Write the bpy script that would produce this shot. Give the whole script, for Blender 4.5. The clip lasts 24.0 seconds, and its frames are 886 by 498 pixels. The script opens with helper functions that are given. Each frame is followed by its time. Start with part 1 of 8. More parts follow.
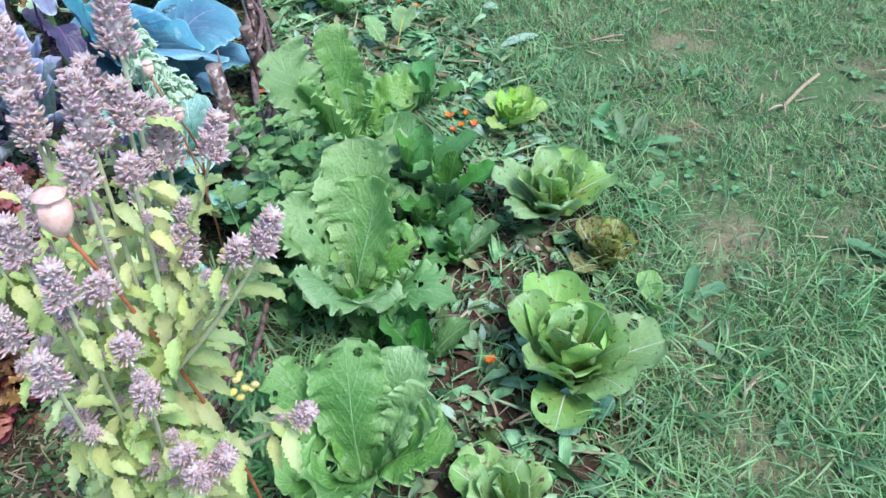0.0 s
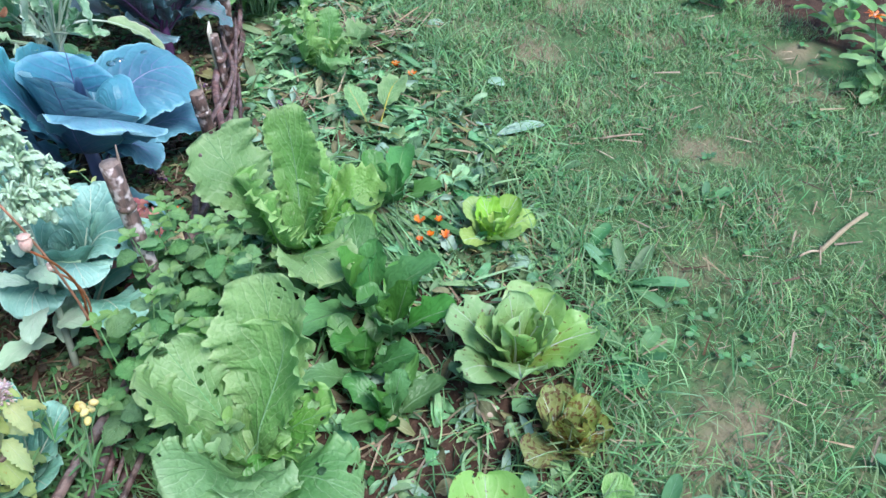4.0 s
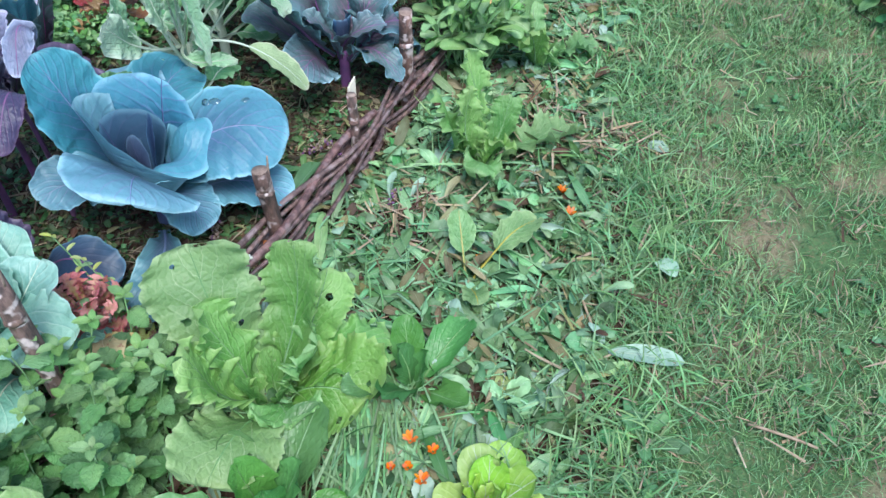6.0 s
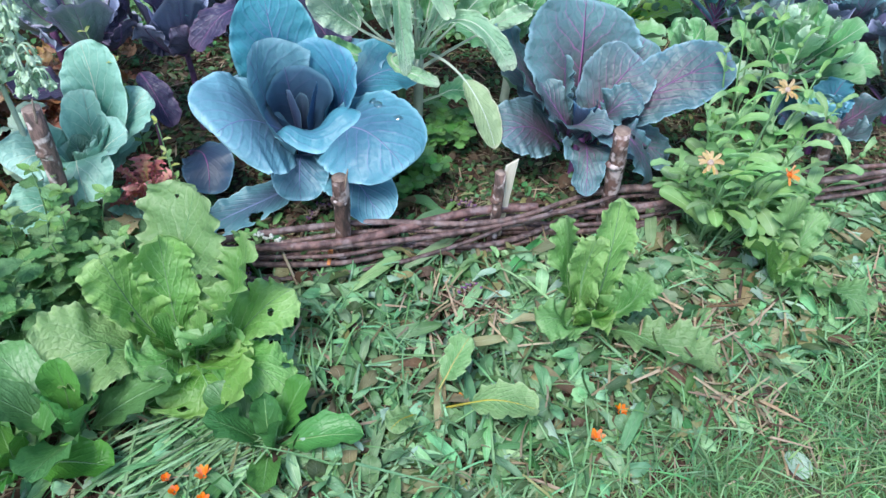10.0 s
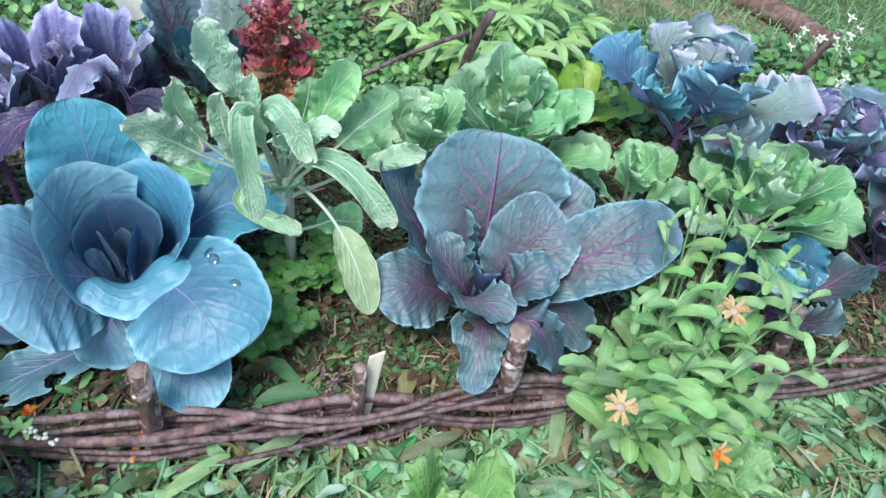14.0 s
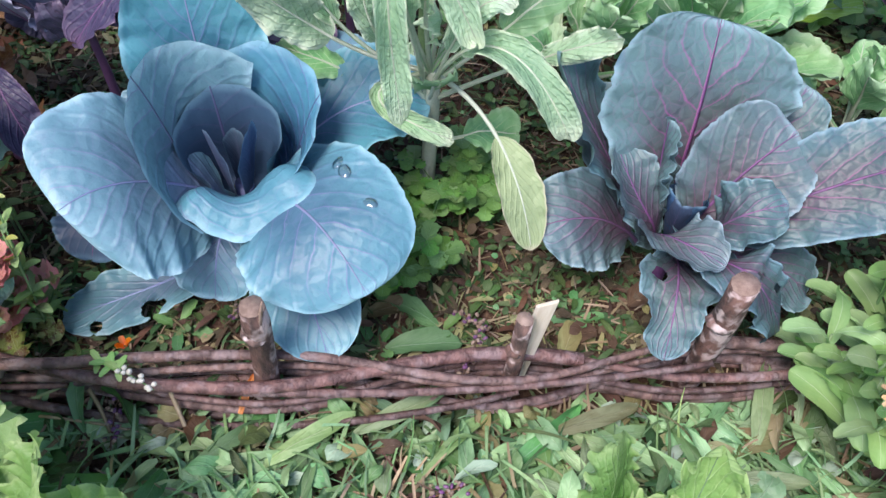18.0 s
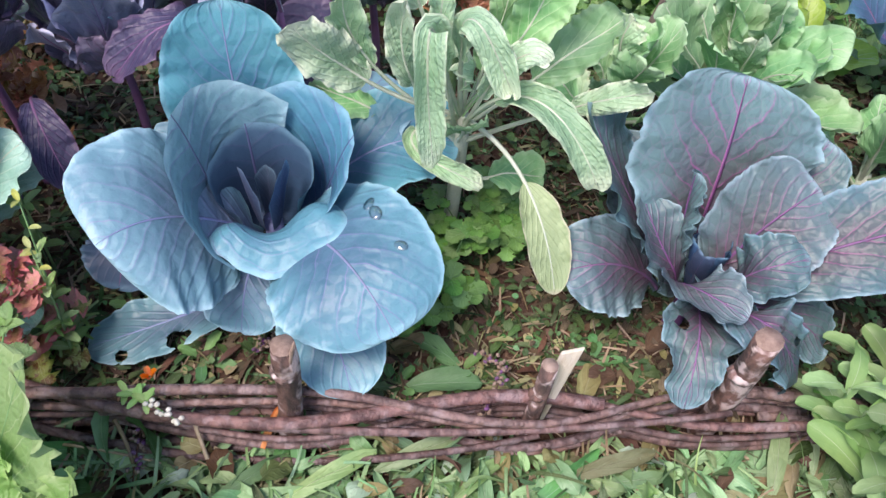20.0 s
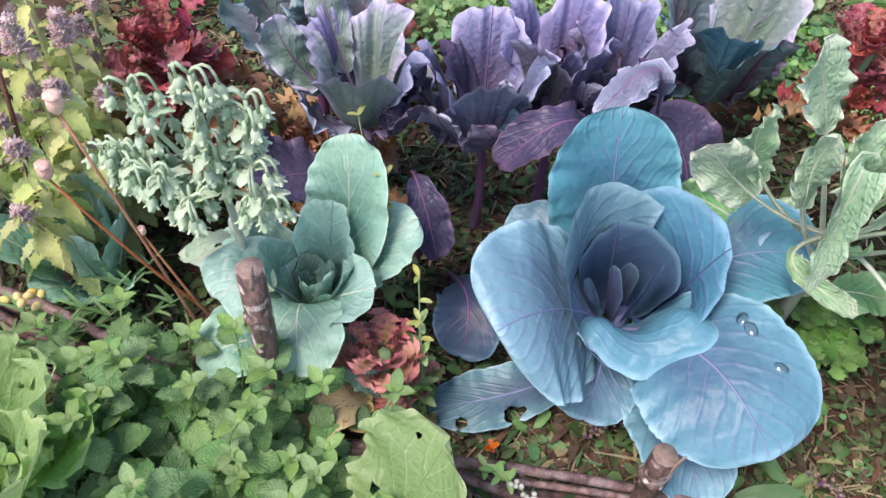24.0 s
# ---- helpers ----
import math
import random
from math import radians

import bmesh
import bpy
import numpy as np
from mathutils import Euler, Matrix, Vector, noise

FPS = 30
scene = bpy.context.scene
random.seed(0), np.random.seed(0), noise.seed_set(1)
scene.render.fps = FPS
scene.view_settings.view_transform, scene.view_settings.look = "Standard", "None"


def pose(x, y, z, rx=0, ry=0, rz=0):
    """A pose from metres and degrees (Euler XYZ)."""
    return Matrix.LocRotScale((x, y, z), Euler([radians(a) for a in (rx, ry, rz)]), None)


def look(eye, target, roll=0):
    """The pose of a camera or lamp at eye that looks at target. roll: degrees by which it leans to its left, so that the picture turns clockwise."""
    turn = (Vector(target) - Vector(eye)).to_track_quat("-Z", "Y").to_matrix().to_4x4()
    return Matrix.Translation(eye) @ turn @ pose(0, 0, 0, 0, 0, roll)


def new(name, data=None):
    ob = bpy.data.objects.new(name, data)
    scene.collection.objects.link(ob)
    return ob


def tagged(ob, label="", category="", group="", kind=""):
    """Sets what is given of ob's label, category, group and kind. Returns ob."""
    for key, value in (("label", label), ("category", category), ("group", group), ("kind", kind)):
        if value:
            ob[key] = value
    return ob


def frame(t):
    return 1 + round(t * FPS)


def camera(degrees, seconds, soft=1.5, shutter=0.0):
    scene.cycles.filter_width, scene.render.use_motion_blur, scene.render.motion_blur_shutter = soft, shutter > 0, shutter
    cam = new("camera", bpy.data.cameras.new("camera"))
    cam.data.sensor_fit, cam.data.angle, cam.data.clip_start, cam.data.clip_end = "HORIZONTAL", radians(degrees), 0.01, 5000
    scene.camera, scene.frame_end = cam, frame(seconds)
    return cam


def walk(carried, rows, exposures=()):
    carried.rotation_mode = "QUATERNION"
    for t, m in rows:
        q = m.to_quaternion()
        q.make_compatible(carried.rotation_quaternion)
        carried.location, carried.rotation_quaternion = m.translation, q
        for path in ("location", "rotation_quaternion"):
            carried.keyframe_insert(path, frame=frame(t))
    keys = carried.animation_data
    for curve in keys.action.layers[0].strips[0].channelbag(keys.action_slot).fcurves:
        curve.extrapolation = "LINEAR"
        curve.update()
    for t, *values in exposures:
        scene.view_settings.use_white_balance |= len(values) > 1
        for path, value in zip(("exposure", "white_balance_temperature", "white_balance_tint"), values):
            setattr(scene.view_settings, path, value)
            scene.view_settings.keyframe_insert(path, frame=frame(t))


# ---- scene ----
cam = camera(60.2, 24.0)

PATH = [
    (0, (-2.079, -0.195, 1.334), (-0.651, -0.35, -0.057), -2.9),
    (0.5, (-2.099, -0.217, 1.332), (-0.622, -0.341, -0.01), -4.2),
    (1, (-2.104, -0.216, 1.33), (-0.613, -0.336, 0.002), -4.2),
    (1.5, (-2.1, -0.21, 1.328), (-0.608, -0.331, 0.002), -3.8),
    (3.5, (-1.911, -0.313, 1.322), (-0.419, -0.429, -0.005), -1.6),
    (4, (-1.652, -0.425, 1.307), (-0.195, -0.498, -0.062), 1.2),
    (4.5, (-1.453, -0.525, 1.348), (-0.045, -0.477, -0.071), 1.4),
    (5, (-1.214, -0.674, 1.353), (0.178, -0.374, -0.051), 5.0),
    (5.5, (-1.036, -0.797, 1.375), (0.247, -0.242, -0.056), 3.3),
    (6, (-0.809, -0.855, 1.345), (0.367, -0.15, -0.112), 1.1),
    (6.5, (-0.555, -0.891, 1.363), (0.432, 0.009, -0.126), -0.2),
    (7, (-0.387, -0.968, 1.366), (0.383, 0.055, -0.171), -2.0),
    (7.5, (-0.177, -1.102, 1.337), (0.371, 0.036, -0.214), 3.4),
    (8, (-0.01, -1.14, 1.352), (0.296, 0.094, -0.191), 4.0),
    (8.5, (0.035, -1.164, 1.334), (0.4, 0.118, -0.157), 9.6),
    (9, (0.056, -1.156, 1.332), (0.402, 0.127, -0.163), 10.3),
    (9.5, (0.065, -1.149, 1.331), (0.354, 0.152, -0.16), 7.3),
    (10, (0.073, -1.15, 1.337), (0.305, 0.232, -0.09), 3.5),
    (10.5, (0.056, -1.154, 1.337), (0.249, 0.301, -0.022), 3.0),
    (11, (0.048, -1.126, 1.383), (0.264, 0.358, 0.06), 3.1),
    (11.5, (0.074, -1.122, 1.391), (0.356, 0.403, 0.129), 3.3),
    (13.5, (0.376, -0.618, 1.36), (0.695, 0.7, -0.11), 10.7),
    (14, (0.378, -0.59, 1.369), (0.637, 0.736, -0.106), 9.6),
    (14.5, (0.346, -0.564, 1.368), (0.547, 0.775, -0.104), 10.1),
    (15, (0.28, -0.555, 1.367), (0.3, 0.792, -0.111), 7.2),
    (15.5, (0.243, -0.549, 1.366), (0.11, 0.802, -0.103), 2.8),
    (16, (0.246, -0.514, 1.308), (0.146, 0.83, -0.169), 1.5),
    (16.5, (0.253, -0.447, 1.234), (0.219, 0.807, -0.323), 2.2),
    (17, (0.27, -0.406, 1.155), (0.291, 0.802, -0.439), 3.4),
    (17.5, (0.277, -0.395, 1.117), (0.308, 0.78, -0.5), 4.8),
    (19.5, (0.259, -0.379, 1.137), (0.305, 0.834, -0.453), 5.8),
    (20, (0.228, -0.373, 1.151), (0.269, 0.844, -0.436), 7.2),
    (20.5, (0.118, -0.36, 1.177), (0.075, 0.844, -0.42), 7.9),
    (21, (0.001, -0.366, 1.199), (-0.224, 0.821, -0.395), 3.8),
    (21.5, (-0.065, -0.381, 1.206), (-0.394, 0.803, -0.372), 0.2),
    (22, (-0.101, -0.391, 1.213), (-0.469, 0.803, -0.349), -2.7),
    (22.5, (-0.117, -0.396, 1.216), (-0.534, 0.792, -0.337), -4.0),
    (23, (-0.113, -0.394, 1.22), (-0.498, 0.805, -0.334), -3.0),
    (23.5, (-0.124, -0.389, 1.22), (-0.459, 0.816, -0.34), -1.1),
    (24, (-0.162, -0.368, 1.225), (-0.428, 0.848, -0.341), 3.2),
]
walk(cam, [(t, look(eye, target, roll)) for t, eye, target, roll in PATH], [(0, 0.95, 5780, 12), (5, 0.88, 5850, 9), (8, 0.77, 5950, 9), (11, 0.82, 5950, 9), (14, 0.82, 6050, 10), (16, 0.80, 6350, 15), (18.5, 0.82, 6750, 23), (21, 0.90, 7000, 26), (24, 0.83, 7000, 26)])

# ---- world and light: an even, overcast evening sky ----
world = bpy.data.worlds.new("overcast_sky")
scene.world = world
world.use_nodes = True
wn = world.node_tree
sky = wn.nodes.new("ShaderNodeTexSky")
sky.sky_type = "NISHITA"
sky.sun_disc = False
sky.sun_elevation = radians(52)
sky.sun_rotation = radians(200)
sky.dust_density = 1.0
sky.air_density = 1.0
back = wn.nodes["Background"]
back.inputs["Strength"].default_value = 0.13
wn.links.new(sky.outputs["Color"], back.inputs["Color"])
sun_data = bpy.data.lights.new("sun", "SUN")
sun_data.energy = 2.3
sun_data.angle = radians(24)
sun_data.color = (1.0, 0.95, 0.88)
sun_lamp = new("sun", sun_data)
sun_lamp.matrix_world = look((-1.7, -1.7, 4.6), (0, 0, 0))


# ---- materials ----
class Nodes:
    """Short names for building node materials."""

    def __init__(self, name):
        self.mat = bpy.data.materials.new(name)
        self.mat.use_nodes = True
        self.t = self.mat.node_tree
        self.t.nodes.clear()
        self.out = self.t.nodes.new("ShaderNodeOutputMaterial")

    def node(self, kind, **props):
        n = self.t.nodes.new(kind)
        for k, v in props.items():
            setattr(n, k, v)
        return n

    def put(self, socket, value):
        if isinstance(value, bpy.types.NodeSocket):
            self.t.links.new(value, socket)
        elif isinstance(value, tuple) and len(value) == 3 and socket.type == "RGBA":
            socket.default_value = (*value, 1)
        else:
            socket.default_value = value

    def math(self, op, a, b=0.0, c=0.0, clamp=False):
        n = self.node("ShaderNodeMath", operation=op, use_clamp=clamp)
        for s, v in zip(n.inputs, (a, b, c)):
            self.put(s, v)
        return n.outputs[0]

    def step(self, x, lo, hi, a=0.0, b=1.0):
        n = self.node("ShaderNodeMapRange", interpolation_type="SMOOTHSTEP")
        for s, v in zip(n.inputs, (x, lo, hi, a, b)):
            self.put(s, v)
        return n.outputs[0]

    def mix(self, f, a, b):
        n = self.node("ShaderNodeMix", data_type="RGBA")
        self.put(n.inputs[0], f), self.put(n.inputs[6], a), self.put(n.inputs[7], b)
        return n.outputs[2]

    def noise(self, scale, vector=None, detail=3.0, rough=0.55):
        n = self.node("ShaderNodeTexNoise")
        n.inputs["Scale"].default_value, n.inputs["Detail"].default_value = scale, detail
        n.inputs["Roughness"].default_value = rough
        if vector is not None:
            self.put(n.inputs["Vector"], vector)
        return n.outputs["Fac"]

    def random(self):
        """One number for each object and each loose piece."""
        a = self.node("ShaderNodeObjectInfo").outputs["Random"]
        b = self.node("ShaderNodeNewGeometry").outputs["Random Per Island"]
        return self.math("FRACT", self.math("ADD", a, b))

    def vary(self, color, hue=0.02, value=0.25, sat=0.15):
        r = self.random()
        r2 = self.math("FRACT", self.math("MULTIPLY", r, 7.31))
        r3 = self.math("FRACT", self.math("MULTIPLY", r, 13.7))
        n = self.node("ShaderNodeHueSaturation")
        self.put(n.inputs["Hue"], self.math("MULTIPLY_ADD", r, 2 * hue, 0.5 - hue))
        self.put(n.inputs["Saturation"], self.math("MULTIPLY_ADD", r3, 2 * sat, 1 - sat))
        self.put(n.inputs["Value"], self.math("MULTIPLY_ADD", r2, 2 * value, 1 - value))
        self.put(n.inputs["Color"], color)
        return n.outputs[0]

    def bump(self, height, strength=0.3, distance=0.002):
        n = self.node("ShaderNodeBump")
        n.inputs["Strength"].default_value, n.inputs["Distance"].default_value = strength, distance
        self.put(n.inputs["Height"], height)
        return n.outputs[0]

    def surface(self, color, rough=0.6, normal=None, thin=0.0, spec=0.5):
        p = self.node("ShaderNodeBsdfPrincipled")
        self.put(p.inputs["Base Color"], color), self.put(p.inputs["Roughness"], rough)
        p.inputs["Specular IOR Level"].default_value = spec
        if normal is not None:
            self.put(p.inputs["Normal"], normal)
        if thin:
            tr = self.node("ShaderNodeBsdfTranslucent")
            self.put(tr.inputs["Color"], color)
            m = self.node("ShaderNodeMixShader")
            m.inputs[0].default_value = thin
            self.t.links.new(p.outputs[0], m.inputs[1]), self.t.links.new(tr.outputs[0], m.inputs[2])
            self.t.links.new(m.outputs[0], self.out.inputs[0])
        else:
            self.t.links.new(p.outputs[0], self.out.inputs[0])
        return self.mat


def leaf_mat(name, base, dark, vein, side=6.0, width=0.06, rough=0.55, spots=None, amount=0.6, thin=0.2, hue=0.015, value=0.2,
             edge=None, relief=0.5, branch=0.55, grain=25.0, cross=0.55, tint=None, rim=None, edge_at=0.74):
    """A leaf: base colour in patches, midrib and side veins along the leaf's own length, spots, a rim, fine relief."""
    k = Nodes(name)
    uv = k.node("ShaderNodeUVMap").outputs[0]
    xyz = k.node("ShaderNodeSeparateXYZ")
    k.put(xyz.inputs[0], uv)
    place = k.node("ShaderNodeTexCoord").outputs["Object"]
    big, fine = k.noise(grain * 0.35, place, 3), k.noise(grain * 6, place, 4)
    puck = k.noise(grain * 1.7, place, 2)
    a = k.math("ABSOLUTE", k.math("MULTIPLY_ADD", xyz.outputs[0], 2.0, -1.0))
    v = xyz.outputs[1]
    wob = k.math("ADD", k.math("MULTIPLY_ADD", big, 1.5, -0.75), k.math("MULTIPLY_ADD", puck, 0.5, -0.25))
    mid = k.step(a, k.math("MULTIPLY_ADD", v, -width * 0.9, width * 1.15), 0.0)
    ph = k.math("ADD", k.math("MULTIPLY", k.math("SUBTRACT", v, k.math("MULTIPLY", a, cross)), side), wob)
    d = k.math("ABSOLUTE", k.math("SUBTRACT", k.math("FRACT", ph), 0.5))
    ribs = k.math("MULTIPLY", k.step(d, width * 1.9, 0.0), k.step(a, 1.0, 0.15))
    ph2 = k.math("ADD", k.math("MULTIPLY", k.math("ADD", v, k.math("MULTIPLY", a, cross * 1.6)), side * 1.7), k.math("MULTIPLY_ADD", puck, 2.4, -1.2))
    d3 = k.math("ABSOLUTE", k.math("SUBTRACT", k.math("FRACT", ph2), 0.5))
    twigs = k.math("MULTIPLY", k.math("MULTIPLY", k.step(d3, width * 1.7, 0.0), k.step(d, 0.42, 0.08)), 0.7)
    ribs = k.math("MAXIMUM", ribs, k.math("MULTIPLY", twigs, k.step(a, 1.0, 0.1)))
    cell = k.node("ShaderNodeTexVoronoi", feature="DISTANCE_TO_EDGE")
    cell.inputs["Scale"].default_value = grain * 2.6
    k.put(cell.inputs["Vector"], place)
    d2 = cell.outputs["Distance"]
    net = k.math("MULTIPLY", k.step(d2, 0.06, 0.0), 0.2)
    veins = k.math("MAXIMUM", mid, k.math("MULTIPLY", k.math("MAXIMUM", ribs, net), branch))
    col = k.mix(k.step(big, 0.3, 0.7), base, dark)
    col = k.mix(k.math("MULTIPLY", fine, 0.3), col, dark)
    col = k.mix(k.math("MULTIPLY", k.step(puck, 0.38, 0.66), 0.5), col, dark)
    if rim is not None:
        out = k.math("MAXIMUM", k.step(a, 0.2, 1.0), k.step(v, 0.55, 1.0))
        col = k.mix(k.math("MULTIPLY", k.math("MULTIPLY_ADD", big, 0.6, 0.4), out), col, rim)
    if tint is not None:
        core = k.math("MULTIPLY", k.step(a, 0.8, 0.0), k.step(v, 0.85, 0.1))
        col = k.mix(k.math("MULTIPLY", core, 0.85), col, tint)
    # pale margin; on the blue cabbage it puts lit rims into the colour
    if edge is not None:
        col = k.mix(k.math("MULTIPLY", k.math("MAXIMUM", k.step(a, edge_at, 0.99), k.step(v, 0.35 + 0.65 * edge_at, 1.0)), 0.85), col, edge)
    if spots is not None:
        sp = k.noise(grain * 3.2, place, 3, 0.6)
        col = k.mix(k.math("MULTIPLY", k.step(sp, amount, amount + 0.06), 0.9), col, spots)
    col = k.mix(veins, col, vein)
    speck = k.noise(grain * 11, place, 2, 0.6)
    col = k.mix(k.math("MULTIPLY", k.step(speck, 0.56, 0.7), 0.2), col, dark)
    col = k.vary(col, hue, value)
    quilt = k.math("ADD", k.math("MULTIPLY", k.step(d, 0.0, 0.22), 0.14), k.math("ADD", k.math("MULTIPLY", puck, 0.45), k.math("MULTIPLY", k.step(d2, 0.0, 0.35), 0.15)))
    h = k.math("ADD", k.math("ADD", quilt, k.math("MULTIPLY", mid, -0.6)), k.math("ADD", k.math("MULTIPLY", fine, 0.2), k.math("MULTIPLY", big, 1.2)))
    return k.surface(col, rough, k.bump(h, relief, 0.006), thin)


def plain_mat(name, base, dark, scale=40.0, rough=0.7, hue=0.01, value=0.2, thin=0.0, relief=0.4, stretch=None):
    k = Nodes(name)
    place = k.node("ShaderNodeTexCoord").outputs["Object"]
    if stretch:
        m = k.node("ShaderNodeMapping")
        m.inputs["Scale"].default_value = stretch
        k.put(m.inputs[0], place)
        place = m.outputs[0]
    n1, n2 = k.noise(scale, place, 4), k.noise(scale * 5, place, 3)
    col = k.mix(k.step(n1, 0.3, 0.7), base, dark)
    col = k.mix(k.math("MULTIPLY", n2, 0.3), col, dark)
    return k.surface(k.vary(col, hue, value), rough, k.bump(k.math("ADD", n1, n2), relief, 0.003), thin)


def bark_mat(name, base, dark, pale, patch=0.8, rough=0.75, bare=0.5):
    k = Nodes(name)
    place = k.node("ShaderNodeTexCoord").outputs["Object"]
    m = k.node("ShaderNodeMapping")
    m.inputs["Scale"].default_value = (1, 1, 0.35)
    k.put(m.inputs[0], place)
    n1, n2, n3 = k.noise(60, m.outputs[0], 4), k.noise(240, m.outputs[0], 3), k.noise(35, place, 2)
    col = k.mix(k.step(n1, 0.35, 0.65), base, dark)
    col = k.mix(k.math("MULTIPLY", k.step(n3, bare, bare + 0.14), patch), col, pale)
    return k.surface(k.vary(col, 0.01, 0.3), rough, k.bump(k.math("ADD", n1, n2), 0.7, 0.004))


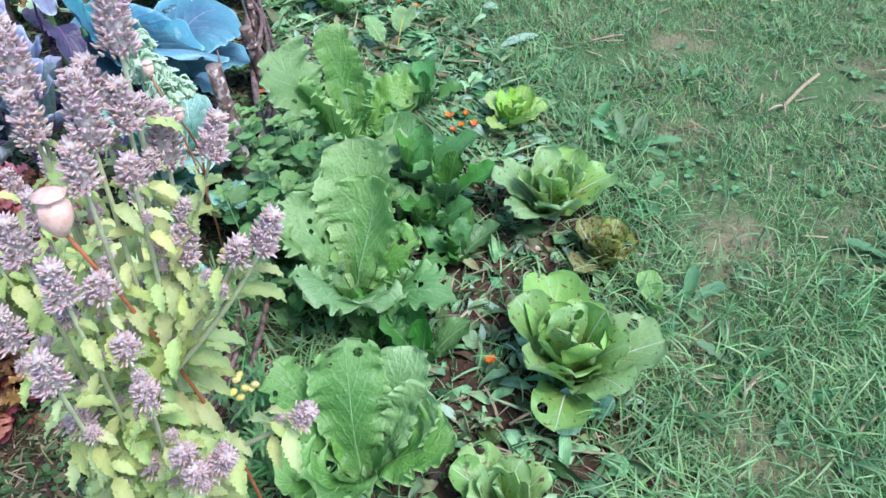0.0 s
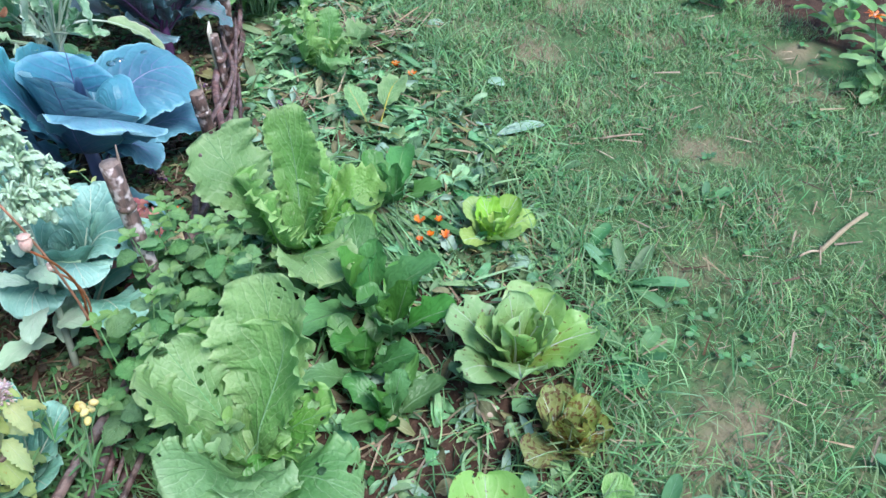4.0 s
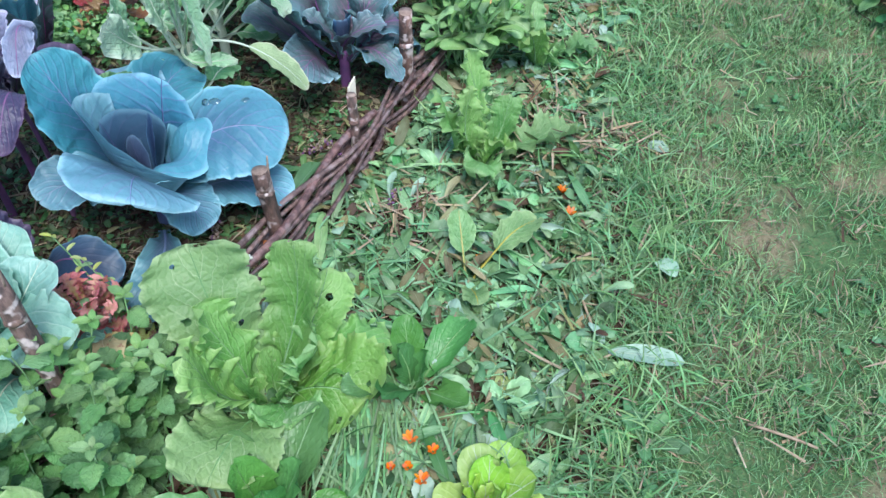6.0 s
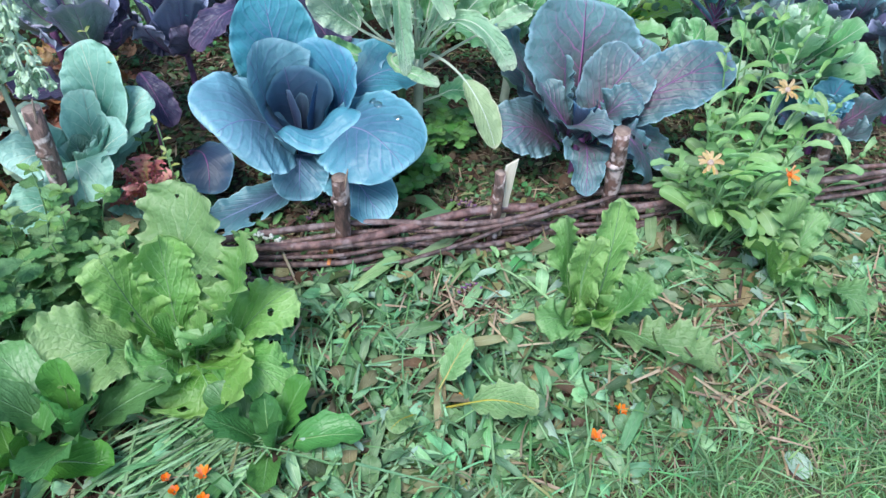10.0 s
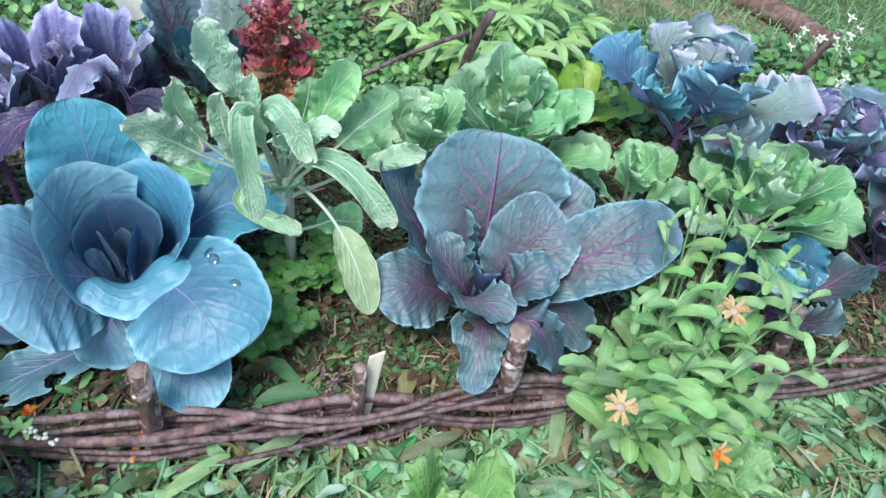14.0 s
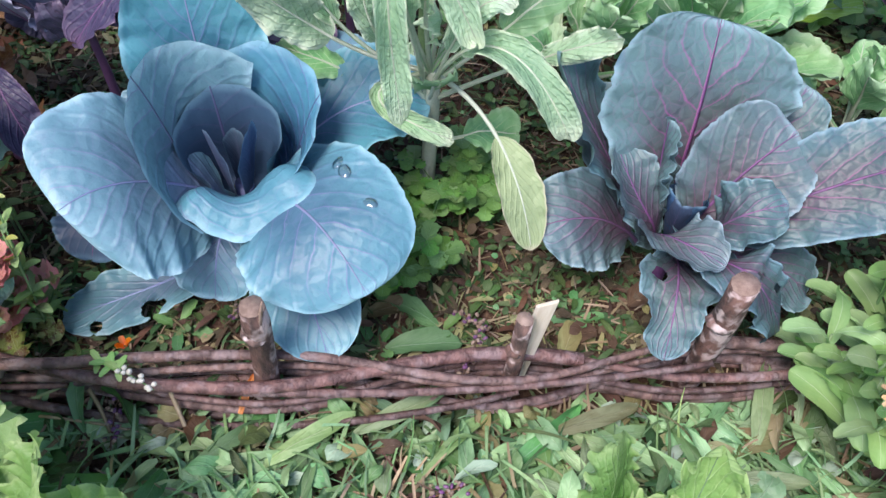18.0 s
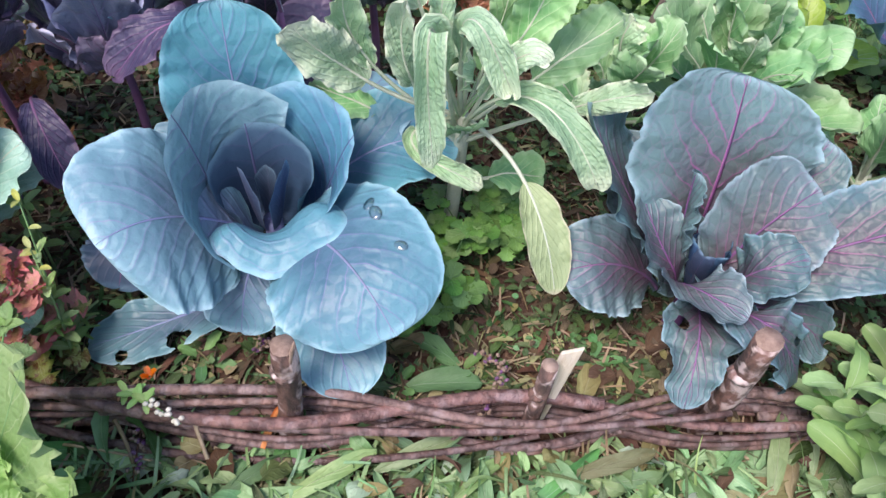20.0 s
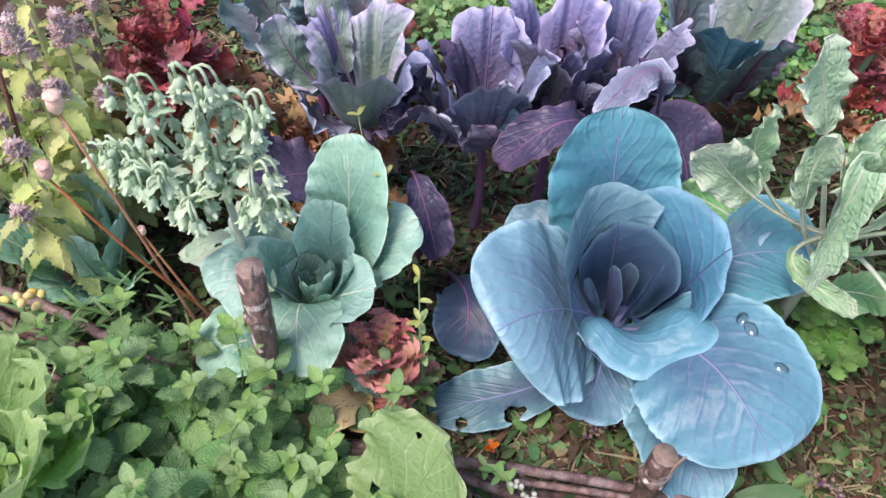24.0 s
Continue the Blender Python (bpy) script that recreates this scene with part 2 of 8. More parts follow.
M = dict(
    # edge: thin bright band painted where light catches the cabbage's rims
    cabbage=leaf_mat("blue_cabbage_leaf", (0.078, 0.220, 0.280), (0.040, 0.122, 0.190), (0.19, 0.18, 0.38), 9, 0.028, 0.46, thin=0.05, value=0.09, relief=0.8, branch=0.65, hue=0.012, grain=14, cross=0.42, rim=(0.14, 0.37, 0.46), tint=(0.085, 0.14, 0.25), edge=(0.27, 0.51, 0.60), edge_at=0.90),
    # the young leaves' own dark violet, deepened with the shade inside the head
    heart=leaf_mat("dark_shaded_heart_leaf", (0.036, 0.07, 0.135), (0.02, 0.04, 0.085), (0.10, 0.09, 0.20), 7, 0.04, 0.5, thin=0.03, value=0.1, grain=14, rim=(0.06, 0.125, 0.205), branch=0.3, relief=0.3, edge=(0.13, 0.25, 0.34), edge_at=0.88),
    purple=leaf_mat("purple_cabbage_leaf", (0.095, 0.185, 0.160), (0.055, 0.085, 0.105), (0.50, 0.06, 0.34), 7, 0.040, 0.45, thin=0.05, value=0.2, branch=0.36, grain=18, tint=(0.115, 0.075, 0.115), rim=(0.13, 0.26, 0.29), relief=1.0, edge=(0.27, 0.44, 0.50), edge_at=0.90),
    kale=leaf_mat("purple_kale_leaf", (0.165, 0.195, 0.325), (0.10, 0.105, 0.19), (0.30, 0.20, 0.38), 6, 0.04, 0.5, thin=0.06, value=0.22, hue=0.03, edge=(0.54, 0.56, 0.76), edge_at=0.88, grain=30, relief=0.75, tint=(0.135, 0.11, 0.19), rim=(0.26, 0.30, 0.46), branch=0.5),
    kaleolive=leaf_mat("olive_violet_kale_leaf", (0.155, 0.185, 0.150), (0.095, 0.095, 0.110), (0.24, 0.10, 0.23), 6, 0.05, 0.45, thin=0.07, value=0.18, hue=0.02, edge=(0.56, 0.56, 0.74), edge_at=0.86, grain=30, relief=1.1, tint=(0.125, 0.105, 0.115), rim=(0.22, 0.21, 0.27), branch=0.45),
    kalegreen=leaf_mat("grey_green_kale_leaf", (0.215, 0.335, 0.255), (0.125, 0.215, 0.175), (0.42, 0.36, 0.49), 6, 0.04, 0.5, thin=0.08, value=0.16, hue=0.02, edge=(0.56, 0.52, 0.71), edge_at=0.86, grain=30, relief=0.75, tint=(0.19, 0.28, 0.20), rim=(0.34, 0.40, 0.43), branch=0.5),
    dusky=leaf_mat("dark_purple_leaf", (0.085, 0.085, 0.15), (0.045, 0.045, 0.09), (0.14, 0.06, 0.15), 6, 0.05, 0.48, thin=0.04, value=0.25, edge=(0.12, 0.09, 0.15), relief=0.8),
    green=leaf_mat("grey_green_cabbage_leaf", (0.180, 0.405, 0.300), (0.10, 0.275, 0.21), (0.52, 0.68, 0.56), 6, 0.034, 0.46, thin=0.10, value=0.14, branch=0.6, grain=20, relief=0.9, rim=(0.37, 0.66, 0.53), edge=(0.46, 0.70, 0.60), edge_at=0.92),
    sprout=leaf_mat("sprout_leaf", (0.22, 0.47, 0.2), (0.12, 0.34, 0.15), (0.5, 0.66, 0.42), 5, 0.045, 0.5, thin=0.15, value=0.22, edge=(0.36, 0.56, 0.34), branch=0.6, grain=22, relief=0.6, rim=(0.3, 0.55, 0.27)),
    sproutpale=leaf_mat("pale_curled_sprout_leaf", (0.37, 0.575, 0.35), (0.22, 0.43, 0.235), (0.68, 0.77, 0.58), 6, 0.045, 0.45, thin=0.15, value=0.15, branch=0.28, grain=34, relief=1.0, edge=(0.66, 0.77, 0.57), edge_at=0.74, rim=(0.50, 0.69, 0.47)),
    sproutfaded=leaf_mat("faded_sprout_leaf", (0.44, 0.54, 0.32), (0.34, 0.43, 0.25), (0.56, 0.62, 0.44), 6, 0.03, 0.5, thin=0.15, value=0.1, branch=0.15, grain=26, relief=0.8, edge=(0.62, 0.60, 0.46), edge_at=0.9),
    mustard=leaf_mat("mustard_leaf", (0.215, 0.445, 0.125), (0.135, 0.325, 0.085), (0.50, 0.68, 0.36), 7, 0.030, 0.42, thin=0.34, value=0.16, branch=0.65, grain=30, relief=0.9, rim=(0.30, 0.51, 0.18), edge=(0.38, 0.57, 0.24), edge_at=0.88),
    lettuce=leaf_mat("spotted_lettuce_leaf", (0.31, 0.48, 0.13), (0.20, 0.37, 0.09), (0.5, 0.63, 0.34), 5, 0.045, 0.4, spots=(0.15, 0.10, 0.03), amount=0.60, thin=0.25, value=0.16, grain=22, relief=0.45, branch=0.4, tint=(0.29, 0.31, 0.08), rim=(0.33, 0.54, 0.20)),
    rusty=leaf_mat("brown_flecked_lettuce_leaf", (0.3, 0.407, 0.107), (0.22, 0.252, 0.0795), (0.45, 0.533, 0.282), 5, 0.05, 0.42, spots=(0.13, 0.055, 0.02), amount=0.52, thin=0.2, value=0.16, grain=30, tint=(0.26, 0.17, 0.05)),
    lime=leaf_mat("yellow_green_lettuce_leaf", (0.46, 0.64, 0.147), (0.3, 0.504, 0.107), (0.6, 0.728, 0.417), 5, 0.05, 0.42, thin=0.25, value=0.14),
    beet=leaf_mat("beet_leaf", (0.13, 0.32, 0.085), (0.085, 0.235, 0.06), (0.18, 0.36, 0.12), 6, 0.06, 0.38, thin=0.2, value=0.25, grain=28, relief=0.6, branch=0.1),
    mint=leaf_mat("lemon_balm_leaf", (0.225, 0.42, 0.155), (0.125, 0.28, 0.10), (0.29, 0.48, 0.24), 6, 0.035, 0.5, thin=0.25, value=0.25, grain=60, relief=0.7, branch=0.3),
    minttip=leaf_mat("young_lemon_balm_leaf", (0.26, 0.45, 0.155), (0.19, 0.36, 0.12), (0.33, 0.51, 0.25), 6, 0.04, 0.55, thin=0.25, value=0.15, grain=60),
    borage=leaf_mat("downy_borage_leaf", (0.60, 0.74, 0.55), (0.44, 0.62, 0.42), (0.62, 0.72, 0.56), 4, 0.06, 0.8, thin=0.15, value=0.15),
    calend=leaf_mat("calendula_leaf", (0.33, 0.53, 0.2), (0.21, 0.41, 0.15), (0.45, 0.6, 0.38), 3, 0.08, 0.5, thin=0.22, value=0.22, branch=0.1, relief=0.2),
    red=leaf_mat("red_lettuce_leaf", (0.40, 0.095, 0.10), (0.23, 0.05, 0.06), (0.42, 0.2, 0.13), 5, 0.05, 0.38, thin=0.2, value=0.35, hue=0.02, grain=40, relief=0.5, tint=(0.33, 0.15, 0.09), rim=(0.45, 0.10, 0.12)),
    rust=leaf_mat("rusty_oak_leaf_lettuce", (0.55, 0.288, 0.156), (0.312, 0.15, 0.088), (0.45, 0.32, 0.15), 5, 0.05, 0.45, thin=0.15, value=0.35, hue=0.03, grain=40, relief=0.5, tint=(0.3, 0.25, 0.1)),
    pinkish=leaf_mat("pink_lettuce_leaf", (0.56, 0.20, 0.20), (0.46, 0.26, 0.14), (0.55, 0.36, 0.22), 5, 0.05, 0.4, thin=0.25, value=0.25, grain=40, tint=(0.40, 0.33, 0.13), rim=(0.64, 0.18, 0.24)),
    tan=leaf_mat("faded_lettuce_leaf", (0.58, 0.5, 0.28), (0.45, 0.3, 0.14), (0.7, 0.62, 0.4), 5, 0.06, 0.45, thin=0.2, value=0.1, spots=(0.35, 0.12, 0.1), amount=0.6, branch=0.1),
    catmint=leaf_mat("catmint_leaf", (0.66, 0.72, 0.30), (0.50, 0.62, 0.25), (0.62, 0.68, 0.44), 6, 0.04, 0.7, thin=0.35, value=0.22, hue=0.03, grain=50, relief=0.35, spots=(0.55, 0.38, 0.12), amount=0.66, branch=0.2),
    peony=leaf_mat("peony_leaf", (0.42, 0.64, 0.25), (0.31, 0.53, 0.18), (0.48, 0.66, 0.36), 4, 0.04, 0.45, thin=0.25, value=0.2, branch=0.2),
    parsley=leaf_mat("parsley_leaf", (0.185, 0.40, 0.105), (0.115, 0.29, 0.075), (0.22, 0.42, 0.18), 4, 0.05, 0.5, thin=0.22, value=0.25, branch=0.1),
    weed=leaf_mat("weed_leaf", (0.162, 0.34, 0.128), (0.093, 0.246, 0.089), (0.26, 0.427, 0.282), 5, 0.05, 0.55, thin=0.2, value=0.3, hue=0.03, relief=0.35, branch=0.1),
    cut=leaf_mat("cut_leaf", (0.33, 0.53, 0.27), (0.17, 0.36, 0.16), (0.46, 0.62, 0.40), 3, 0.07, 0.5, thin=0.15, value=0.4, hue=0.04, branch=0.1),
    wilted=leaf_mat("wilted_cut_leaf", (0.34, 0.36, 0.18), (0.2, 0.17, 0.08), (0.42, 0.4, 0.25), 3, 0.07, 0.7, thin=0.1, value=0.35, hue=0.04, branch=0.1),
    deadleaf=leaf_mat("dead_leaf", (0.15, 0.085, 0.05), (0.075, 0.042, 0.028), (0.2, 0.13, 0.08), 4, 0.05, 0.75, thin=0.05, value=0.35, hue=0.02, branch=0.1),
    yellow=leaf_mat("yellowing_leaf", (0.52, 0.58, 0.13), (0.38, 0.485, 0.174), (0.62, 0.66, 0.3), 5, 0.06, 0.5, thin=0.22, value=0.12, spots=(0.5, 0.36, 0.09), amount=0.62, branch=0.1),
    pale=leaf_mat("pale_fallen_leaf", (0.45, 0.601, 0.465), (0.36, 0.524, 0.405), (0.58, 0.679, 0.525), 4, 0.07, 0.5, thin=0.15, value=0.1, branch=0.1),
    # small green leaves, coloured darker for the shade low in the bed
    shadegreen=leaf_mat("shaded_seedling_leaf", (0.095, 0.180, 0.060), (0.055, 0.120, 0.040), (0.17, 0.27, 0.14), 4, 0.06, 0.6, thin=0.15, value=0.35, hue=0.04, branch=0.2),
    humus=leaf_mat("rotten_leaf", (0.11, 0.085, 0.05), (0.055, 0.042, 0.028), (0.16, 0.12, 0.07), 4, 0.06, 0.85, thin=0.05, value=0.4, hue=0.02),
    grass=plain_mat("grass_blade", (0.29, 0.47, 0.20), (0.16, 0.33, 0.135), 8, 0.5, 0.035, 0.38, 0.25, 0.1),
    drygrass=plain_mat("dry_grass", (0.4, 0.32, 0.22), (0.25, 0.19, 0.12), 30, 0.75, 0.02, 0.3, 0.1, 0.2),
    straw=plain_mat("straw", (0.5, 0.4, 0.27), (0.34, 0.25, 0.16), 60, 0.7, 0.01, 0.2, 0, 0.3),
    stemgreen=plain_mat("green_stem", (0.22, 0.38, 0.17), (0.14, 0.27, 0.11), 60, 0.55, 0.015, 0.2),
    stemyellow=plain_mat("yellow_stalk", (0.50, 0.42, 0.10), (0.38, 0.33, 0.08), 60, 0.5, 0.01, 0.15),
    stempale=plain_mat("pale_stem", (0.52, 0.582, 0.45), (0.4, 0.485, 0.375), 60, 0.55, 0.01, 0.15),
    stemred=plain_mat("russet_poppy_stem", (0.48, 0.20, 0.11), (0.36, 0.13, 0.07), 60, 0.55, 0.01, 0.15),
    stempurple=plain_mat("purple_stalk", (0.22, 0.09, 0.22), (0.15, 0.08, 0.18), 40, 0.5, 0.01, 0.15),
    stemcab=plain_mat("violet_midrib", (0.2, 0.22, 0.42), (0.16, 0.22, 0.36), 40, 0.5, 0.01, 0.1),
    poppy=plain_mat("poppy_capsule", (0.86, 0.64, 0.55), (0.68, 0.44, 0.35), 90, 0.6, 0.01, 0.15),
    bloom=plain_mat("mauve_catmint_flower", (0.93, 0.78, 0.83), (0.82, 0.64, 0.70), 150, 0.75, 0.03, 0.12, 0.5),
    brown=plain_mat("brown_flower_calyx", (0.88, 0.72, 0.64), (0.72, 0.56, 0.48), 150, 0.8, 0.02, 0.15, 0.45),
    fluff=plain_mat("pale_withered_floret", (0.92, 0.86, 0.84), (0.82, 0.73, 0.71), 150, 0.8, 0.02, 0.1, 0.45),
    stemcat=plain_mat("pale_catmint_stem", (0.5, 0.54, 0.33), (0.4, 0.42, 0.26), 60, 0.6, 0.015, 0.2),
    orange=plain_mat("orange_petal", (0.9, 0.3, 0.02), (0.8, 0.16, 0.01), 120, 0.5, 0.015, 0.12, 0.2),
    faded=plain_mat("faded_orange_petal", (0.85, 0.42, 0.16), (0.70, 0.30, 0.10), 120, 0.6, 0.01, 0.12, 0.2),
    cream=plain_mat("faded_cream_petal", (0.72, 0.55, 0.26), (0.55, 0.36, 0.16), 120, 0.65, 0.01, 0.15, 0.2),
    yellowfl=plain_mat("yellow_toadflax_flower", (0.9, 0.8, 0.36), (0.88, 0.7, 0.18), 120, 0.55, 0.01, 0.1, 0.2),
    white=plain_mat("white_petal", (0.8, 0.8, 0.74), (0.68, 0.7, 0.62), 120, 0.55, 0.01, 0.08, 0.2),
    pinkfl=plain_mat("pink_petal", (0.62, 0.24, 0.36), (0.45, 0.14, 0.28), 120, 0.6, 0.01, 0.2, 0.2),
    rod=bark_mat("willow_rod_bark", (0.225, 0.14, 0.13), (0.085, 0.052, 0.052), (0.36, 0.29, 0.30), 0.45, 0.42),
    stake=bark_mat("stake_bark", (0.20, 0.125, 0.105), (0.06, 0.042, 0.038), (0.66, 0.56, 0.54), 0.8, 0.75, 0.50),
    log=bark_mat("log_bark", (0.28, 0.19, 0.15), (0.16, 0.1, 0.08), (0.36, 0.28, 0.24)),
    cutwood=plain_mat("cut_wood", (0.36, 0.28, 0.23), (0.22, 0.16, 0.13), 80, 0.75, 0.01, 0.1, 0, 0.4),
    slat=plain_mat("pale_split_wood", (0.80, 0.76, 0.66), (0.68, 0.62, 0.50), 30, 0.7, 0.005, 0.05, 0, 0.4, (8, 8, 0.6)),
    stone=plain_mat("pale_stone", (0.62, 0.5, 0.42), (0.5, 0.38, 0.3), 60, 0.7, 0.005, 0.05),
)


def drop_mat():
    k = Nodes("water")
    clear, shine = k.node("ShaderNodeBsdfTransparent"), k.node("ShaderNodeBsdfGlossy")
    shine.inputs["Roughness"].default_value = 0.04
    m = k.node("ShaderNodeMixShader")
    fres = k.node("ShaderNodeFresnel")
    fres.inputs["IOR"].default_value = 1.6
    k.put(m.inputs[0], k.math("MULTIPLY_ADD", fres.outputs[0], 0.75, 0.18))
    k.t.links.new(clear.outputs[0], m.inputs[1]), k.t.links.new(shine.outputs[0], m.inputs[2])
    k.t.links.new(m.outputs[0], k.out.inputs[0])
    return k.mat


M["water"] = drop_mat()


def lawn_edge(x):
    """Where the lawn begins in front of the bed."""
    return np.interp(x, (-3, -1.4, -1.0, -0.55, -0.05, 0.18, 0.65, 1.04, 1.6, 2.4, 5), (-0.62, -0.66, -0.77, -0.84, -0.76, -0.73, -0.52, -0.34, -0.16, 0.0, 0.6))


def wattle_line(x):
    return np.interp(x, (-2.4, -1.5, -1.04, -0.82, -0.5, -0.24, 0.03, 0.39, 0.70, 1.21, 1.57, 2.4), (0.46, 0.26, 0.17, 0.14, 0.105, 0.095, 0.105, 0.14, 0.175, 0.215, 0.25, 0.36))


def ground_mat():
    k = Nodes("soil_and_turf")
    place = k.node("ShaderNodeTexCoord").outputs["Object"]
    xyz = k.node("ShaderNodeSeparateXYZ")
    k.put(xyz.inputs[0], place)
    turf = k.node("ShaderNodeAttribute", attribute_name="turf").outputs["Fac"]
    n1, n2, n3, n4 = k.noise(3.0, place, 4), k.noise(18, place, 5), k.noise(90, place, 5, 0.7), k.noise(1.6, place, 2)
    soil = k.mix(k.step(n2, 0.3, 0.7), (0.105, 0.062, 0.045), (0.05, 0.031, 0.024))
    soil = k.mix(k.step(n3, 0.52, 0.7), soil, (0.17, 0.11, 0.075))
    grass = k.mix(k.step(n2, 0.35, 0.65), (0.11, 0.20, 0.08), (0.075, 0.15, 0.06))
    grass = k.mix(k.math("MULTIPLY", k.step(n1, 0.50, 0.66), 0.85), grass, (0.31, 0.25, 0.165))
    grass = k.mix(k.step(n3, 0.50, 0.72), grass, (0.20, 0.17, 0.09))
    col = k.mix(k.step(k.math("ADD", turf, k.math("MULTIPLY_ADD", n2, 0.4, -0.2)), 0.35, 0.65), soil, grass)
    h = k.math("ADD", k.math("MULTIPLY", n2, 1.5), n3)
    return k.surface(col, 0.95, k.bump(h, 0.8, 0.012), spec=0.15)


M["ground"] = ground_mat()


# ---- building tools ----
def mesh_of(name, verts, faces, mats=(), uvs=None, slots=None, smooth=True):
    me = bpy.data.meshes.new(name)
    me.from_pydata([tuple(map(float, p)) for p in verts] if not isinstance(verts, list) else verts, [], faces)
    for m in mats:
        me.materials.append(m)
    if smooth:
        me.polygons.foreach_set("use_smooth", np.ones(len(me.polygons), bool))
    if slots is not None:
        me.polygons.foreach_set("material_index", np.asarray(slots, np.int32))
    if uvs is not None:
        layer = me.uv_layers.new(name="UVMap")
        idx = np.empty(len(me.loops), np.int32)
        me.loops.foreach_get("vertex_index", idx)
        layer.data.foreach_set("uv", np.asarray(uvs, np.float32)[idx].ravel())
    me.update()
    return me


def thing(name, label, category, loc, group="", kind="", turn=0.0):
    ob = new(name)
    ob.empty_display_size = 0.05
    ob.matrix_world = pose(*loc, 0, 0, turn)
    return tagged(ob, label, category, group, kind)


def piece(name, me, parent, m=None, label=""):
    """A part: one mesh under a thing or under another part, at m in its parent's frame."""
    ob = new(name, me)
    ob.parent = parent
    if m is not None:
        ob.matrix_basis = m
    if label:
        ob["label"] = label
    return ob


def leaf_geo(L, W, a=0.6, b=0.4, e0=60, bend=60, bp=1.2, cup=0.5, ruf=0.0, rf=4, serr=0.0, sn=12, pet=0.0, pw=0.004, tw=0, nu=8, nv=12,
             holes=0, hole_r=0.012, lobe=0.0, ln=4, seed=0, rib=0.0, rag=0.05, wave=0.0, edge=2.2, roll=0.0, crimp=0.0, cf=11, lip=0.0):
    """Points, faces, uv and slots of one leaf that grows from the origin along +x, first rising at e0 degrees and then bending over."""
    r = np.random.RandomState(seed + 11)
    q = np.linspace(0, 1, nv + 1)
    s = 1 - (1 - q) ** 1.55 if nv > 9 else q
    if pet > 0.2:
        m = max(3, nv // 7)
        q = np.linspace(0, 1, nv + 1 - m)
        s = np.concatenate([np.linspace(0, pet, m + 1)[:-1], pet + (1 - pet) * (0.35 * q + 0.65 * (0.5 - 0.5 * np.cos(np.pi * q)))])
    e = np.radians(e0) - np.radians(bend) * s ** bp
    em = 0.5 * (e[1:] + e[:-1])
    x, z = (np.concatenate([[0], np.cumsum(f(em) * np.diff(s))]) * L for f in (np.cos, np.sin))
    t = np.clip((s - pet) / (1 - pet), 0, 1)
    w = t ** a * (1 - t) ** b
    w = w / w.max() * W / 2
    if nv > 9:
        w[-1] = w[-2] * 0.3
    if lobe:
        w = w * (1 - lobe * (0.5 + 0.5 * np.cos(2 * np.pi * ln * t)) * np.sin(np.pi * t) ** 0.3)
    sides, teeth = [], []
    for k in (0, 1):
        tooth = r.uniform(0.35, 1.5, int(sn) + 3)[np.clip((t * sn + 0.3 * k).astype(int), 0, int(sn) + 2)] if serr else 1.0
        q = 1 + serr * tooth * (2 * np.abs((t * sn + 0.3 * k) % 1 - 0.5) - 0.5)
        kn = np.interp(t, np.linspace(0, 1, 9), r.uniform(-1, 1, 9))
        teeth.append(q)
        sides.append(np.maximum(w * (1 + rag * kn + 0.1 * rag * r.uniform(-1, 1, nv + 1)), pw * (1 - 0.5 * s)))
    u = np.linspace(-1, 1, nu + 1)[None, :]
    ww = np.where(u < 0, sides[0][:, None], sides[1][:, None])
    if serr:
        ww = ww * (1 + (np.where(u < 0, teeth[0][:, None], teeth[1][:, None]) - 1) * np.abs(u) ** (5 if nu > 12 else 2))
    if abs(cup) > 1e-3:
        y, o = ww * np.sin(cup * u) / cup, ww * (1 - np.cos(cup * u)) / cup
    else:
        y, o = ww * u, 0 * ww * u
    tt = t[:, None]
    if lip:
        o = o + lip * ww * np.abs(u) ** 5 * np.sin(np.pi * np.clip(tt, 0, 1)) ** 0.5
    if ruf:
        ph = r.uniform(0, 6.3, 4)
        p1 = np.where(u < 0, ph[0], ph[1])
        amp = ruf * np.abs(u) ** edge * np.sin(np.pi * np.clip(tt * 0.97 + 0.06, 0, 1)) ** 0.4
        o = o + amp * (np.sin(6.283 * rf * tt + p1) + 0.6 * np.sin(6.283 * rf * 2.1 * tt + ph[2] + p1))
    if crimp:
        ph = r.uniform(0, 6.3, 2)
        o = o + crimp * np.abs(u) ** 6 * np.sin(6.283 * cf * tt + np.where(u < 0, ph[0], ph[1]) + 2.5 * np.sin(9 * tt + ph[0])) * np.minimum(1, 6 * tt)
    if wave:
        ph = r.uniform(0, 6.3, 3)
        o = o + wave * np.sin(5 * tt + ph[0]) * np.cos(2.2 * u + ph[1]) * np.minimum(1, 4 * tt)
    if tw or roll:
        c, sn_ = np.cos(np.radians(tw * tt + roll)), np.sin(np.radians(tw * tt + roll))
        y, o = y * c - o * sn_, y * sn_ + o * c
    X = x[:, None] - o * np.sin(e)[:, None]
    Z = z[:, None] + o * np.cos(e)[:, None]
    P = np.stack([X, y, Z], -1).reshape(-1, 3)
    uv = np.stack(np.broadcast_arrays((u + 1) / 2, tt), -1).reshape(-1, 2)
    i, j = np.meshgrid(np.arange(nv), np.arange(nu), indexing="ij")
    k0 = i * (nu + 1) + j
    F = np.stack([k0, k0 + 1, k0 + nu + 2, k0 + nu + 1], -1).reshape(-1, 4)
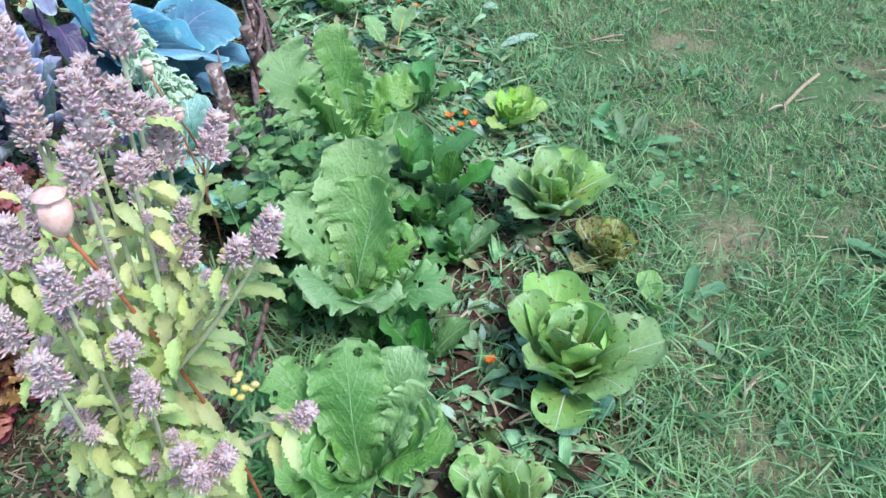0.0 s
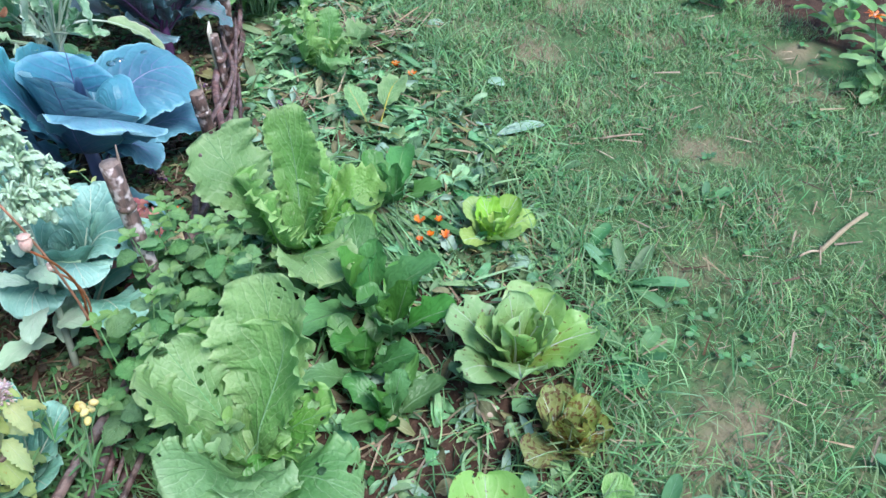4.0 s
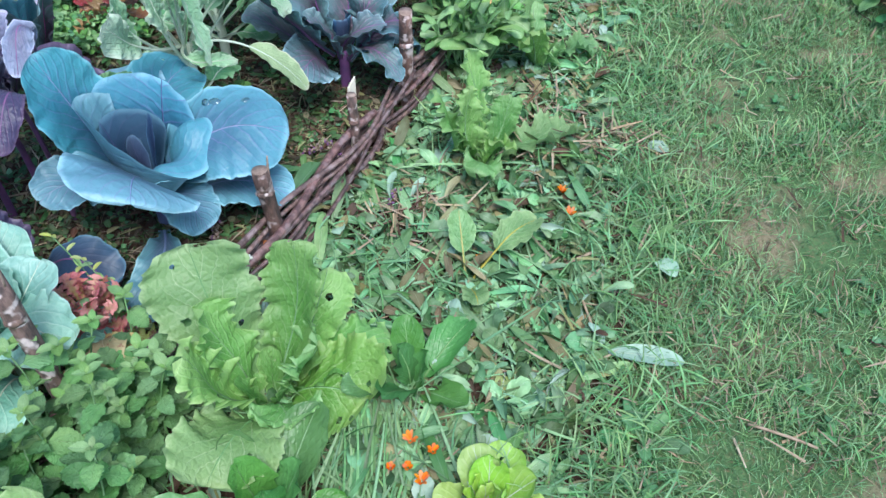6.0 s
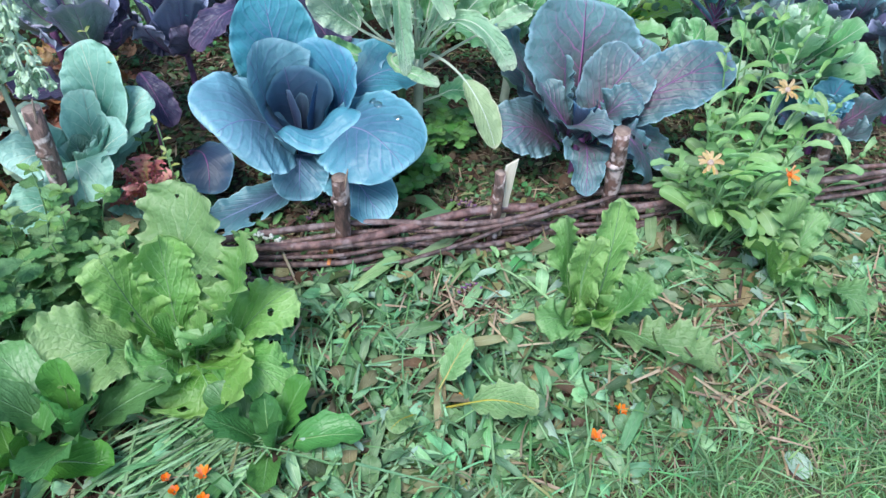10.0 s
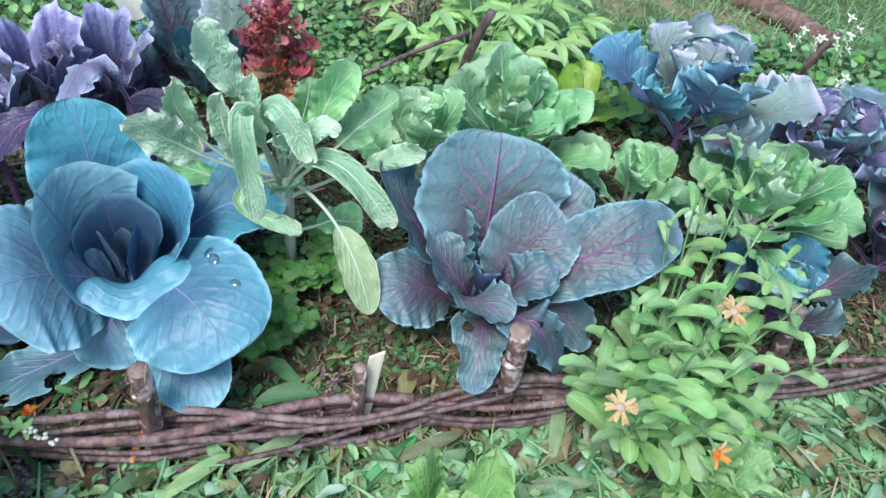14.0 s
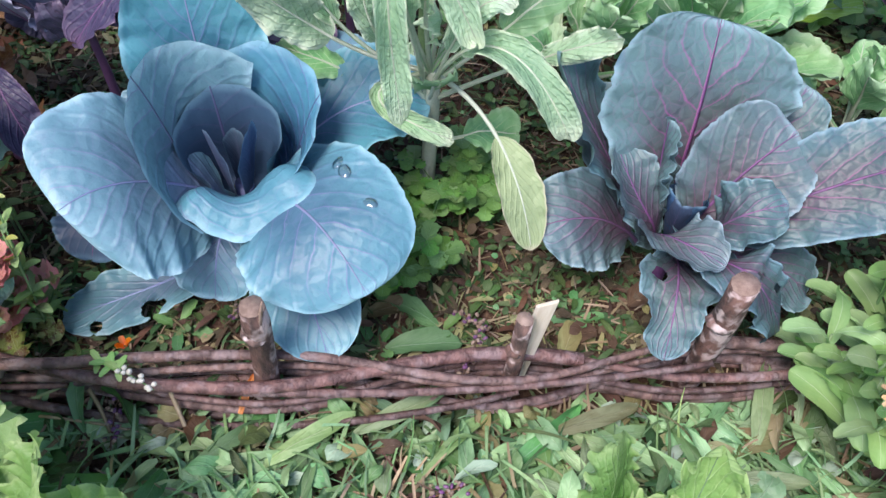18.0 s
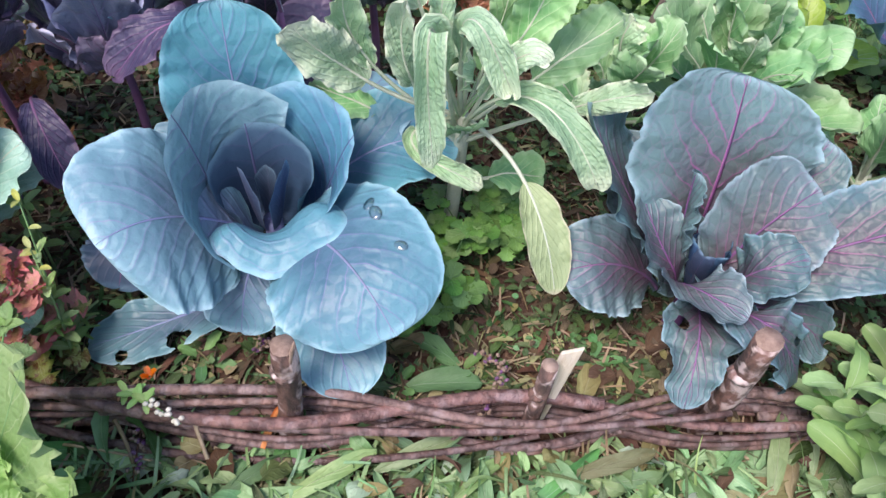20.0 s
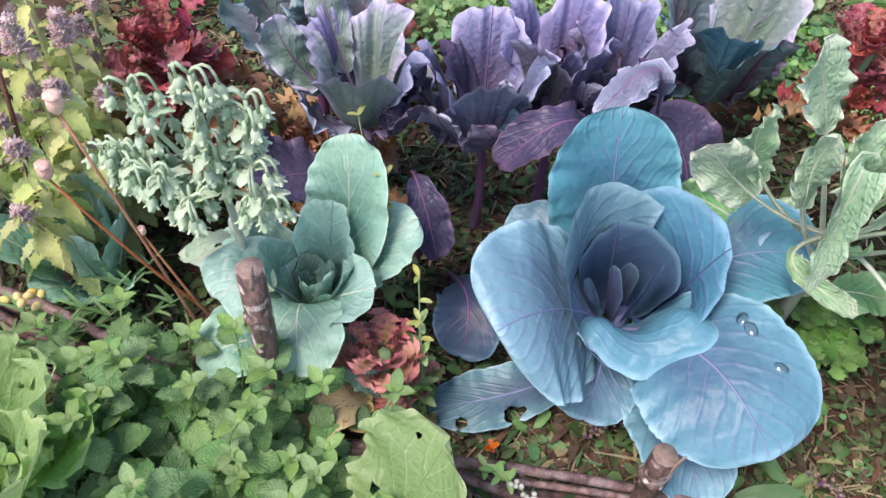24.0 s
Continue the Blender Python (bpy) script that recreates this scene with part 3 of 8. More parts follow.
    if holes:
        cen = P[F].mean(1)
        good = np.ones(len(F), bool)
        for _ in range(holes):
            c = P[r.randint(nv // 3, nv) * (nu + 1) + r.choice([r.randint(1, nu // 2 - 1), r.randint(nu // 2 + 2, nu)])] + r.uniform(-0.003, 0.003, 3)
            rad = hole_r * r.uniform(0.4, 1.3)
            good &= np.linalg.norm(cen - c, axis=1) > rad
            off = P - c
            dist = np.linalg.norm(off, axis=1)
            close = (dist < rad * 1.45) & (dist > rad * 0.5)
            P[close] = c + off[close] / dist[close, None] * rad * (1 + 0.12 * r.uniform(-1, 1, close.sum()))[:, None]
        F = F[good]
    slots = np.zeros(len(F), int)
    if rib:
        n = 6
        k = np.arange(0, int(nv * 0.92) + 1)
        ang = np.arange(n) * 2 * np.pi / n
        rad = rib * (1 - 0.85 * s[k])
        mid = P.reshape(nv + 1, nu + 1, 3)[k, nu // 2]
        nrm = np.stack([-np.sin(e[k]), 0 * k, np.cos(e[k])], -1)
        ring = (mid - nrm * (rad * 0.45)[:, None])[:, None] + rad[:, None, None] * (np.cos(ang)[None, :, None] * np.array([0, 1, 0]) + 0.8 * np.sin(ang)[None, :, None] * nrm[:, None])
        off = len(P)
        P = np.concatenate([P, ring.reshape(-1, 3)])
        uv = np.concatenate([uv, np.full((len(k) * n, 2), 0.5)])
        i, j = np.meshgrid(np.arange(len(k) - 1), np.arange(n), indexing="ij")
        q = np.stack([i * n + j, i * n + (j + 1) % n, (i + 1) * n + (j + 1) % n, (i + 1) * n + j], -1).reshape(-1, 4) + off
        F = np.concatenate([F, q])
        slots = np.concatenate([slots, np.ones(len(q), int)])
    return P, F, uv, slots


def leaf(name, blade, rib_mat=None, **shape):
    P, F, uv, slots = leaf_geo(**shape)
    return mesh_of(name, P.tolist(), F.tolist(), [blade] + ([rib_mat] if rib_mat else []), uv, slots)


def grown(root, name, mats, base, mid, tip, W, face, face2=None, label="", **shape):
    """A leaf that grows along a bent line from base over mid to tip, its upper side turned to face (face2 at the tip)."""
    o = np.array(root.location)
    b, m, t = (np.asarray(p, float) - o for p in (base, mid, tip))
    c = 2 * m - (b + t) / 2
    q = np.linspace(0, 1, 41)[:, None]
    line = (1 - q) ** 2 * b + 2 * q * (1 - q) * c + q * q * t
    run = np.concatenate([[0], np.cumsum(np.linalg.norm(np.diff(line, axis=0), axis=1))])
    L = run[-1]
    P, F, uv, slots = leaf_geo(L=L, W=W, e0=0, bend=0, **shape)
    x = np.clip(P[:, 0], 0, L)
    tang = np.gradient(line, axis=0)
    pos, T = (np.stack([np.interp(x, run, a[:, k]) for k in range(3)], -1) for a in (line, tang))
    T /= np.linalg.norm(T, axis=1)[:, None]
    f0 = np.asarray(face, float)
    f1 = f0 if face2 is None else np.asarray(face2, float)
    w = (x / L)[:, None]
    n = f0 * (1 - w) + f1 * w
    n = n - (n * T).sum(1)[:, None] * T
    n /= np.linalg.norm(n, axis=1)[:, None] + 1e-9
    side = np.cross(n, T)
    V = pos + P[:, 1:2] * side + P[:, 2:3] * n
    return piece(name, mesh_of(name, V.tolist(), F.tolist(), [m for m in mats if m], uv, slots if len(mats) > 1 and mats[1] else None), root, None, label)


def reach(root, name, mats, base, tip, W, arch=0.14, tilt=0.7, sway=0.0, **shape):
    """A leaf from base to tip that bows upward by arch of its length, its upper side towards the plant's middle."""
    b, t = np.asarray(base, float), np.asarray(tip, float)
    d = t - b
    L = np.linalg.norm(d)
    h = np.array((d[0], d[1], 0.0))
    h /= np.linalg.norm(h) + 1e-9
    up = d[2] / L
    mid = (b + t) / 2 + np.array((0, 0, arch * L)) + arch * up * L * 0.6 * h + sway * L * np.array((-h[1], h[0], 0))
    return grown(root, name, mats, b, mid, t, W, -h * (0.25 + tilt * up) + np.array((0, 0, 0.9 - 0.5 * up)) + 0.5 * sway * np.array((-h[1], h[0], 0)), **shape)


def wrap_leaf(root, name, mat, centre, rim, r0, z0, label="", belly=0.62, rise=1.15, lip=0.0, seed=0, nu=30, nv=22, ruf=0.003, crest=0.0):
    """A leaf wrapped round a heart. rim: facing, distance and height of a few places along its upper edge; crest: height of a fold before the rim."""
    r = np.random.RandomState(seed)
    k = np.asarray(rim, float)
    u = np.linspace(0, len(k) - 1, nu + 1)
    i = np.clip(u.astype(int), 0, len(k) - 2)
    f = (u - i)[:, None]
    d = np.gradient(k, axis=0)
    edge = (2 * f ** 3 - 3 * f ** 2 + 1) * k[i] + (f ** 3 - 2 * f ** 2 + f) * d[i] + (3 * f ** 2 - 2 * f ** 3) * k[i + 1] + (f ** 3 - f ** 2) * d[i + 1]
    t = np.linspace(0, 1, nv + 1)[:, None]
    w = np.linspace(-1, 1, nu + 1)[None]
    az = np.radians(edge[:, 0])[None]
    mean = np.radians(edge[:, 0].mean())
    az = mean + (az - mean) * (0.7 + 0.3 * np.sqrt(t))
    ph = r.uniform(0, 6.3, 2)
    rad = r0 + (edge[:, 1][None] - r0) * t ** belly + lip * t ** 7 + ruf * t ** 3 * (np.sin(9 * w + ph[0]) + 0.6 * np.sin(23 * w + ph[1]))
    z = z0 + (edge[:, 2][None] - z0) * t ** rise + crest * np.sin(np.pi * t ** 1.5) * (1 - 0.55 * w ** 2)
    o = np.array(root.location)
    P = np.stack([centre[0] - o[0] + rad * np.cos(az), centre[1] - o[1] + rad * np.sin(az), z - o[2]], -1).reshape(-1, 3)
    across = 0.58 + 0.2 * (w + 1) if crest else (w + 1) / 2
    uv = np.stack(np.broadcast_arrays(across, 0.1 + 0.9 * t), -1).reshape(-1, 2)
    i, j = np.meshgrid(np.arange(nv), np.arange(nu), indexing="ij")
    k0 = i * (nu + 1) + j
    F = np.stack([k0, k0 + 1, k0 + nu + 2, k0 + nu + 1], -1).reshape(-1, 4)
    return piece(name, mesh_of(name, P.tolist(), F.tolist(), [mat], uv), root, None, label)


def tube_geo(points, radii, n=8, cap=True, knots=0.0, seed=0):
    r = np.random.RandomState(seed)
    p = np.asarray(points, float)
    rad = np.broadcast_to(np.asarray(radii, float), (len(p),))
    t = np.gradient(p, axis=0)
    t /= np.linalg.norm(t, axis=1)[:, None] + 1e-12
    ref = np.where(np.abs(t[:, 2:3]) > 0.9, np.array([[1.0, 0, 0]]), np.array([[0, 0, 1.0]]))
    a = np.cross(t, ref)
    a /= np.linalg.norm(a, axis=1)[:, None] + 1e-12
    b = np.cross(t, a)
    ang = np.arange(n) * 2 * np.pi / n
    wob = 1 + knots * r.uniform(-1, 1, (len(p), n, 1))
    ring = p[:, None] + rad[:, None, None] * wob * (np.cos(ang)[None, :, None] * a[:, None] + np.sin(ang)[None, :, None] * b[:, None])
    V = ring.reshape(-1, 3)
    i, j = np.meshgrid(np.arange(len(p) - 1), np.arange(n), indexing="ij")
    F = np.stack([i * n + j, i * n + (j + 1) % n, (i + 1) * n + (j + 1) % n, (i + 1) * n + j], -1).reshape(-1, 4).tolist()
    slots = [0] * len(F)
    if cap:
        F += [list(range(n))[::-1], list(range(len(V) - n, len(V)))]
        slots += [1, 1]
    return V, F, slots


def tube(name, points, radii, mats, n=8, knots=0.0, seed=0):
    V, F, slots = tube_geo(points, radii, n, True, knots, seed)
    return mesh_of(name, V.tolist(), F, mats if len(mats) > 1 else [mats[0], mats[0]], None, slots)


def bow(a, b, sag=(0, 0, 0), n=8):
    """Points on a bent line from a to b, pushed out by sag in its middle."""
    s = np.linspace(0, 1, n)[:, None]
    return np.asarray(a) * (1 - s) + np.asarray(b) * s + np.asarray(sag) * 4 * s * (1 - s)


def ball_geo(r=1.0, n=8, m=6, squash=(1, 1, 1), lump=0.0, seed=0):
    rs = np.random.RandomState(seed)
    v, f = [(0, 0, -1.0)], []
    for i in range(1, m):
        th = math.pi * i / m
        for j in range(n):
            ph = 2 * math.pi * j / n
            v.append((math.sin(th) * math.cos(ph), math.sin(th) * math.sin(ph), -math.cos(th)))
    v.append((0, 0, 1.0))
    for j in range(n):
        f.append([0, 1 + (j + 1) % n, 1 + j])
        f.append([len(v) - 1, 1 + (m - 2) * n + j, 1 + (m - 2) * n + (j + 1) % n])
        for i in range(m - 2):
            q = 1 + i * n
            f.append([q + j, q + (j + 1) % n, q + n + (j + 1) % n, q + n + j])
    V = np.array(v) * (1 + lump * rs.uniform(-1, 1, (len(v), 1))) * r * np.array(squash)
    return V, f


def scatter(name, geo, places, mats, parent=None, slots=None):
    """Many copies of one small form, joined into one mesh. places: n 4 x 4 matrices."""
    P, F = np.asarray(geo[0], float), geo[1]
    places = np.asarray(places, float)
    n, k = len(places), len(P)
    V = (np.einsum("nij,kj->nki", places[:, :3, :3], P) + places[:, None, :3, 3]).reshape(-1, 3)
    me = bpy.data.meshes.new(name)
    F4 = np.asarray(F)
    allf = (F4[None] + (np.arange(n) * k)[:, None, None]).reshape(-1, F4.shape[1])
    me.vertices.add(len(V))
    me.vertices.foreach_set("co", V.ravel())
    me.loops.add(allf.size)
    me.loops.foreach_set("vertex_index", allf.ravel().astype(np.int32))
    me.polygons.add(len(allf))
    me.polygons.foreach_set("loop_start", np.arange(0, allf.size, F4.shape[1], dtype=np.int32))
    me.polygons.foreach_set("use_smooth", np.ones(len(allf), bool))
    for m in mats:
        me.materials.append(m)
    if slots is not None:
        me.polygons.foreach_set("material_index", np.repeat(np.asarray(slots, np.int32), len(F4)))
    if len(geo) > 2 and geo[2] is not None:
        layer = me.uv_layers.new(name="UVMap")
        layer.data.foreach_set("uv", np.tile(np.asarray(geo[2], np.float32)[F4.ravel()], (n, 1)).ravel())
    me.update(calc_edges=True)
    ob = new(name, me)
    if parent is not None:
        ob.parent = parent
    return ob


def turns(n, rng, x, y, z, yaw=None, pitch=(-20, 20), roll=(-20, 20), size=(0.8, 1.2)):
    """n matrices at x, y, z, turned and scaled at random."""
    yaw = rng.uniform(0, 2 * np.pi, n) if yaw is None else yaw
    p, q, s = np.radians(rng.uniform(*pitch, n)), np.radians(rng.uniform(*roll, n)), rng.uniform(*size, n)
    cy, sy, cp, sp, cr, sr = np.cos(yaw), np.sin(yaw), np.cos(p), np.sin(p), np.cos(q), np.sin(q)
    m = np.zeros((n, 4, 4))
    m[:, 0, 0], m[:, 0, 1], m[:, 0, 2] = cy * cp, cy * sp * sr - sy * cr, cy * sp * cr + sy * sr
    m[:, 1, 0], m[:, 1, 1], m[:, 1, 2] = sy * cp, sy * sp * sr + cy * cr, sy * sp * cr - cy * sr
    m[:, 2, 0], m[:, 2, 1], m[:, 2, 2] = -sp, cp * sr, cp * cr
    m[:, :3, :3] *= s[:, None, None]
    m[:, 0, 3], m[:, 1, 3], m[:, 2, 3], m[:, 3, 3] = x, y, z, 1
    return m


def at_angle(az, z=0.0, r=0.0, roll=0.0):
    """In a plant's frame: at the height z, r out, facing az degrees."""
    return Matrix.Rotation(radians(az), 4, "Z") @ Matrix.Translation((r, 0, z)) @ Matrix.Rotation(radians(roll), 4, "X")


def aim(p, d, up=(0, 0, 1)):
    """A pose at p whose z axis points along d."""
    return Matrix.Translation(p) @ Vector(d).to_track_quat("Z", "Y").to_matrix().to_4x4()


# ---- the ground ----
BED = 0.02


def build_ground():
    xs = np.concatenate([[-400, -60, -12, -5], np.linspace(-2.8, 4.2, 176), [6, 12, 60, 400]])
    ys = np.concatenate([[-400, -60, -12, -5], np.linspace(-3.2, 4.2, 186), [6, 12, 60, 400]])
    X, Y = np.meshgrid(xs, ys, indexing="ij")
    e, w = lawn_edge(X), wattle_line(X)
    inside = np.clip((Y - w) / 0.04, 0, 1) * np.clip((1.12 - Y) / 0.15, 0, 1)
    turf = 1 - np.clip((Y - e) / 0.12 + 0.5, 0, 1) * np.clip((1.3 - Y) / 0.2 + 0.5, 0, 1)
    right = np.clip((-(Y + 1.25) + 0.75 * (X - 1.35)) / 0.2 - 0.6, 0, 1) * (X > 0.2) * np.clip((2.2 + X - 0) / 1, 0, 1)
    right = right * np.clip((4.0 - X) / 0.7, 0, 1) * np.clip((Y + 3.1) / 0.5, 0, 1)
    turf = np.maximum(turf, np.clip(np.maximum((X - 2.5) / 0.5, (-2.1 - X) / 0.5), 0, 1))
    turf = np.clip(turf - right, 0, 1)
    Z = BED * inside - 0.02 * right
    near = (np.abs(X) < 4.5) & (np.abs(Y) < 4.5)
    for i, j in zip(*np.nonzero(near)):
        p = Vector((X[i, j] * 7, Y[i, j] * 7, 0))
        Z[i, j] += 0.010 * noise.noise(p) + 0.006 * noise.noise(p * 3.1)
    n = len(ys)
    V = np.stack([X, Y, Z], -1).reshape(-1, 3)
    i, j = np.meshgrid(np.arange(len(xs) - 1), np.arange(n - 1), indexing="ij")
    F = np.stack([i * n + j, (i + 1) * n + j, (i + 1) * n + j + 1, i * n + j + 1], -1).reshape(-1, 4)
    me = mesh_of("ground", V.tolist(), F.tolist(), [M["ground"]])
    at = me.attributes.new("turf", "FLOAT", "POINT")
    at.data.foreach_set("value", turf.ravel().astype(np.float32))
    ob = new("ground", me)
    return tagged(ob, "brown garden soil running into a worn green lawn", "ground", kind="structure")


ground = build_ground()


# ---- the woven edging ----
def build_wattle():
    fence = thing("wattle_edging", "low edging of dark woven willow rods round short bark-covered stakes", "garden edging", (0, 0, 0))
    rng = np.random.RandomState(5)
    stakes = (
        ((-1.32, 0.30, -0.05), (-1.20, 0.235, 0.40), 0.024),
        ((-0.975, 0.225, -0.05), (-0.953, 0.253, 0.205), 0.0125),
        ((-0.535, 0.095, -0.05), (-0.514, 0.128, 0.462), 0.0175),
        ((0.040, 0.088, -0.05), (0.051, 0.124, 0.262), 0.0185),
        ((0.400, 0.130, -0.05), (0.412, 0.150, 0.232), 0.0125),
        ((0.700, 0.180, -0.05), (0.684, 0.168, 0.322), 0.0190),
        ((1.300, 0.255, -0.05), (1.295, 0.294, 0.232), 0.016),
        ((1.95, 0.31, -0.05), (1.96, 0.33, 0.22), 0.018),
    )
    for k, (a, b, r) in enumerate(stakes):
        pts = bow(a, b, (0.006, 0.004, 0), 9)
        rad = r * (1 + 0.05 * np.sin(np.arange(9) * 1.7 + k))
        st = piece("stake", tube("stake", pts, rad, [M["stake"], M["cutwood"]], 12, 0.07, k), fence)
        d = (Vector(b) - Vector(a)).normalized()
        V, F = ball_geo(r * 1.12, 10, 6, (1, 1, 0.55), 0.12, k)
        piece("knot", mesh_of("knot", V.tolist(), F, [M["stake"]]), st, aim(Vector(b) - d * (0.06 + 0.02 * (k % 3)), d))
        if k in (2, 3):
            V, F, _ = tube_geo(bow((r * 0.8, 0, 0.0), (r * 1.25, 0.004, 0.055)), (0.004, 0.004, 0.0035, 0.003, 0.003, 0.002, 0.002, 0.001), 5)
            piece("splinter", mesh_of("splinter", V.tolist(), F, [M["cutwood"]]), st, aim(Vector(b) - d * 0.025, d) @ Matrix.Rotation(radians(150), 4, "Z"))
    xs = np.array([s[0][0] for s in stakes])
    for layer in range(8):
        x = -1.9 + 0.25 * rng.rand()
        while x < 2.2:
            length = rng.uniform(1.0, 1.7)
            end = min(x + length, 2.4)
            n = 34
            px = np.linspace(x, end, n)
            gap = np.interp(px, xs, np.arange(len(xs)))
            side = np.cos(np.pi * gap + np.pi * (layer % 2)) * (0.020 + 0.012 * rng.rand())
            py = wattle_line(px) + side + 0.004 * np.sin(px * 9 + rng.rand() * 6)
            pz = 0.008 + 0.0145 * layer + 0.0035 * np.sin(px * 5 + rng.rand() * 6) + 0.006 * np.sin(px * 1.7 + layer) + (0.010 * (px - x) if rng.rand() < 0.3 else 0)
            r0 = rng.uniform(0.0062, 0.0098) if layer < 6 else rng.uniform(0.0095, 0.0125)
            rad = np.linspace(r0, r0 * rng.uniform(0.35, 0.7), n)
            if rng.rand() < 0.5:
                rad = rad[::-1]
            piece("rod", tube("rod", np.stack([px, py, pz], -1), rad, [M["rod"], M["cutwood"]], 9, 0.025, int(rng.randint(9999))), fence)
            x = end - rng.uniform(0.05, 0.3)
    # rods that stray forward of the weave
    for a, b, s in (((-0.35, 0.07, 0.055), (0.42, 0.105, 0.10), (0, -0.03, -0.05)), ((-0.15, 0.075, 0.11), (0.70, 0.15, 0.14), (0, -0.015, -0.03)), ((-1.3, 0.16, 0.09), (-0.55, 0.06, 0.07), (0, -0.03, 0.0))):
        piece("rod", tube("rod", bow(a, b, s, 18), np.linspace(0.008, 0.005, 18), [M["rod"], M["cutwood"]], 7, 0.08, 3), fence)
    # split slat beside the thin stake
    bm = bmesh.new()
    bmesh.ops.create_cube(bm, size=1)
    for v in bm.verts:
        v.co = Vector((v.co.x * 0.026, v.co.y * 0.006, 0.14 + v.co.z * 0.22 + (0.012 * v.co.x * 2 if v.co.z > 0 else 0)))
    bmesh.ops.bevel(bm, geom=bm.edges[:], offset=0.0012, segments=1, affect="EDGES")
    me = bpy.data.meshes.new("slat")
    bm.to_mesh(me)
    bm.free()
    me.materials.append(M["slat"])
    slat = new("plant_marker", me)
    slat.matrix_world = pose(0.418, 0.156, -0.005, -4, 5, -8)
    tagged(slat, "blank pale split-wood slat stuck in the bed edge", "plant marker")
    # back edging: two stakes and a loose rod
    rear = thing("bed_stakes", "crooked stakes and a thin rod behind the bed", "garden edging", (0, 0, 0))
    for k, (a, b, r) in enumerate((((0.66, 1.03, -0.05), (0.702, 0.965, 0.455), 0.0125), ((1.70, 1.22, -0.05), (1.728, 1.187, 0.330), 0.012))):
        piece("stake", tube("stake", bow(a, b, (-0.030, 0, 0), 9), r * np.array((1.1, 1.0, 1.15, 0.9, 1.1, 0.85, 1.0, 0.75, 0.9)), [M["rod"], M["rod"]], 10, 0.2, 20 + k), rear)
    piece("rod", tube("rod", bow((0.40, 0.98, 0.24), (0.70, 1.20, 0.25), (0, 0, 0.01)), 0.006, [M["rod"], M["cutwood"]], 6, 0.05, 9), rear)


build_wattle()


# ---- plants ----
def rosette(name, label, category, loc, rows, blade, rib_mat, group="", seed=0, height=0.0, **common):
    """A plant of large leaves. rows: facing, rise, length, width, bend, cup, start height."""
    root = thing(name, label, category, loc, group)
    for k, (az, e0, L, W, bend, cup, z) in enumerate(rows):
        shape = dict(L=L, W=W, e0=e0, bend=bend, cup=cup, seed=seed + k)
        shape.update(common)
        mat = blade[k % len(blade)] if isinstance(blade, (list, tuple)) else blade
        piece("leaf", leaf("leaf", mat, rib_mat, **shape), root, at_angle(az, z))
    return root


def random_rows(rng, n, L, W, rise, bend, cup=(0.3, 0.7), z=(0, 0), spin=137.5):
    """n leaves in a spiral, the outer ones first: lower, longer and more bent than the inner ones."""
    rows = []
    for k in range(n):
        f = k / max(1, n - 1)
        j = rng.uniform(0.88, 1.12)
        rows.append((k * spin + rng.uniform(-18, 18), rise[0] + (rise[1] - rise[0]) * f + rng.uniform(-6, 6), (L[0] + (L[1] - L[0]) * f) * j,
                     (W[0] + (W[1] - W[0]) * f) * j, bend[0] + (bend[1] - bend[0]) * f + rng.uniform(-10, 10), rng.uniform(*cup), z[0] + (z[1] - z[0]) * f))
    return rows


def stump(root, h, r, mat, name="stalk"):
    piece(name, tube(name, bow((0, 0, -0.03), (0.004, 0.002, h), (0.004, 0, 0), 7), np.linspace(r, r * 0.8, 7), [mat], 8, 0.06, 1), root)


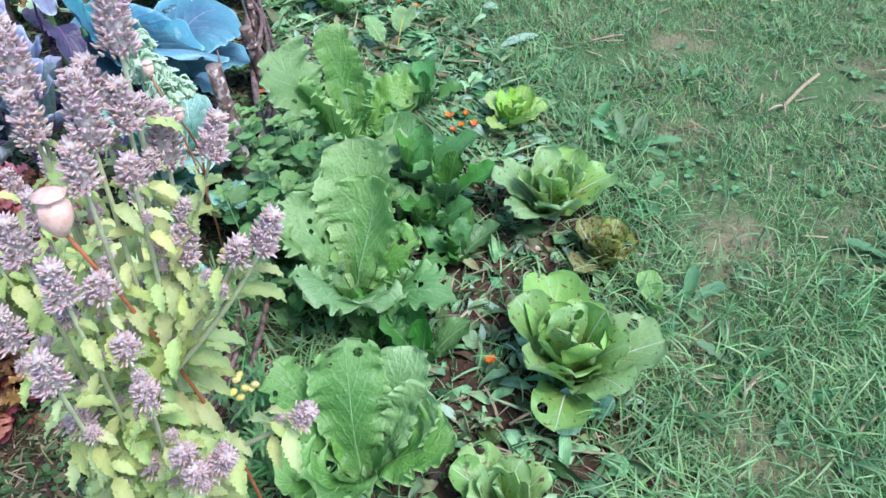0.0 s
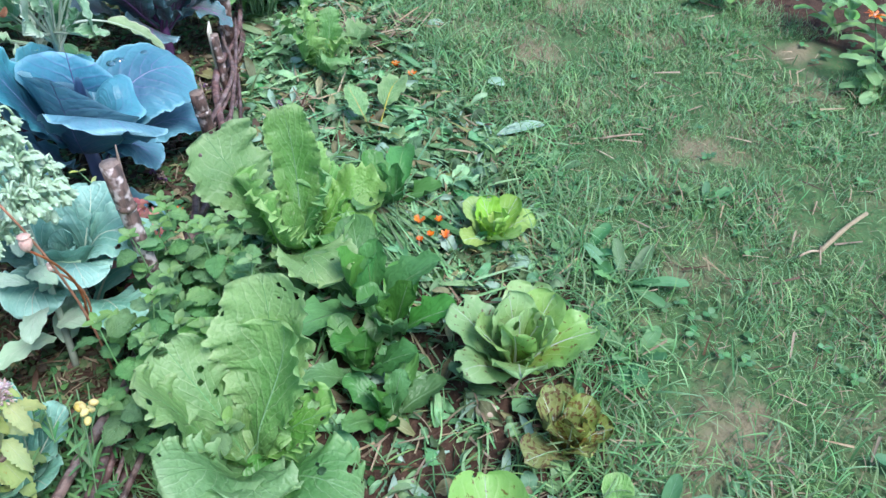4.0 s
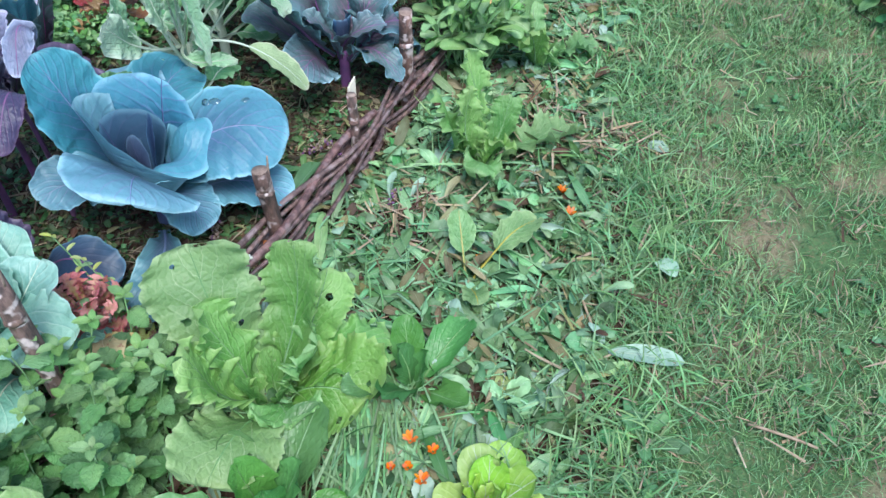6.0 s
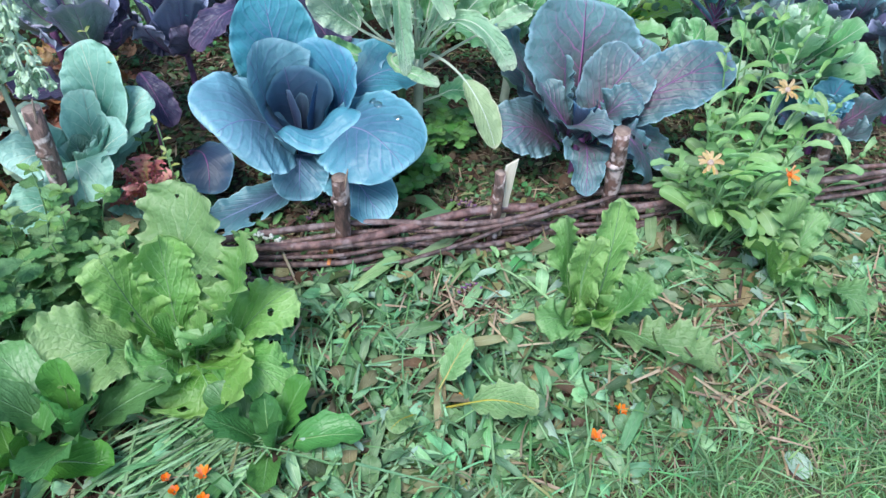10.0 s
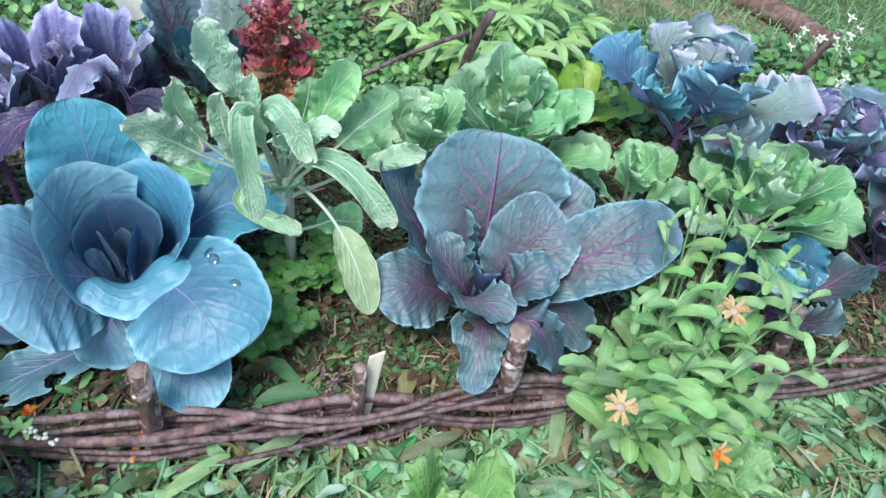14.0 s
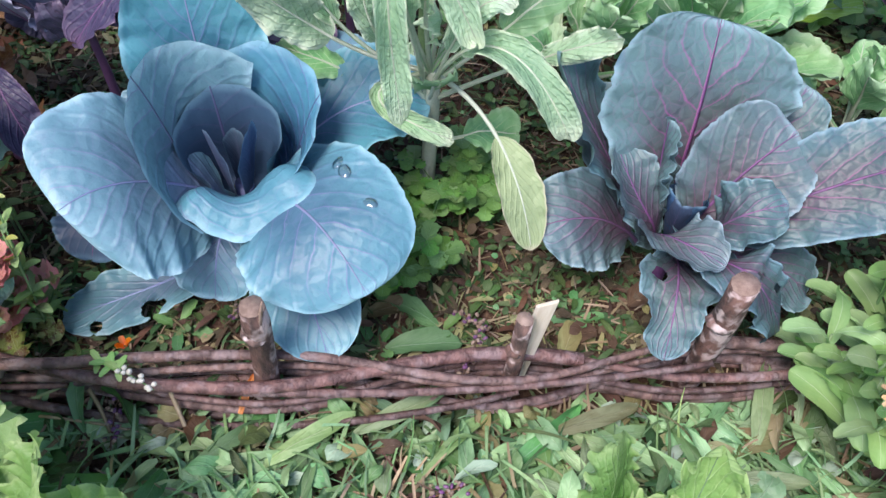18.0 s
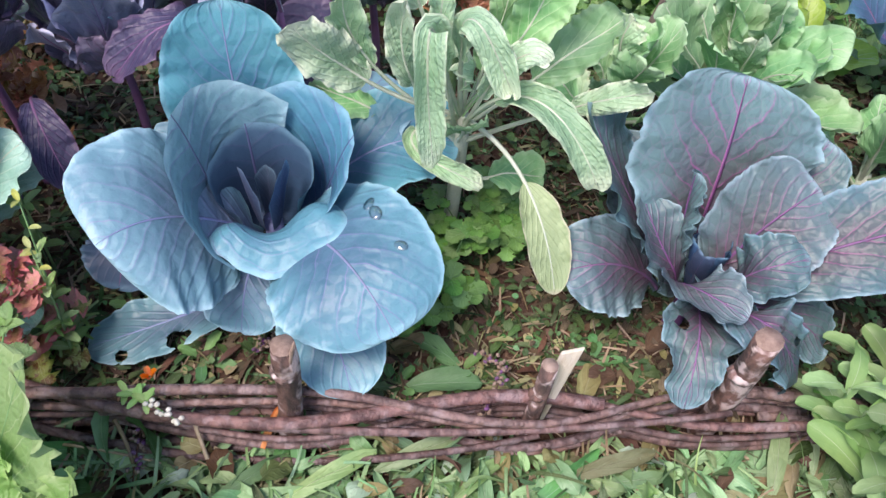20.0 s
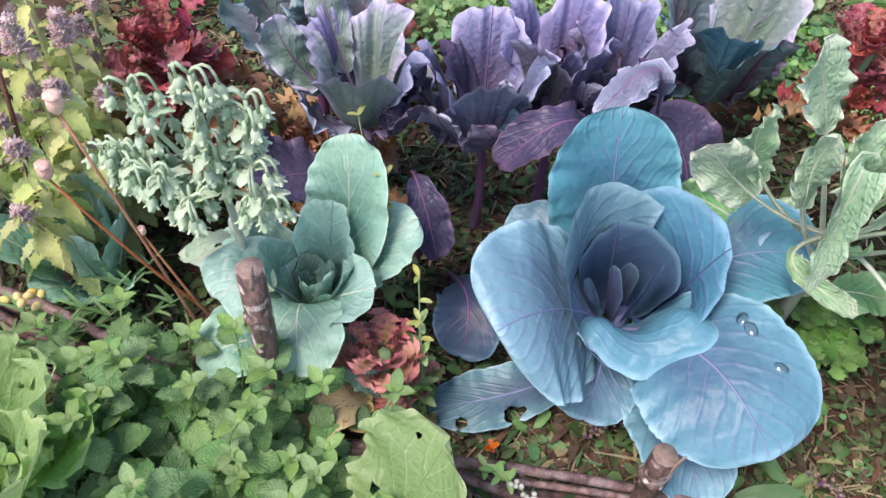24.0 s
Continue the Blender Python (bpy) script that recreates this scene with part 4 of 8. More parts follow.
def blue_cabbage():
    root = thing("red_cabbage", "large blue-green cabbage with spread leaves and a dark violet heart", "cabbage", (-0.030, 0.400, 0.0))
    stump(root, 0.18, 0.02, M["stemcab"])
    big = dict(nu=24, nv=48, rf=3.5, rag=0.035, rib=0.0045, pw=0.014, wave=0.006, crimp=0.0016, cf=9, serr=0.02, sn=16)
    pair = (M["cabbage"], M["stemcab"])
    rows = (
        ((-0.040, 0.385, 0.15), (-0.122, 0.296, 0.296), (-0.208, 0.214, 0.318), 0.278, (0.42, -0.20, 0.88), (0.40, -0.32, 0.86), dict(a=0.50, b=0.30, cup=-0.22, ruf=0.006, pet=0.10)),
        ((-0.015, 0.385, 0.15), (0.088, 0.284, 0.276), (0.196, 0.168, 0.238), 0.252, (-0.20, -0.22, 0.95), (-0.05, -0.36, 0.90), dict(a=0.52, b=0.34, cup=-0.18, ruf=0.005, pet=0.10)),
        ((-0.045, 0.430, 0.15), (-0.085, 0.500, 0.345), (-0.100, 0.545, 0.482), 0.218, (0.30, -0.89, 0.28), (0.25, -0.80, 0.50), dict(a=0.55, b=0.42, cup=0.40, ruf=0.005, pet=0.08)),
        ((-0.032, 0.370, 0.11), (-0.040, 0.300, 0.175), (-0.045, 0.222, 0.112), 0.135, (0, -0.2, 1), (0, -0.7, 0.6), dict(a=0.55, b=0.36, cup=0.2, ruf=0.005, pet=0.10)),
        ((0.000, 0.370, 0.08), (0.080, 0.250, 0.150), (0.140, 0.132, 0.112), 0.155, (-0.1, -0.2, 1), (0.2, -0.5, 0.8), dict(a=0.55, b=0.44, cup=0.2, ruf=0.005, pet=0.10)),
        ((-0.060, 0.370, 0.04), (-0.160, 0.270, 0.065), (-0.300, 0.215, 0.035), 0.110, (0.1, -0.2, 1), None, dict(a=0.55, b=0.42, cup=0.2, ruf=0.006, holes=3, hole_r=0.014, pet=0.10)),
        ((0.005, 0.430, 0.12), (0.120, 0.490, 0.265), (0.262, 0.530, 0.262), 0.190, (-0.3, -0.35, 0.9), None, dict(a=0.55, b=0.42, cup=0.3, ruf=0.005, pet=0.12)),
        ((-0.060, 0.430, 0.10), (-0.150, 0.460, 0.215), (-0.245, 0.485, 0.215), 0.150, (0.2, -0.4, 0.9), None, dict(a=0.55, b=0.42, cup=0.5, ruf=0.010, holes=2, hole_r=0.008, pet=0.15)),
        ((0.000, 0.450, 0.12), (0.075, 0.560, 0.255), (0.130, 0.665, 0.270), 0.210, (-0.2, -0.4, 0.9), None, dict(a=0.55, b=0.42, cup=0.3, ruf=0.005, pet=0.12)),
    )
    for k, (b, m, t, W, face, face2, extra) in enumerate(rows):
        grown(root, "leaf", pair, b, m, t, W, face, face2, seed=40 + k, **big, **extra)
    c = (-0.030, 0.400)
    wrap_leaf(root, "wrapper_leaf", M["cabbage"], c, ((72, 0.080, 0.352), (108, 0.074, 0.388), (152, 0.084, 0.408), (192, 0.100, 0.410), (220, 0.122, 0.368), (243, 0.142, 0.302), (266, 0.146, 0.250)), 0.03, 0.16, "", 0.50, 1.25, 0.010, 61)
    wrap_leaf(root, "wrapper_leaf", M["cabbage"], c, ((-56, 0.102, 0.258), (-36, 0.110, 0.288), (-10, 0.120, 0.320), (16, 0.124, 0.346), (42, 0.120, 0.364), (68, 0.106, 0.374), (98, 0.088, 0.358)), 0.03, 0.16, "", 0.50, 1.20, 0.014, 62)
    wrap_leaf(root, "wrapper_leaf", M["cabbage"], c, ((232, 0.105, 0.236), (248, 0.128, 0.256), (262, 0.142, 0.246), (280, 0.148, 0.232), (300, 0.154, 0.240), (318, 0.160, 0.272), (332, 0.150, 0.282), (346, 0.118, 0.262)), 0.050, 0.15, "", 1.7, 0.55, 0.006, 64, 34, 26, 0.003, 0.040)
    # inner leaves: dark violet, with the head's inner shade in their colour
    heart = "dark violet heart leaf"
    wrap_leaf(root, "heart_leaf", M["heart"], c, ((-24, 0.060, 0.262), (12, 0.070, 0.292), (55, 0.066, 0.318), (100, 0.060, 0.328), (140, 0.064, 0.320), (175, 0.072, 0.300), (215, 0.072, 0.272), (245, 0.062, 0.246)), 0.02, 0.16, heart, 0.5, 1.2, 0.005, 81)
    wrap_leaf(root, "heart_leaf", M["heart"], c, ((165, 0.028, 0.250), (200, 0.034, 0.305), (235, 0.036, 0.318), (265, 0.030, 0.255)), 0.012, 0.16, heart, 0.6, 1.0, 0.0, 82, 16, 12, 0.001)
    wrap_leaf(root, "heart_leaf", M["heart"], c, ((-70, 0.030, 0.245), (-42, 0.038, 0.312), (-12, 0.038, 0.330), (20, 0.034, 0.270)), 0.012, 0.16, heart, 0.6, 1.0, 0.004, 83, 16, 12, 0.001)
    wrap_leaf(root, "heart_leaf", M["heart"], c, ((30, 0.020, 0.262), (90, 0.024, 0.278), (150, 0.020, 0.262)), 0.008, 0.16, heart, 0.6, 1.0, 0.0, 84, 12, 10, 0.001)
    return root


def purple_cabbage():
    root = thing("purple_cabbage", "open blue-purple cabbage with magenta midribs and torn lower leaves", "cabbage", (0.665, 0.375, 0.0))
    stump(root, 0.16, 0.017, M["stempurple"])
    big = dict(nu=22, nv=46, pet=0.16, pw=0.008, rib=0.0046, rf=3.5, wave=0.007, crimp=0.0022, cf=9, serr=0.03, sn=18)
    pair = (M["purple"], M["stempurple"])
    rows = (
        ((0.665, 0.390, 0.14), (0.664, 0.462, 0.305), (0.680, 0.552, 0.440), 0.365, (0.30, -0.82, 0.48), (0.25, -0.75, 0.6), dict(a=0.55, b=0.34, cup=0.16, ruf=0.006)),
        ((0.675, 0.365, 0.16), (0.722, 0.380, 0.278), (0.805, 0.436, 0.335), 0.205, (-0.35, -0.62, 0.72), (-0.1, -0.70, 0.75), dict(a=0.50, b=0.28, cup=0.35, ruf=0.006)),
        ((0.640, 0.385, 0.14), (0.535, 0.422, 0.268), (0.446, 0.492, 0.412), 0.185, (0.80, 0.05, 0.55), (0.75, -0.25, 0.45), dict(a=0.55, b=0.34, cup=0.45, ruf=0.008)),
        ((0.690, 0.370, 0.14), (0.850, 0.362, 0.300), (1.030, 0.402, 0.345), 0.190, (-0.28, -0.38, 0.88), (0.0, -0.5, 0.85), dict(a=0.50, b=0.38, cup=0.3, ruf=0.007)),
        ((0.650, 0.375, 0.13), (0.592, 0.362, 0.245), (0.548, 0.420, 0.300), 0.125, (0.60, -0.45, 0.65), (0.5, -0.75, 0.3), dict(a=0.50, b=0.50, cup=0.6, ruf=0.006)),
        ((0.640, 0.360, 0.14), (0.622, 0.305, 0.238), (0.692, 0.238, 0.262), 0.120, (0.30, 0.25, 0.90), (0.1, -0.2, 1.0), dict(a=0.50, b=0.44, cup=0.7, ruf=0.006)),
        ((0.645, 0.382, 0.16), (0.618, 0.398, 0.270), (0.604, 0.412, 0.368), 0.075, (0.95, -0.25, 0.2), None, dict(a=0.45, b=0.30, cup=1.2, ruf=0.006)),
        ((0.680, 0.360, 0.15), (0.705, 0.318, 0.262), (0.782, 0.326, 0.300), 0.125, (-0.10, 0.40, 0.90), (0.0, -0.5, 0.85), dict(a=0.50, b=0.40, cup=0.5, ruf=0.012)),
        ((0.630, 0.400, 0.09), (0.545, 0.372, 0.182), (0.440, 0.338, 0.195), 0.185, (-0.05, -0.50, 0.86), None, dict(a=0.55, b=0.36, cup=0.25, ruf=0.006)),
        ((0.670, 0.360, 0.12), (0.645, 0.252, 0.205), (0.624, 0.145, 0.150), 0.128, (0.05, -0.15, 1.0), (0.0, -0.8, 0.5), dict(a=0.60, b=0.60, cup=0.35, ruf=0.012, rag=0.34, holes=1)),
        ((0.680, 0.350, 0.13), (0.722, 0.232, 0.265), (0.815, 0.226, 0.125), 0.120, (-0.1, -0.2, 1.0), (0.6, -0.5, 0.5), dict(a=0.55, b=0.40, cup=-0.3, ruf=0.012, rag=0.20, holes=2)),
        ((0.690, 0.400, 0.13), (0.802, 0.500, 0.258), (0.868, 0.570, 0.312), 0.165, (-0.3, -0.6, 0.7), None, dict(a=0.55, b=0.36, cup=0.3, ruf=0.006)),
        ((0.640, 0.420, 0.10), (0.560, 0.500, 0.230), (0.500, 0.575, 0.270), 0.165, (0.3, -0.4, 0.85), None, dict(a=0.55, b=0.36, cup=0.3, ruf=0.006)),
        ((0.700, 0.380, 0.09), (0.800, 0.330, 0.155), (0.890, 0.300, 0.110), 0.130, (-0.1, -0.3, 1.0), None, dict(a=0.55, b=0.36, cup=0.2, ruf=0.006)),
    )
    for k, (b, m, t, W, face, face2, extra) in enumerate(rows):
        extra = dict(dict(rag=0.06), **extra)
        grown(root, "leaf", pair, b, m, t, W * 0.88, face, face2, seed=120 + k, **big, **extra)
    for k in range(5):
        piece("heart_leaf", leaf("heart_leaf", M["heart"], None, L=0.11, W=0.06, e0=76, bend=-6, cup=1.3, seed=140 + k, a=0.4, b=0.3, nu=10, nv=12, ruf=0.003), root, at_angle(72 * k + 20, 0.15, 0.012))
    return root


def green_cabbage():
    root = thing("green_cabbage", "grey-green cabbage with pale veins and a loose heart", "cabbage", (-0.510, 0.285, 0.0))
    stump(root, 0.17, 0.016, M["stempale"])
    big = dict(nu=20, nv=40, rf=3, pw=0.010, rib=0.0042, crimp=0.003, cf=8, wave=0.006, pet=0.12)
    pair = (M["green"], M["stempale"])
    rows = (
        ((-0.505, 0.300, 0.17), (-0.474, 0.352, 0.310), (-0.492, 0.420, 0.432), 0.185, (-0.15, -0.85, 0.40), None, dict(a=0.55, b=0.42, cup=0.35, ruf=0.006)),
        ((-0.490, 0.290, 0.17), (-0.430, 0.335, 0.270), (-0.368, 0.382, 0.318), 0.150, (-0.35, -0.60, 0.72), None, dict(a=0.55, b=0.36, cup=0.35, ruf=0.007)),
        ((-0.500, 0.270, 0.17), (-0.448, 0.238, 0.275), (-0.392, 0.240, 0.320), 0.160, (-0.35, 0.25, 0.88), (-0.1, -0.3, 0.9), dict(a=0.45, b=0.30, cup=0.45, ruf=0.008)),
        ((-0.515, 0.265, 0.16), (-0.500, 0.200, 0.278), (-0.472, 0.118, 0.228), 0.180, (0, 0.1, 1), (0.1, -0.75, 0.6), dict(a=0.50, b=0.34, cup=0.2, ruf=0.008, holes=1, hole_r=0.011)),
        ((-0.525, 0.270, 0.16), (-0.575, 0.232, 0.270), (-0.632, 0.190, 0.262), 0.170, (0.35, 0.0, 0.93), (-0.1, -0.6, 0.75), dict(a=0.50, b=0.34, cup=0.2, ruf=0.008)),
        ((-0.525, 0.300, 0.14), (-0.600, 0.300, 0.235), (-0.675, 0.290, 0.225), 0.150, (0.3, -0.35, 0.9), None, dict(a=0.55, b=0.36, cup=0.3, ruf=0.007)),
        ((-0.520, 0.260, 0.08), (-0.580, 0.190, 0.175), (-0.655, 0.130, 0.160), 0.150, (0.1, -0.3, 0.95), None, dict(a=0.55, b=0.36, cup=0.25, ruf=0.006)),
        ((-0.495, 0.265, 0.08), (-0.420, 0.220, 0.150), (-0.350, 0.190, 0.120), 0.130, (-0.1, -0.3, 0.95), None, dict(a=0.55, b=0.36, cup=0.25, ruf=0.006)),
        ((-0.500, 0.310, 0.12), (-0.450, 0.400, 0.200), (-0.400, 0.470, 0.200), 0.130, (-0.2, -0.4, 0.9), None, dict(a=0.55, b=0.36, cup=0.3, ruf=0.006)),
    )
    for k, (b, m, t, W, face, face2, extra) in enumerate(rows):
        grown(root, "leaf", pair, b, m, t, W * 0.80, face, face2, seed=160 + k, **big, **extra)
    c = (-0.505, 0.278)
    wrap_leaf(root, "heart_leaf", M["green"], c, ((20, 0.050, 0.285), (60, 0.066, 0.345), (105, 0.066, 0.352), (150, 0.050, 0.295)), 0.02, 0.17, "", 0.6, 1.1, 0.006, 181, 22, 14, 0.004)
    wrap_leaf(root, "heart_leaf", M["green"], c, ((140, 0.055, 0.270), (180, 0.074, 0.312), (222, 0.076, 0.302), (260, 0.056, 0.262)), 0.02, 0.17, "", 0.6, 1.1, 0.008, 182, 22, 14, 0.004)
    wrap_leaf(root, "heart_leaf", M["green"], c, ((-80, 0.045, 0.255), (-40, 0.062, 0.300), (0, 0.062, 0.318), (40, 0.045, 0.275)), 0.02, 0.17, "", 0.6, 1.1, 0.006, 183, 22, 14, 0.004)
    for k in range(6):
        piece("heart_leaf", leaf("heart_leaf", M["green"], None, L=0.105 - 0.008 * k, W=0.075 - 0.008 * k, e0=72, bend=-12, cup=1.2, seed=180 + k, a=0.45, b=0.3, nu=10, nv=12, ruf=0.005), root, at_angle(137 * k, 0.17, 0.012))
    young = thing("young_cabbage", "young grey-green cabbage with narrow upright leaves", "cabbage", (-0.915, 0.270, 0.02))
    for k, (t, W) in enumerate((((-1.070, 0.225, 0.235), 0.10), ((-0.925, 0.330, 0.310), 0.11), ((-0.845, 0.285, 0.270), 0.09), ((-0.985, 0.180, 0.160), 0.10), ((-0.830, 0.200, 0.165), 0.09), ((-1.000, 0.330, 0.260), 0.09), ((-0.880, 0.300, 0.290), 0.07), ((-0.905, 0.240, 0.260), 0.06))):
        reach(young, "leaf", pair, (-0.915, 0.270, 0.05), t, W, 0.12, seed=200 + k, a=0.75, b=0.36, nu=12, nv=22, ruf=0.006, rib=0.0042, pw=0.006, wave=0.004, cup=0.4, rag=0.05)
    return root, young


blue_cabbage()
purple_cabbage()
green_cabbage()


def kale(loc, seed, mats, size=1.0, n=11, label="", name="purple_kale", rise=(30, 82), tight=1.0):
    """A head of frilled leaves on a stalk; loc gives the stalk's foot and the crown's height."""
    rng = np.random.RandomState(seed)
    root = thing(name, label or "frilled purple kale with violet stalks and pale leaf rims", "kale", (loc[0], loc[1], 0.0), "purple kale in the bed")
    h = loc[2]
    stump(root, h, 0.012, M["stempurple"])
    for k, (az, e0, L, W, bend, cup, z) in enumerate(random_rows(rng, n, (0.235 * size, 0.150 * size), (0.150 * size, 0.105 * size), rise, (22, -14), (0.5, 1.1), (h * 0.72, h))):
        piece("leaf", leaf("leaf", M[mats[k % len(mats)]], M["stempurple"], L=L, W=W * tight, e0=e0, bend=bend, cup=cup, seed=seed * 31 + k, a=0.5, b=0.36, nu=24, nv=52, crimp=0.0055 * size, cf=8, pet=0.34, pw=0.0042,
                           ruf=0.0095 * size, rf=2.6, edge=2.4, rag=0.05, rib=0.0042, wave=0.009, tw=rng.uniform(-35, 35)), root, at_angle(az, z))
    return root


def loose_leaf(name, label, category, mats, base, mid, tip, W, face, group="", **shape):
    """A long-stalked leaf of a plant that is hidden under the others."""
    root = thing(name, label, category, (base[0], base[1], 0.0), group)
    b = np.asarray(base) - np.array((base[0], base[1], 0))
    piece("stalk", tube("stalk", bow((0, 0, -0.02), b, (0.01, 0.0, 0.0), 7), np.linspace(0.007, 0.005, 7), [mats[1]], 7), root)
    grown(root, "leaf", mats, base, mid, tip, W, face, **shape)
    return root


def kale_head(foot, crown, label, cups, leaves, seed, name="purple_kale"):
    """A kale head. cups: leaves wrapped round the heart (from and to facing, spread, height, colour); leaves: outer ones (tip, width, face, cup, stalk share, colour, bow)."""
    root = thing(name, label, "kale", (foot[0], foot[1], 0.0), "purple kale in the bed")
    rng = np.random.RandomState(seed)
    c = np.asarray(crown, float)
    piece("stalk", tube("stalk", bow((0, 0, -0.03), c - np.array((foot[0], foot[1], 0)), (0.008, 0, 0), 9), np.linspace(0.010, 0.007, 9), [M["stempurple"]], 8, 0.08, seed), root)
    for k, (a0, a1, r, z, kind) in enumerate(cups):
        rim = []
        for w in np.linspace(-1, 1, 9):
            rim.append(((a0 + a1) / 2 + (a1 - a0) / 2 * w, r * (1 - 0.18 * w * w) * rng.uniform(0.86, 1.14), c[2] + (z - c[2]) * (1 - 0.42 * abs(w) ** 2.4) + rng.uniform(-0.012, 0.012)))
        wrap_leaf(root, "leaf", M[kind], (c[0], c[1]), rim, 0.008, c[2] - 0.01, "", 0.34, 1.15, 0.022, seed * 19 + k, 44, 30, 0.0065)
    top = max(q[3] for q in cups)
    for k in range(5):
        az = radians(72 * k + 20 + 24 * math.sin(seed * 3.1 + k))
        out = np.array((math.cos(az), math.sin(az), 0.0))
        t = c + out * rng.uniform(0.095, 0.125) + np.array((0, 0, (top - c[2]) * rng.uniform(0.42, 0.66)))
        grown(root, "outer_leaf", (M[cups[k % len(cups)][4] if k % 2 else "dusky"], M["stempurple"]), c - np.array((0, 0, 0.03)), (c + t) / 2 + out * 0.030 - np.array((0, 0, 0.01)), t, rng.uniform(0.090, 0.115), -0.5 * out + np.array((0, 0, 0.85)), seed=seed * 43 + k, a=0.45, b=0.32, nu=22, nv=44,
              cup=0.7, pet=0.22, pw=0.0045, ruf=0.008, rf=2.4, edge=1.7, crimp=0.004, cf=8, rag=0.08, rib=0.004, wave=0.009, lip=-0.3)
    for k, (tip, W, face, cup, pet, kind, bow_out) in enumerate(leaves):
        t = np.asarray(tip, float)
        mid = (c + t) / 2 + np.asarray(bow_out, float)
        grown(root, "leaf", (M[kind], M["stempurple"]), c - np.array((0, 0, 0.012 * (k % 3))), mid, t, W, face, seed=seed * 37 + k, a=0.45, b=0.34, nu=28, nv=60, cup=cup, pet=pet, pw=0.0045,
              ruf=0.009, rf=2.3, edge=1.6, crimp=0.0045, cf=8, rag=0.08, rib=0.0042, wave=0.010, lip=-0.25, serr=0.05, sn=13)
    return root


kale_head((-0.500, 0.560), (-0.515, 0.560, 0.345), "grey-green kale with violet stalks and pale lilac rims", (
    (222, 338, 0.088, 0.500, "kalegreen"), (160, 235, 0.062, 0.505, "kalegreen"), (30, 130, 0.070, 0.515, "kalegreen"), (-40, 40, 0.080, 0.485, "kale"), (110, 190, 0.070, 0.505, "kale")), (
    ((-0.642, 0.535, 0.530), 0.085, (0.55, -0.70, 0.45), 0.8, 0.35, "kalegreen", (-0.030, -0.01, 0.0)),
    ((-0.605, 0.640, 0.545), 0.075, (0.30, -0.85, 0.40), 0.9, 0.34, "kalegreen", (-0.02, 0.01, 0.02)),
    ((-0.655, 0.640, 0.440), 0.110, (0.35, -0.55, 0.75), 0.4, 0.34, "kalegreen", (-0.01, 0.03, 0.05)),
    ((-0.425, 0.515, 0.390), 0.060, (-0.2, -0.6, 0.75), 0.6, 0.50, "dusky", (0.0, -0.01, 0.02)),
), 1)
kale_head((-0.325, 0.640), (-0.325, 0.645, 0.285), "frilled blue-violet kale with pale curled rims", (
    (160, 250, 0.095, 0.475, "kale"), (238, 338, 0.085, 0.468, "kale"), (35, 165, 0.075, 0.475, "kale"), (-40, 50, 0.080, 0.465, "kale"), (120, 250, 0.055, 0.460, "dusky")), (
    ((-0.262, 0.590, 0.395), 0.070, (-0.1, -0.85, 0.5), 0.6, 0.30, "cabbage", (0.0, -0.02, 0.0)),
    ((-0.400, 0.600, 0.345), 0.085, (0.4, -0.75, 0.55), 0.6, 0.24, "dusky", (0.0, -0.02, 0.01)),
), 2)
kale_head((-0.215, 0.730), (-0.218, 0.735, 0.285), "frilled violet and olive kale with lilac rims", (
    (196, 300, 0.072, 0.478, "kaleolive"), (285, 375, 0.072, 0.475, "kale"), (20, 130, 0.075, 0.490, "kale"), (115, 215, 0.080, 0.480, "kale"), (250, 330, 0.045, 0.455, "kale")), (
    ((-0.235, 0.690, 0.385), 0.060, (0.0, -0.80, 0.60), 0.8, 0.40, "kalegreen", (0.0, -0.02, 0.01)),
), 3)
kale_head((-0.100, 0.785), (-0.115, 0.780, 0.285), "frilled lilac kale with dark violet veins", (
    (-50, 45, 0.080, 0.475, "kale"), (35, 150, 0.065, 0.475, "kale"), (140, 230, 0.065, 0.445, "kaleolive"), (225, 315, 0.062, 0.430, "kale")), (
    ((-0.030, 0.760, 0.380), 0.085, (-0.3, -0.60, 0.75), 0.6, 0.36, "dusky", (0.0, -0.01, 0.03)),
), 4)
kale_head((0.075, 0.920), (0.070, 0.915, 0.270), "broad-leaved slate-blue kale behind the cabbage", (
    (180, 275, 0.125, 0.450, "purple"), (262, 350, 0.110, 0.455, "purple"), (0, 110, 0.120, 0.485, "kalegreen"), (100, 200, 0.120, 0.485, "purple"), (200, 330, 0.065, 0.450, "cabbage")), (
    ((-0.060, 0.830, 0.330), 0.110, (0.3, -0.6, 0.75), 0.5, 0.36, "purple", (0.0, -0.01, 0.03)),
), 5, "blue_kale")
kale((-0.64, 0.66, 0.36), 12, ("kalegreen", "purple"), 1.05, 8, "grey-green kale behind the red lettuce", name="green_kale")
kale((1.24, 0.92, 0.20), 6, ("kalegreen", "cabbage", "purple"), 1.40, 13, "dusty blue-purple cabbage with chewed leaves")
kale((1.62, 0.84, 0.14), 7, ("kale", "purple"), 1.25, 12)
kale((1.36, 0.42, 0.06), 8, ("purple", "cabbage"), 1.0, 8, "small battered blue-purple cabbage beside the edging")
kale((1.66, 0.54, 0.10), 9, ("purple", "dusky", "kale"), 1.2, 10)
frill = dict(a=0.5, b=0.36, nu=22, nv=44, crimp=0.003, cf=8, pw=0.004, ruf=0.006, rf=2.6, rag=0.05, rib=0.004, wave=0.006, seed=5)
